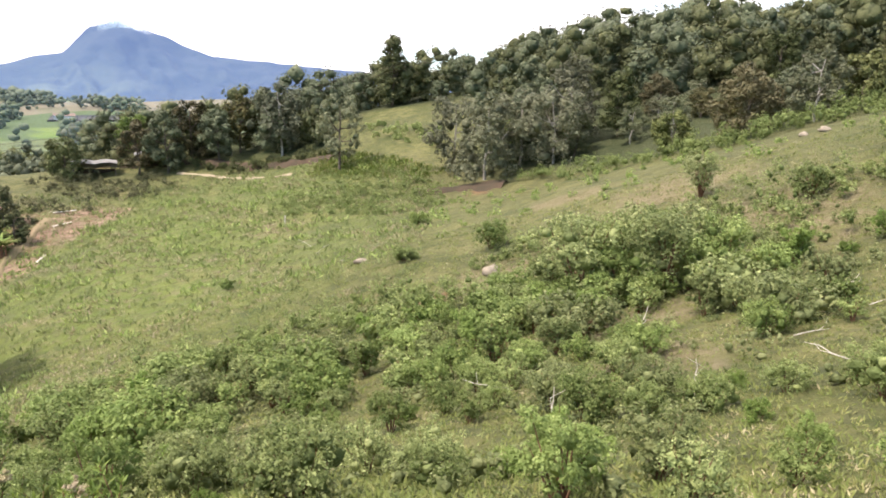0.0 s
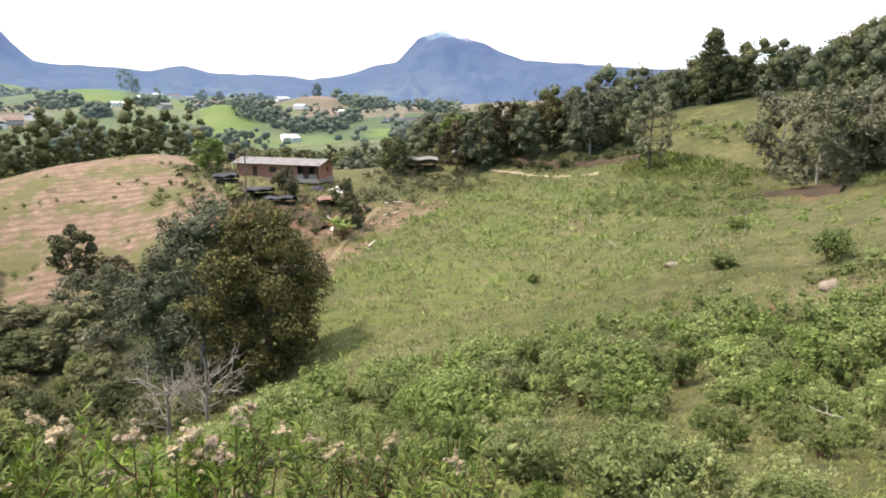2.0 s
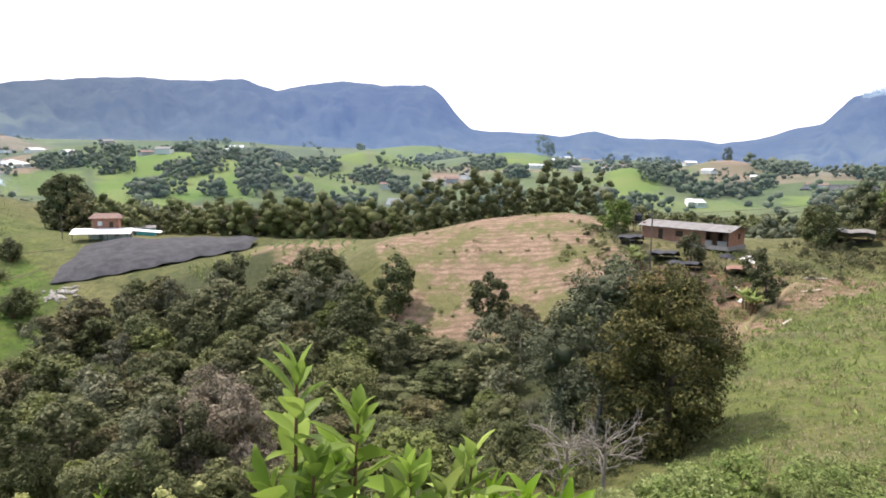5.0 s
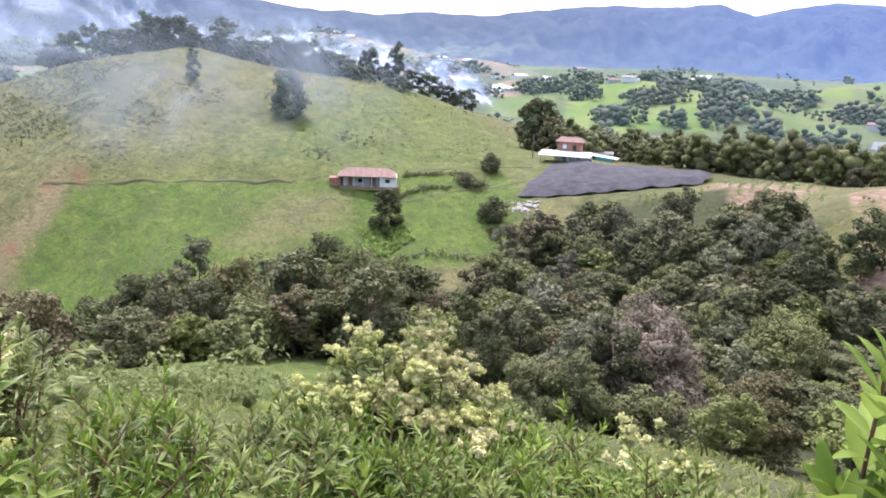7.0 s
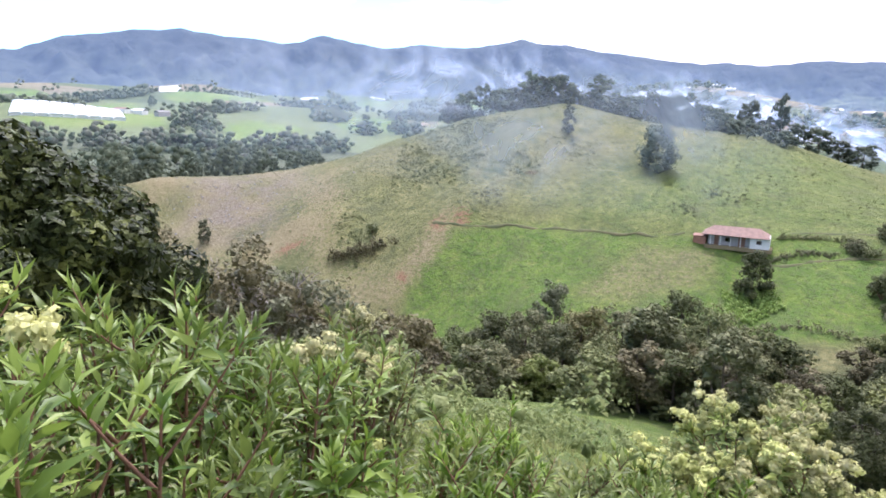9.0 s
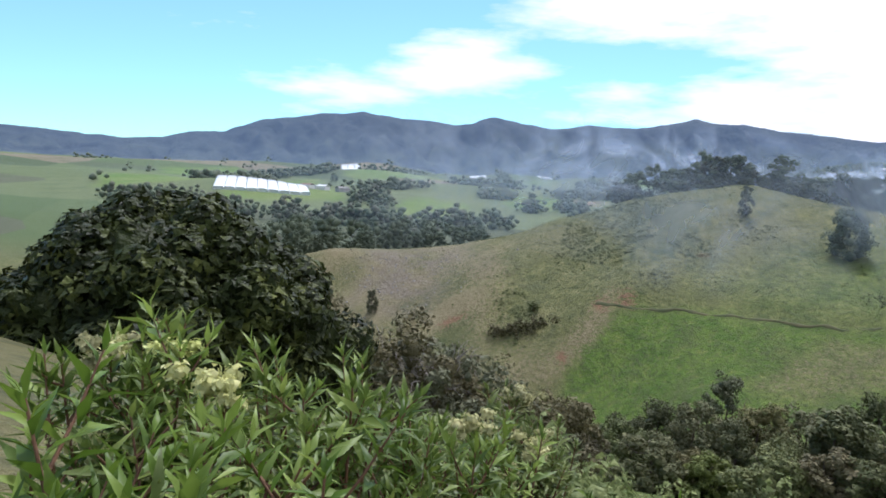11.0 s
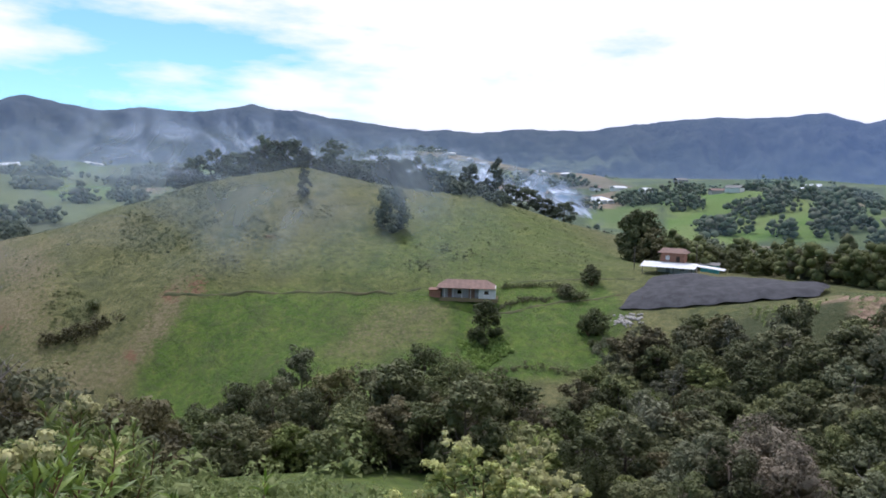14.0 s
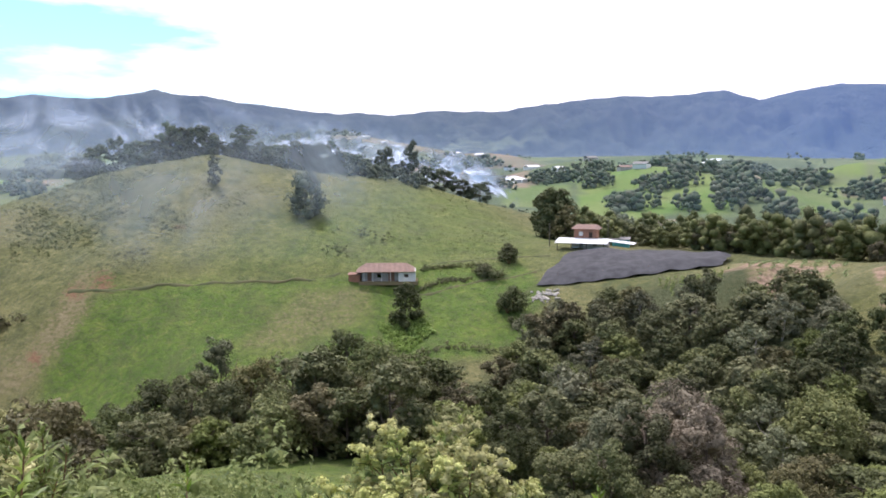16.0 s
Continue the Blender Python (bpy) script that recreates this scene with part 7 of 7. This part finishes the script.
hr = np.random.RandomState(77)
for az, d in ((33.9, 830), (35.6, 700), (36.6, 860), (38.0, 760), (40.6, 800), (41.6, 720), (42.2, 900), (43.3, 820), (44.6, 880), (45.4, 760), (46.8, 900), (48.6, 980), (29.5, 820), (31.2, 900), (27.0, 520),
              (30.6, 600), (58.6, 470), (75.2, 560), (76.4, 600), (73.8, 620), (83.5, 700), (85.2, 780), (87.5, 840), (89.5, 900), (92, 980), (69.6, 760), (64.4, 700), (95, 1200), (98, 1150), (101, 1250), (94, 1180), (96.5, 1230), (99.5, 1220), (102.5, 1200), (104, 1260), (97.5, 1280),
              (72.8, 900), (127.6, 820), (133.5, 760), (135.5, 720), (120.6, 1050), (53.6, 520), (52.2, 545), (54.8, 500), (34.2, 640), (138.5, 640), (140.0, 655), (141.2, 648), (36.9, 690), (44.0, 640), (47.0, 700), (79, 700), (81.4, 640)):
    x, y = at(az, d)
    simple_house(x, y, az + 180 + hr.uniform(-50, 50), (hr.uniform(9, 16), hr.uniform(6, 8), hr.uniform(2.6, 3.4)), (TILE, CEMENT, SHEET_WHITE)[hr.randint(3)], (WHITEWASH, WHITEWASH, GREY_WALL)[hr.randint(3)],
                 "small far farmhouse among fields")


def greenhouse(az, d, length, width, turn, label, bays=4, sheet=None):
    """Long plastic tunnels side by side."""
    t = thing("greenhouse", label, "greenhouse", "greenhouses of the valley")
    x, y = at(az, d)
    t.matrix_basis = pose(x, y, gz(x, y) - 0.5, 0, 0, turn) @ Matrix.Diagonal((1, 1, 0.45 if sheet else 1.0, 1))
    for b in range(bays):
        a = np.linspace(0, math.pi, 9)
        w = width / bays
        ring = np.stack([np.full(9, 0.0), np.cos(a) * w / 2 + (b - (bays - 1) / 2) * w, 2.6 + np.sin(a) * 0.6], 1)
        ring[0, 2] = ring[-1, 2] = 0.0
        v = np.concatenate([ring + [-length / 2, 0, 0], ring + [length / 2, 0, 0]])
        v = np.concatenate([v, [(-length / 2, (b - (bays - 1) / 2) * w, 0.0), (length / 2, (b - (bays - 1) / 2) * w, 0.0)]])
        f = np.array([(i, i + 1, i + 10, i + 9) for i in range(8)])
        a0 = radians(turn)
        gx, gy = x + v[:, 0] * math.cos(a0) - v[:, 1] * math.sin(a0), y + v[:, 0] * math.sin(a0) + v[:, 1] * math.cos(a0)
        v[:, 2] += (ground_z(gx, gy) - gz(x, y)) / (0.45 if sheet else 1.0)
        tri = np.concatenate([f[:, [0, 1, 2]], f[:, [0, 2, 3]], [(18, i, i + 1) for i in range(8)], [(19, i + 10, i + 9) for i in range(8)]])
        piece("tunnel", v, tri, sheet or PLASTIC, t)


for g in ((144.6, 620, 60, 75, 55, "large white plastic greenhouse in the valley", 9), (140.6, 690, 60, 14, 55, "long low white plastic greenhouse", 2), (137.9, 1150, 50, 30, 50, "white plastic greenhouse among green fields", 3),
          (132.0, 1250, 60, 30, 40, "white plastic greenhouse among green fields", 3), (127.9, 1100, 50, 26, 40, "white plastic greenhouse among green fields", 3), (122.6, 1150, 50, 24, 40, "white plastic greenhouse among green fields", 3),
          (56.5, 395, 30, 24, 56, "dull plastic greenhouse beside the trees", 5, DULL_PLASTIC), (64.9, 376, 22, 5, 150, "low pale plastic tunnel in the fields", 1, DULL_PLASTIC), (70.2, 1000, 60, 24, -20, "white greenhouse on the ridge", 3),
          (25.6, 535, 46, 44, 115, "dark netted crop field in the valley", 8, NET), (35.0, 420, 22, 10, -50, "white plastic shelter in the fields", 2), (88.5, 640, 40, 18, 0, "white roofs of a far farm", 3), (84.8, 600, 40, 12, 10, "long white plastic greenhouse near the smoke", 2), (86.6, 570, 34, 12, 10, "long white plastic greenhouse near the smoke", 2)):
    greenhouse(*g)

# ================= ways, banks and small things =================
strip("track", [(-20, 98.5), (-27, 103), (-33, 106.5), (-40, 109)], 1.3, TRACK, label="pale bare track along the tree row", category="track", kind="structure")
strip("bank", [(-15, 101), (-24, 106), (-34, 111.5), (-46, 114.5), (-56, 117)], 2.6, RED_BANK, 0.5, label="dark earth bank below the tree row", category="bank", kind="structure")
strip("bank", [(-64, 81), (-59, 80.5), (-54, 79.5), (-50, 77)], 2.2, RED_BANK, 0.55, label="eroded earth bank below the shelters", category="bank", kind="structure")
strip("bank", [(-47, 86), (-46, 80), (-45.5, 73), (-43.5, 66)], 1.6, WORN, 0.35, label="bare crumbling bank beside the pasture", category="bank", kind="structure")
strip("bank", [(-3, 81), (2, 80), (7, 78)], 3.4, RED_BANK, 0.35, label="reddish earth bank at the foot of the wood", category="bank", kind="structure")
strip("hill_path", [at(a, d, (-2.2, 0.2)) for a, d in ((118.2, 176), (115.3, 173), (112, 172), (108, 170), (104, 168), (100.5, 168), (98.5, 170))], 1.3, FOOTPATH, 0.2, label="grassy path across the opposite hill", category="path", kind="structure")
strip("hill_path", [at(a, d, (-2.2, 0.2)) for a, d in ((91.5, 178), (88, 181), (84.5, 184), (82, 186))], 1.6, FOOTPATH, 0.1, label="grassy path above the farmhouse", category="path", kind="structure")
strip("hill_path", [at(a, d, (-2.2, 0.2)) for a, d in ((94.5, 162), (91.5, 160), (89.5, 164), (86.5, 168), (83, 172))], 1.4, FOOTPATH, 0.1, label="worn path below the farmhouse", category="path", kind="structure")


def fallen_branch(x, y, length, turn, rise, seed):
    r = np.random.RandomState(seed)
    t = thing("fallen_branch", "bleached dead branch lying on the slope", "branch", "dead branches")
    t.matrix_basis = pose(x, y, gz(x, y) + 0.12, 0, -rise, turn)
    s = np.linspace(0, length, 5)
    line = np.stack([s, r.normal(size=5) * 0.02, r.normal(size=5) * 0.02], 1)
    v, f = joined([tube(line, np.linspace(0.016, 0.006, 5), 6), tube([line[2], line[2] + [0.2, r.uniform(-0.2, 0.2), r.uniform(-0.02, 0.1)], line[2] + [0.35, r.uniform(-0.3, 0.3), r.uniform(0, 0.2)]], [0.010, 0.007, 0.003], 5)])
    piece("branch", v, f, PALE_WOOD, t, smooth=True)


for i, (x, y, length, turn, rise) in enumerate(((5.0, 17.5, 1.4, 60, 35), (4.8, 12.5, 0.7, 80, 70), (8.0, 15.5, 1.3, 10, 8), (9.2, 14.2, 1.8, -30, 4), (10.4, 16.8, 1.2, 20, 12), (7.6, 12.2, 1.0, 140, 10), (9.0, 10.6, 1.1, 100, 16),
                                                  (2.0, 11.4, 0.8, 85, 65), (1.8, 15.8, 1.2, 165, 6), (11.5, 20, 1.4, 40, 10), (9.8, 22, 1.0, 150, 14), (-6.5, 47, 2.2, 20, 4), (-9, 52, 2.0, 70, 10), (-10, 56, 2.2, 130, 6))):
    fallen_branch(x, y, length, turn, rise, 700 + i)


def rock(x, y, size, label, seed, material=None):
    r = np.random.RandomState(seed)
    v = BALL_V * (1 + 0.18 * r.normal(size=(len(BALL_V), 1))) * size
    ob = piece("rock", v, BALL_F, material or ROCK)
    ob.matrix_basis = pose(x, y, gz(x, y) + size[2] * 0.2, 0, 0, seed * 50)
    tagged(ob, label, "rock")


rock(2.6, 34.7, (0.5, 0.42, 0.36), "pale rounded boulder in the pasture", 1)
rock(23.5, 47.5, (0.4, 0.3, 0.2), "pale stones on the upper bank", 2)
rock(24.6, 47.0, (0.45, 0.35, 0.22), "pale stones on the upper bank", 3)
rock(-4.8, 44, (0.5, 0.3, 0.2), "grey stone lying in the pasture", 4)
rock(5.6, 18.8, (0.35, 0.3, 0.25), "grey stone beside dry grass", 5)

post = thing("fence_post", "short whitish post in the pasture", "post")
post.matrix_basis = pose(-15.6, 72.2, gz(-15.6, 72.2) - 0.2)
part("post", rod((0, 0, 0), (0.02, 0, 1.3), 0.07, 8, 0.9), PALE_WOOD, post)


def snag(x, y, height, seed):
    """A bare dead tree with forked pale branches."""
    r = np.random.RandomState(seed)
    t = thing("dead_tree", "bare whitened dead tree at the edge of the wood", "dead tree")
    t.matrix_basis = pose(x, y, gz(x, y) - 0.2)
    out_ = [tube([[0, 0, 0], [0.1, 0, height * 0.5], [0.0, 0.1, height]], [0.12, 0.08, 0.02], 7)]

    def fork(p, d, length, rad, depth):
        q = p + d * length
        m_ = (p + q) / 2 + r.normal(size=3) * length * 0.08
        out_.append(tube([p, m_, q], [rad, rad * 0.8, rad * 0.5], 5))
        if depth:
            for _ in range(3):
                fork(p + (q - p) * r.uniform(0.4, 1.0), unit(d + r.normal(size=3) * 0.7 + [0, 0, 0.25]), length * 0.6, rad * 0.55, depth - 1)

    for i in range(13):
        a = i * 2.4
        fork(np.array([0, 0, height * r.uniform(0.25, 0.85)]), unit(np.array([math.cos(a), math.sin(a), r.uniform(0.1, 0.9)])), height * 0.42, 0.045, 2)
    v, f = joined(out_)
    piece("trunk", v, f, DEAD_BARK, t, smooth=True)


snag(*at(41.6, 34, (-1.5, 0.4)), 3.9, 5)
snag(*at(131, 27, (-2.2, 0.2)), 3.6, 8)
snag(*at(134, 30, (-2.2, 0.2)), 3.8, 9)
snag(*at(44.6, 35, (-1.5, 0.4)), 3.7, 6)


def veil_material(name, color, puff_scale, low, high):
    """Thin drifting smoke or haze: lit like a cloud, clear where the mesh says it is thin."""
    m = Nodes(name, 1.0)
    puff = m.noise(puff_scale, 6, 0.6, distort=1.6)
    k = m.math("MULTIPLY", m.step(puff, low, high), m.attribute("thin"))
    m.bsdf.inputs["Base Color"].default_value = (*color, 1)
    clear, both = m.n.new("ShaderNodeBsdfTransparent"), m.n.new("ShaderNodeMixShader")
    m.l.new(k, both.inputs["Fac"])
    m.l.new(clear.outputs["BSDF"], both.inputs[1])
    m.l.new(m.bsdf.outputs["BSDF"], both.inputs[2])
    m.l.new(both.outputs["Shader"], m.n["Material Output"].inputs["Surface"])
    return m.mat


def veil(name, label, category, material, sheets, eye=(-2.2, 0.2, -0.4)):
    """Sheets of smoke or haze, each given as grids of heading, distance, height in degrees and thickness."""
    vs, fs, thin, n0 = [], [], [], 0
    for az, d, el, k in sheets:
        n, w = az.shape
        x, y = eye[0] - np.sin(np.radians(az)) * d, eye[1] + np.cos(np.radians(az)) * d
        vs.append(np.stack([x, y, eye[2] + d * np.tan(np.radians(el))], -1).reshape(-1, 3))
        i, j = np.meshgrid(np.arange(n - 1), np.arange(w - 1), indexing="ij")
        fs.append(np.stack([i * w + j, (i + 1) * w + j, (i + 1) * w + j + 1, i * w + j + 1], -1).reshape(-1, 4) + n0)
        n0 += n * w
        thin.append(k.ravel())
    me = mesh_of(name, np.concatenate(vs), np.concatenate(fs), material, True)
    me.attributes.new("thin", "FLOAT", "POINT").data.foreach_set("value", np.concatenate(thin).astype(np.float32))
    tagged(new(name, me), label, category, kind="stuff")


def smoke():
    """The smoke of a field fire: it rises from the far side of the hill and drifts along its crest."""
    sheets = []
    for q in (0, 2, 4):
        s, h = np.meshgrid(np.linspace(0, 1, 36), np.linspace(-1, 1, 12), indexing="ij")
        d = 316 + 8 * q - 75 * s + 10 * np.sin(s * 9 + q) * s + 6 * np.cos(h * 3 + q * 2)
        el = -2.4 + 9.0 * s ** 0.8 - 5.5 * s * s + 0.5 * np.sqrt(s) + h * (1.7 + 2.6 * s) * (0.75 + 0.1 * q)
        k = np.clip(1 - h ** 2, 0, 1) ** 1.3 * np.clip(s * 12, 0, 1) * np.clip((1 - s) * 2.0, 0, 1) * (1.2 - 0.85 * s ** 0.5 + 0.55 * np.exp(-(s / 0.22) ** 2)) * 1.15
        sheets.append((84.4 + 56 * s ** 1.25 + 0.5 * q, d, el, k))
    veil("smoke", "thin bluish white smoke drifting from a field fire", "smoke", veil_material("smoke", (0.74, 0.83, 0.98), 0.045, 0.44, 0.66), sheets)
    # the thin rest of it sinks down over the hillside
    sheets = []
    for q in (1,):
        s, h = np.meshgrid(np.linspace(0, 1, 40), np.linspace(-1, 1, 14), indexing="ij")
        k = 0.50 * np.clip(1 - h ** 2, 0, 1) * np.clip(s * 5, 0, 1) * np.clip((1 - s) * 3, 0, 1)
        sheets.append((91 + 46 * s, 150 - 12 * q + 8 * np.sin(s * 7 + q), -2.4 + 0.6 * q + h * 6.0, k))
    veil("smoke", "faint smoke lying over the opposite hillside", "smoke", veil_material("faint_smoke", (0.80, 0.87, 0.97), 0.028, 0.36, 0.68), sheets)
    # two upright see-through sheets, added in place of haze over the wide valley
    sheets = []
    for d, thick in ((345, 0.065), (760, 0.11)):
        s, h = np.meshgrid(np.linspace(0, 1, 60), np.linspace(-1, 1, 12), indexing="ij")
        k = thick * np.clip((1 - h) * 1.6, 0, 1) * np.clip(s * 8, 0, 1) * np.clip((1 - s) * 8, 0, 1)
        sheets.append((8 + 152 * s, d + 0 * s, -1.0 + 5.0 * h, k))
    veil("haze", "pale blue haze sheets added over the wide valley", "haze", veil_material("haze", (0.66, 0.80, 0.98), 0.004, 0.1, 0.5), sheets)


smoke()


def cloud_cap():
    """A thin cloud that clings to the far peak."""
    sheets = []
    for q in range(3):
        s, h = np.meshgrid(np.linspace(-1, 1, 22), np.linspace(-1, 1, 9), indexing="ij")
        sheets.append((22.9 + 1.9 * s + 0.2 * q, 4300 - 90 * q + 80 * np.cos(s * 2), 4.66 + 0.34 * h - 0.45 * s * s + 0.06 * q, np.clip(1 - s ** 2, 0, 1) * np.clip(1 - h ** 2, 0, 1)))
    veil("cloud", "small white cloud clinging to the far peak", "cloud", veil_material("cloud", (0.90, 0.93, 0.97), 0.006, 0.42, 0.62), sheets, (-2.2, 0.0, 0.0))


cloud_cap()


# pale rubble heaped beside the shade net
rr = np.random.RandomState(19)
heap = []
for _ in range(90):
    x, y = -158.5 + rr.normal() * 1.3, 21.0 + rr.normal() * 1.5
    v, f = lobe_cores([(0, 0, 0, rr.uniform(0.18, 0.5))], rr, 0.6, 1.0, 0.2)
    heap.append((v + [x, y, gz(x, y) + 0.1], f))
v, f = joined(heap)
tagged(piece("rubble", v, f, PALE_STONE), "heap of pale rubble beside the shade net", "rubble", kind="stuff")
# stones strewn over the dry face of the hill
heap = []
for _ in range(160):
    x, y = -162 + rr.normal() * 11, -152 + rr.normal() * 11
    v, f = lobe_cores([(0, 0, 0, rr.uniform(0.12, 0.4))], rr, 0.6, 1.0, 0.25)
    heap.append((v + [x, y, gz(x, y) + 0.05], f))
v, f = joined(heap)
tagged(piece("stones", v, f, CEMENT), "grey stones strewn over the dry hill face", "stones", kind="stuff")


# clutter of the yard: boards, crumpled sheets and drums
def board(x, y, length, turn, label, material):
    t = thing("board", label, "board", "loose boards of the yard")
    t.matrix_basis = pose(x, y, gz(x, y) + 0.12, 2, -6, turn)
    part("plank", box((length, 0.25, 0.05), (0, 0, 0), 0.01), material, t)


def crumpled_sheet(x, y, size, label, material):
    """A plastic sheet thrown in folds over a heap."""
    r = np.random.RandomState(int(abs(x * 11 + y * 3)))
    n = 11
    u, v = np.meshgrid(np.linspace(-1, 1, n), np.linspace(-1, 1, n), indexing="ij")
    z = 0.5 * size * np.exp(-(u ** 2 + v ** 2) * 1.6) + r.normal(size=u.shape) * 0.07 * size
    top = np.stack([x + u * size * (1 + 0.1 * np.sin(v * 5)), y + v * size * 0.7, z], -1).reshape(-1, 3)
    top[:, 2] += ground_z(top[:, 0], top[:, 1]) + 0.05
    i, j = np.meshgrid(np.arange(n - 1), np.arange(n - 1), indexing="ij")
    f = np.stack([i * n + j, (i + 1) * n + j, (i + 1) * n + j + 1, i * n + j + 1], -1).reshape(-1, 4)
    tagged(piece("plastic_sheet", np.concatenate([top, top - [0, 0, 0.04]]), np.concatenate([f, f[:, ::-1] + n * n]), material), label, "sheet")


board(-47.2, 89.8, 3.2, 12, "pale board lying on the bank", WHITEWASH)
board(-44.6, 84.5, 2.4, 60, "grey board lying on the bank", PALE_WOOD)
board(-51.5, 80.2, 2.6, 140, "grey board lying below the coop", PALE_WOOD)
board(-41.6, 74.0, 2.8, 100, "bleached board at the foot of the bank", PALE_WOOD)
crumpled_sheet(-57.6, 92.6, 1.1, "crumpled white plastic sheet in the yard", WHITEWASH)
crumpled_sheet(-60.0, 91.0, 1.2, "dark plastic sheet thrown over a heap", TARP)
crumpled_sheet(-58.8, 96.6, 0.8, "faded orange sheet beside the house", RUST)
crumpled_sheet(-49.2, 77.8, 0.5, "torn white sheet on the bank", WHITEWASH)
crumpled_sheet(-75.2, 88.6, 1.4, "dark plastic sheet over a heap by the house", TARP)
banana(-68.8, 81.4, 5)
banana(-66.6, 80.2, 6)
banana(-46.0, 75.4, 7)
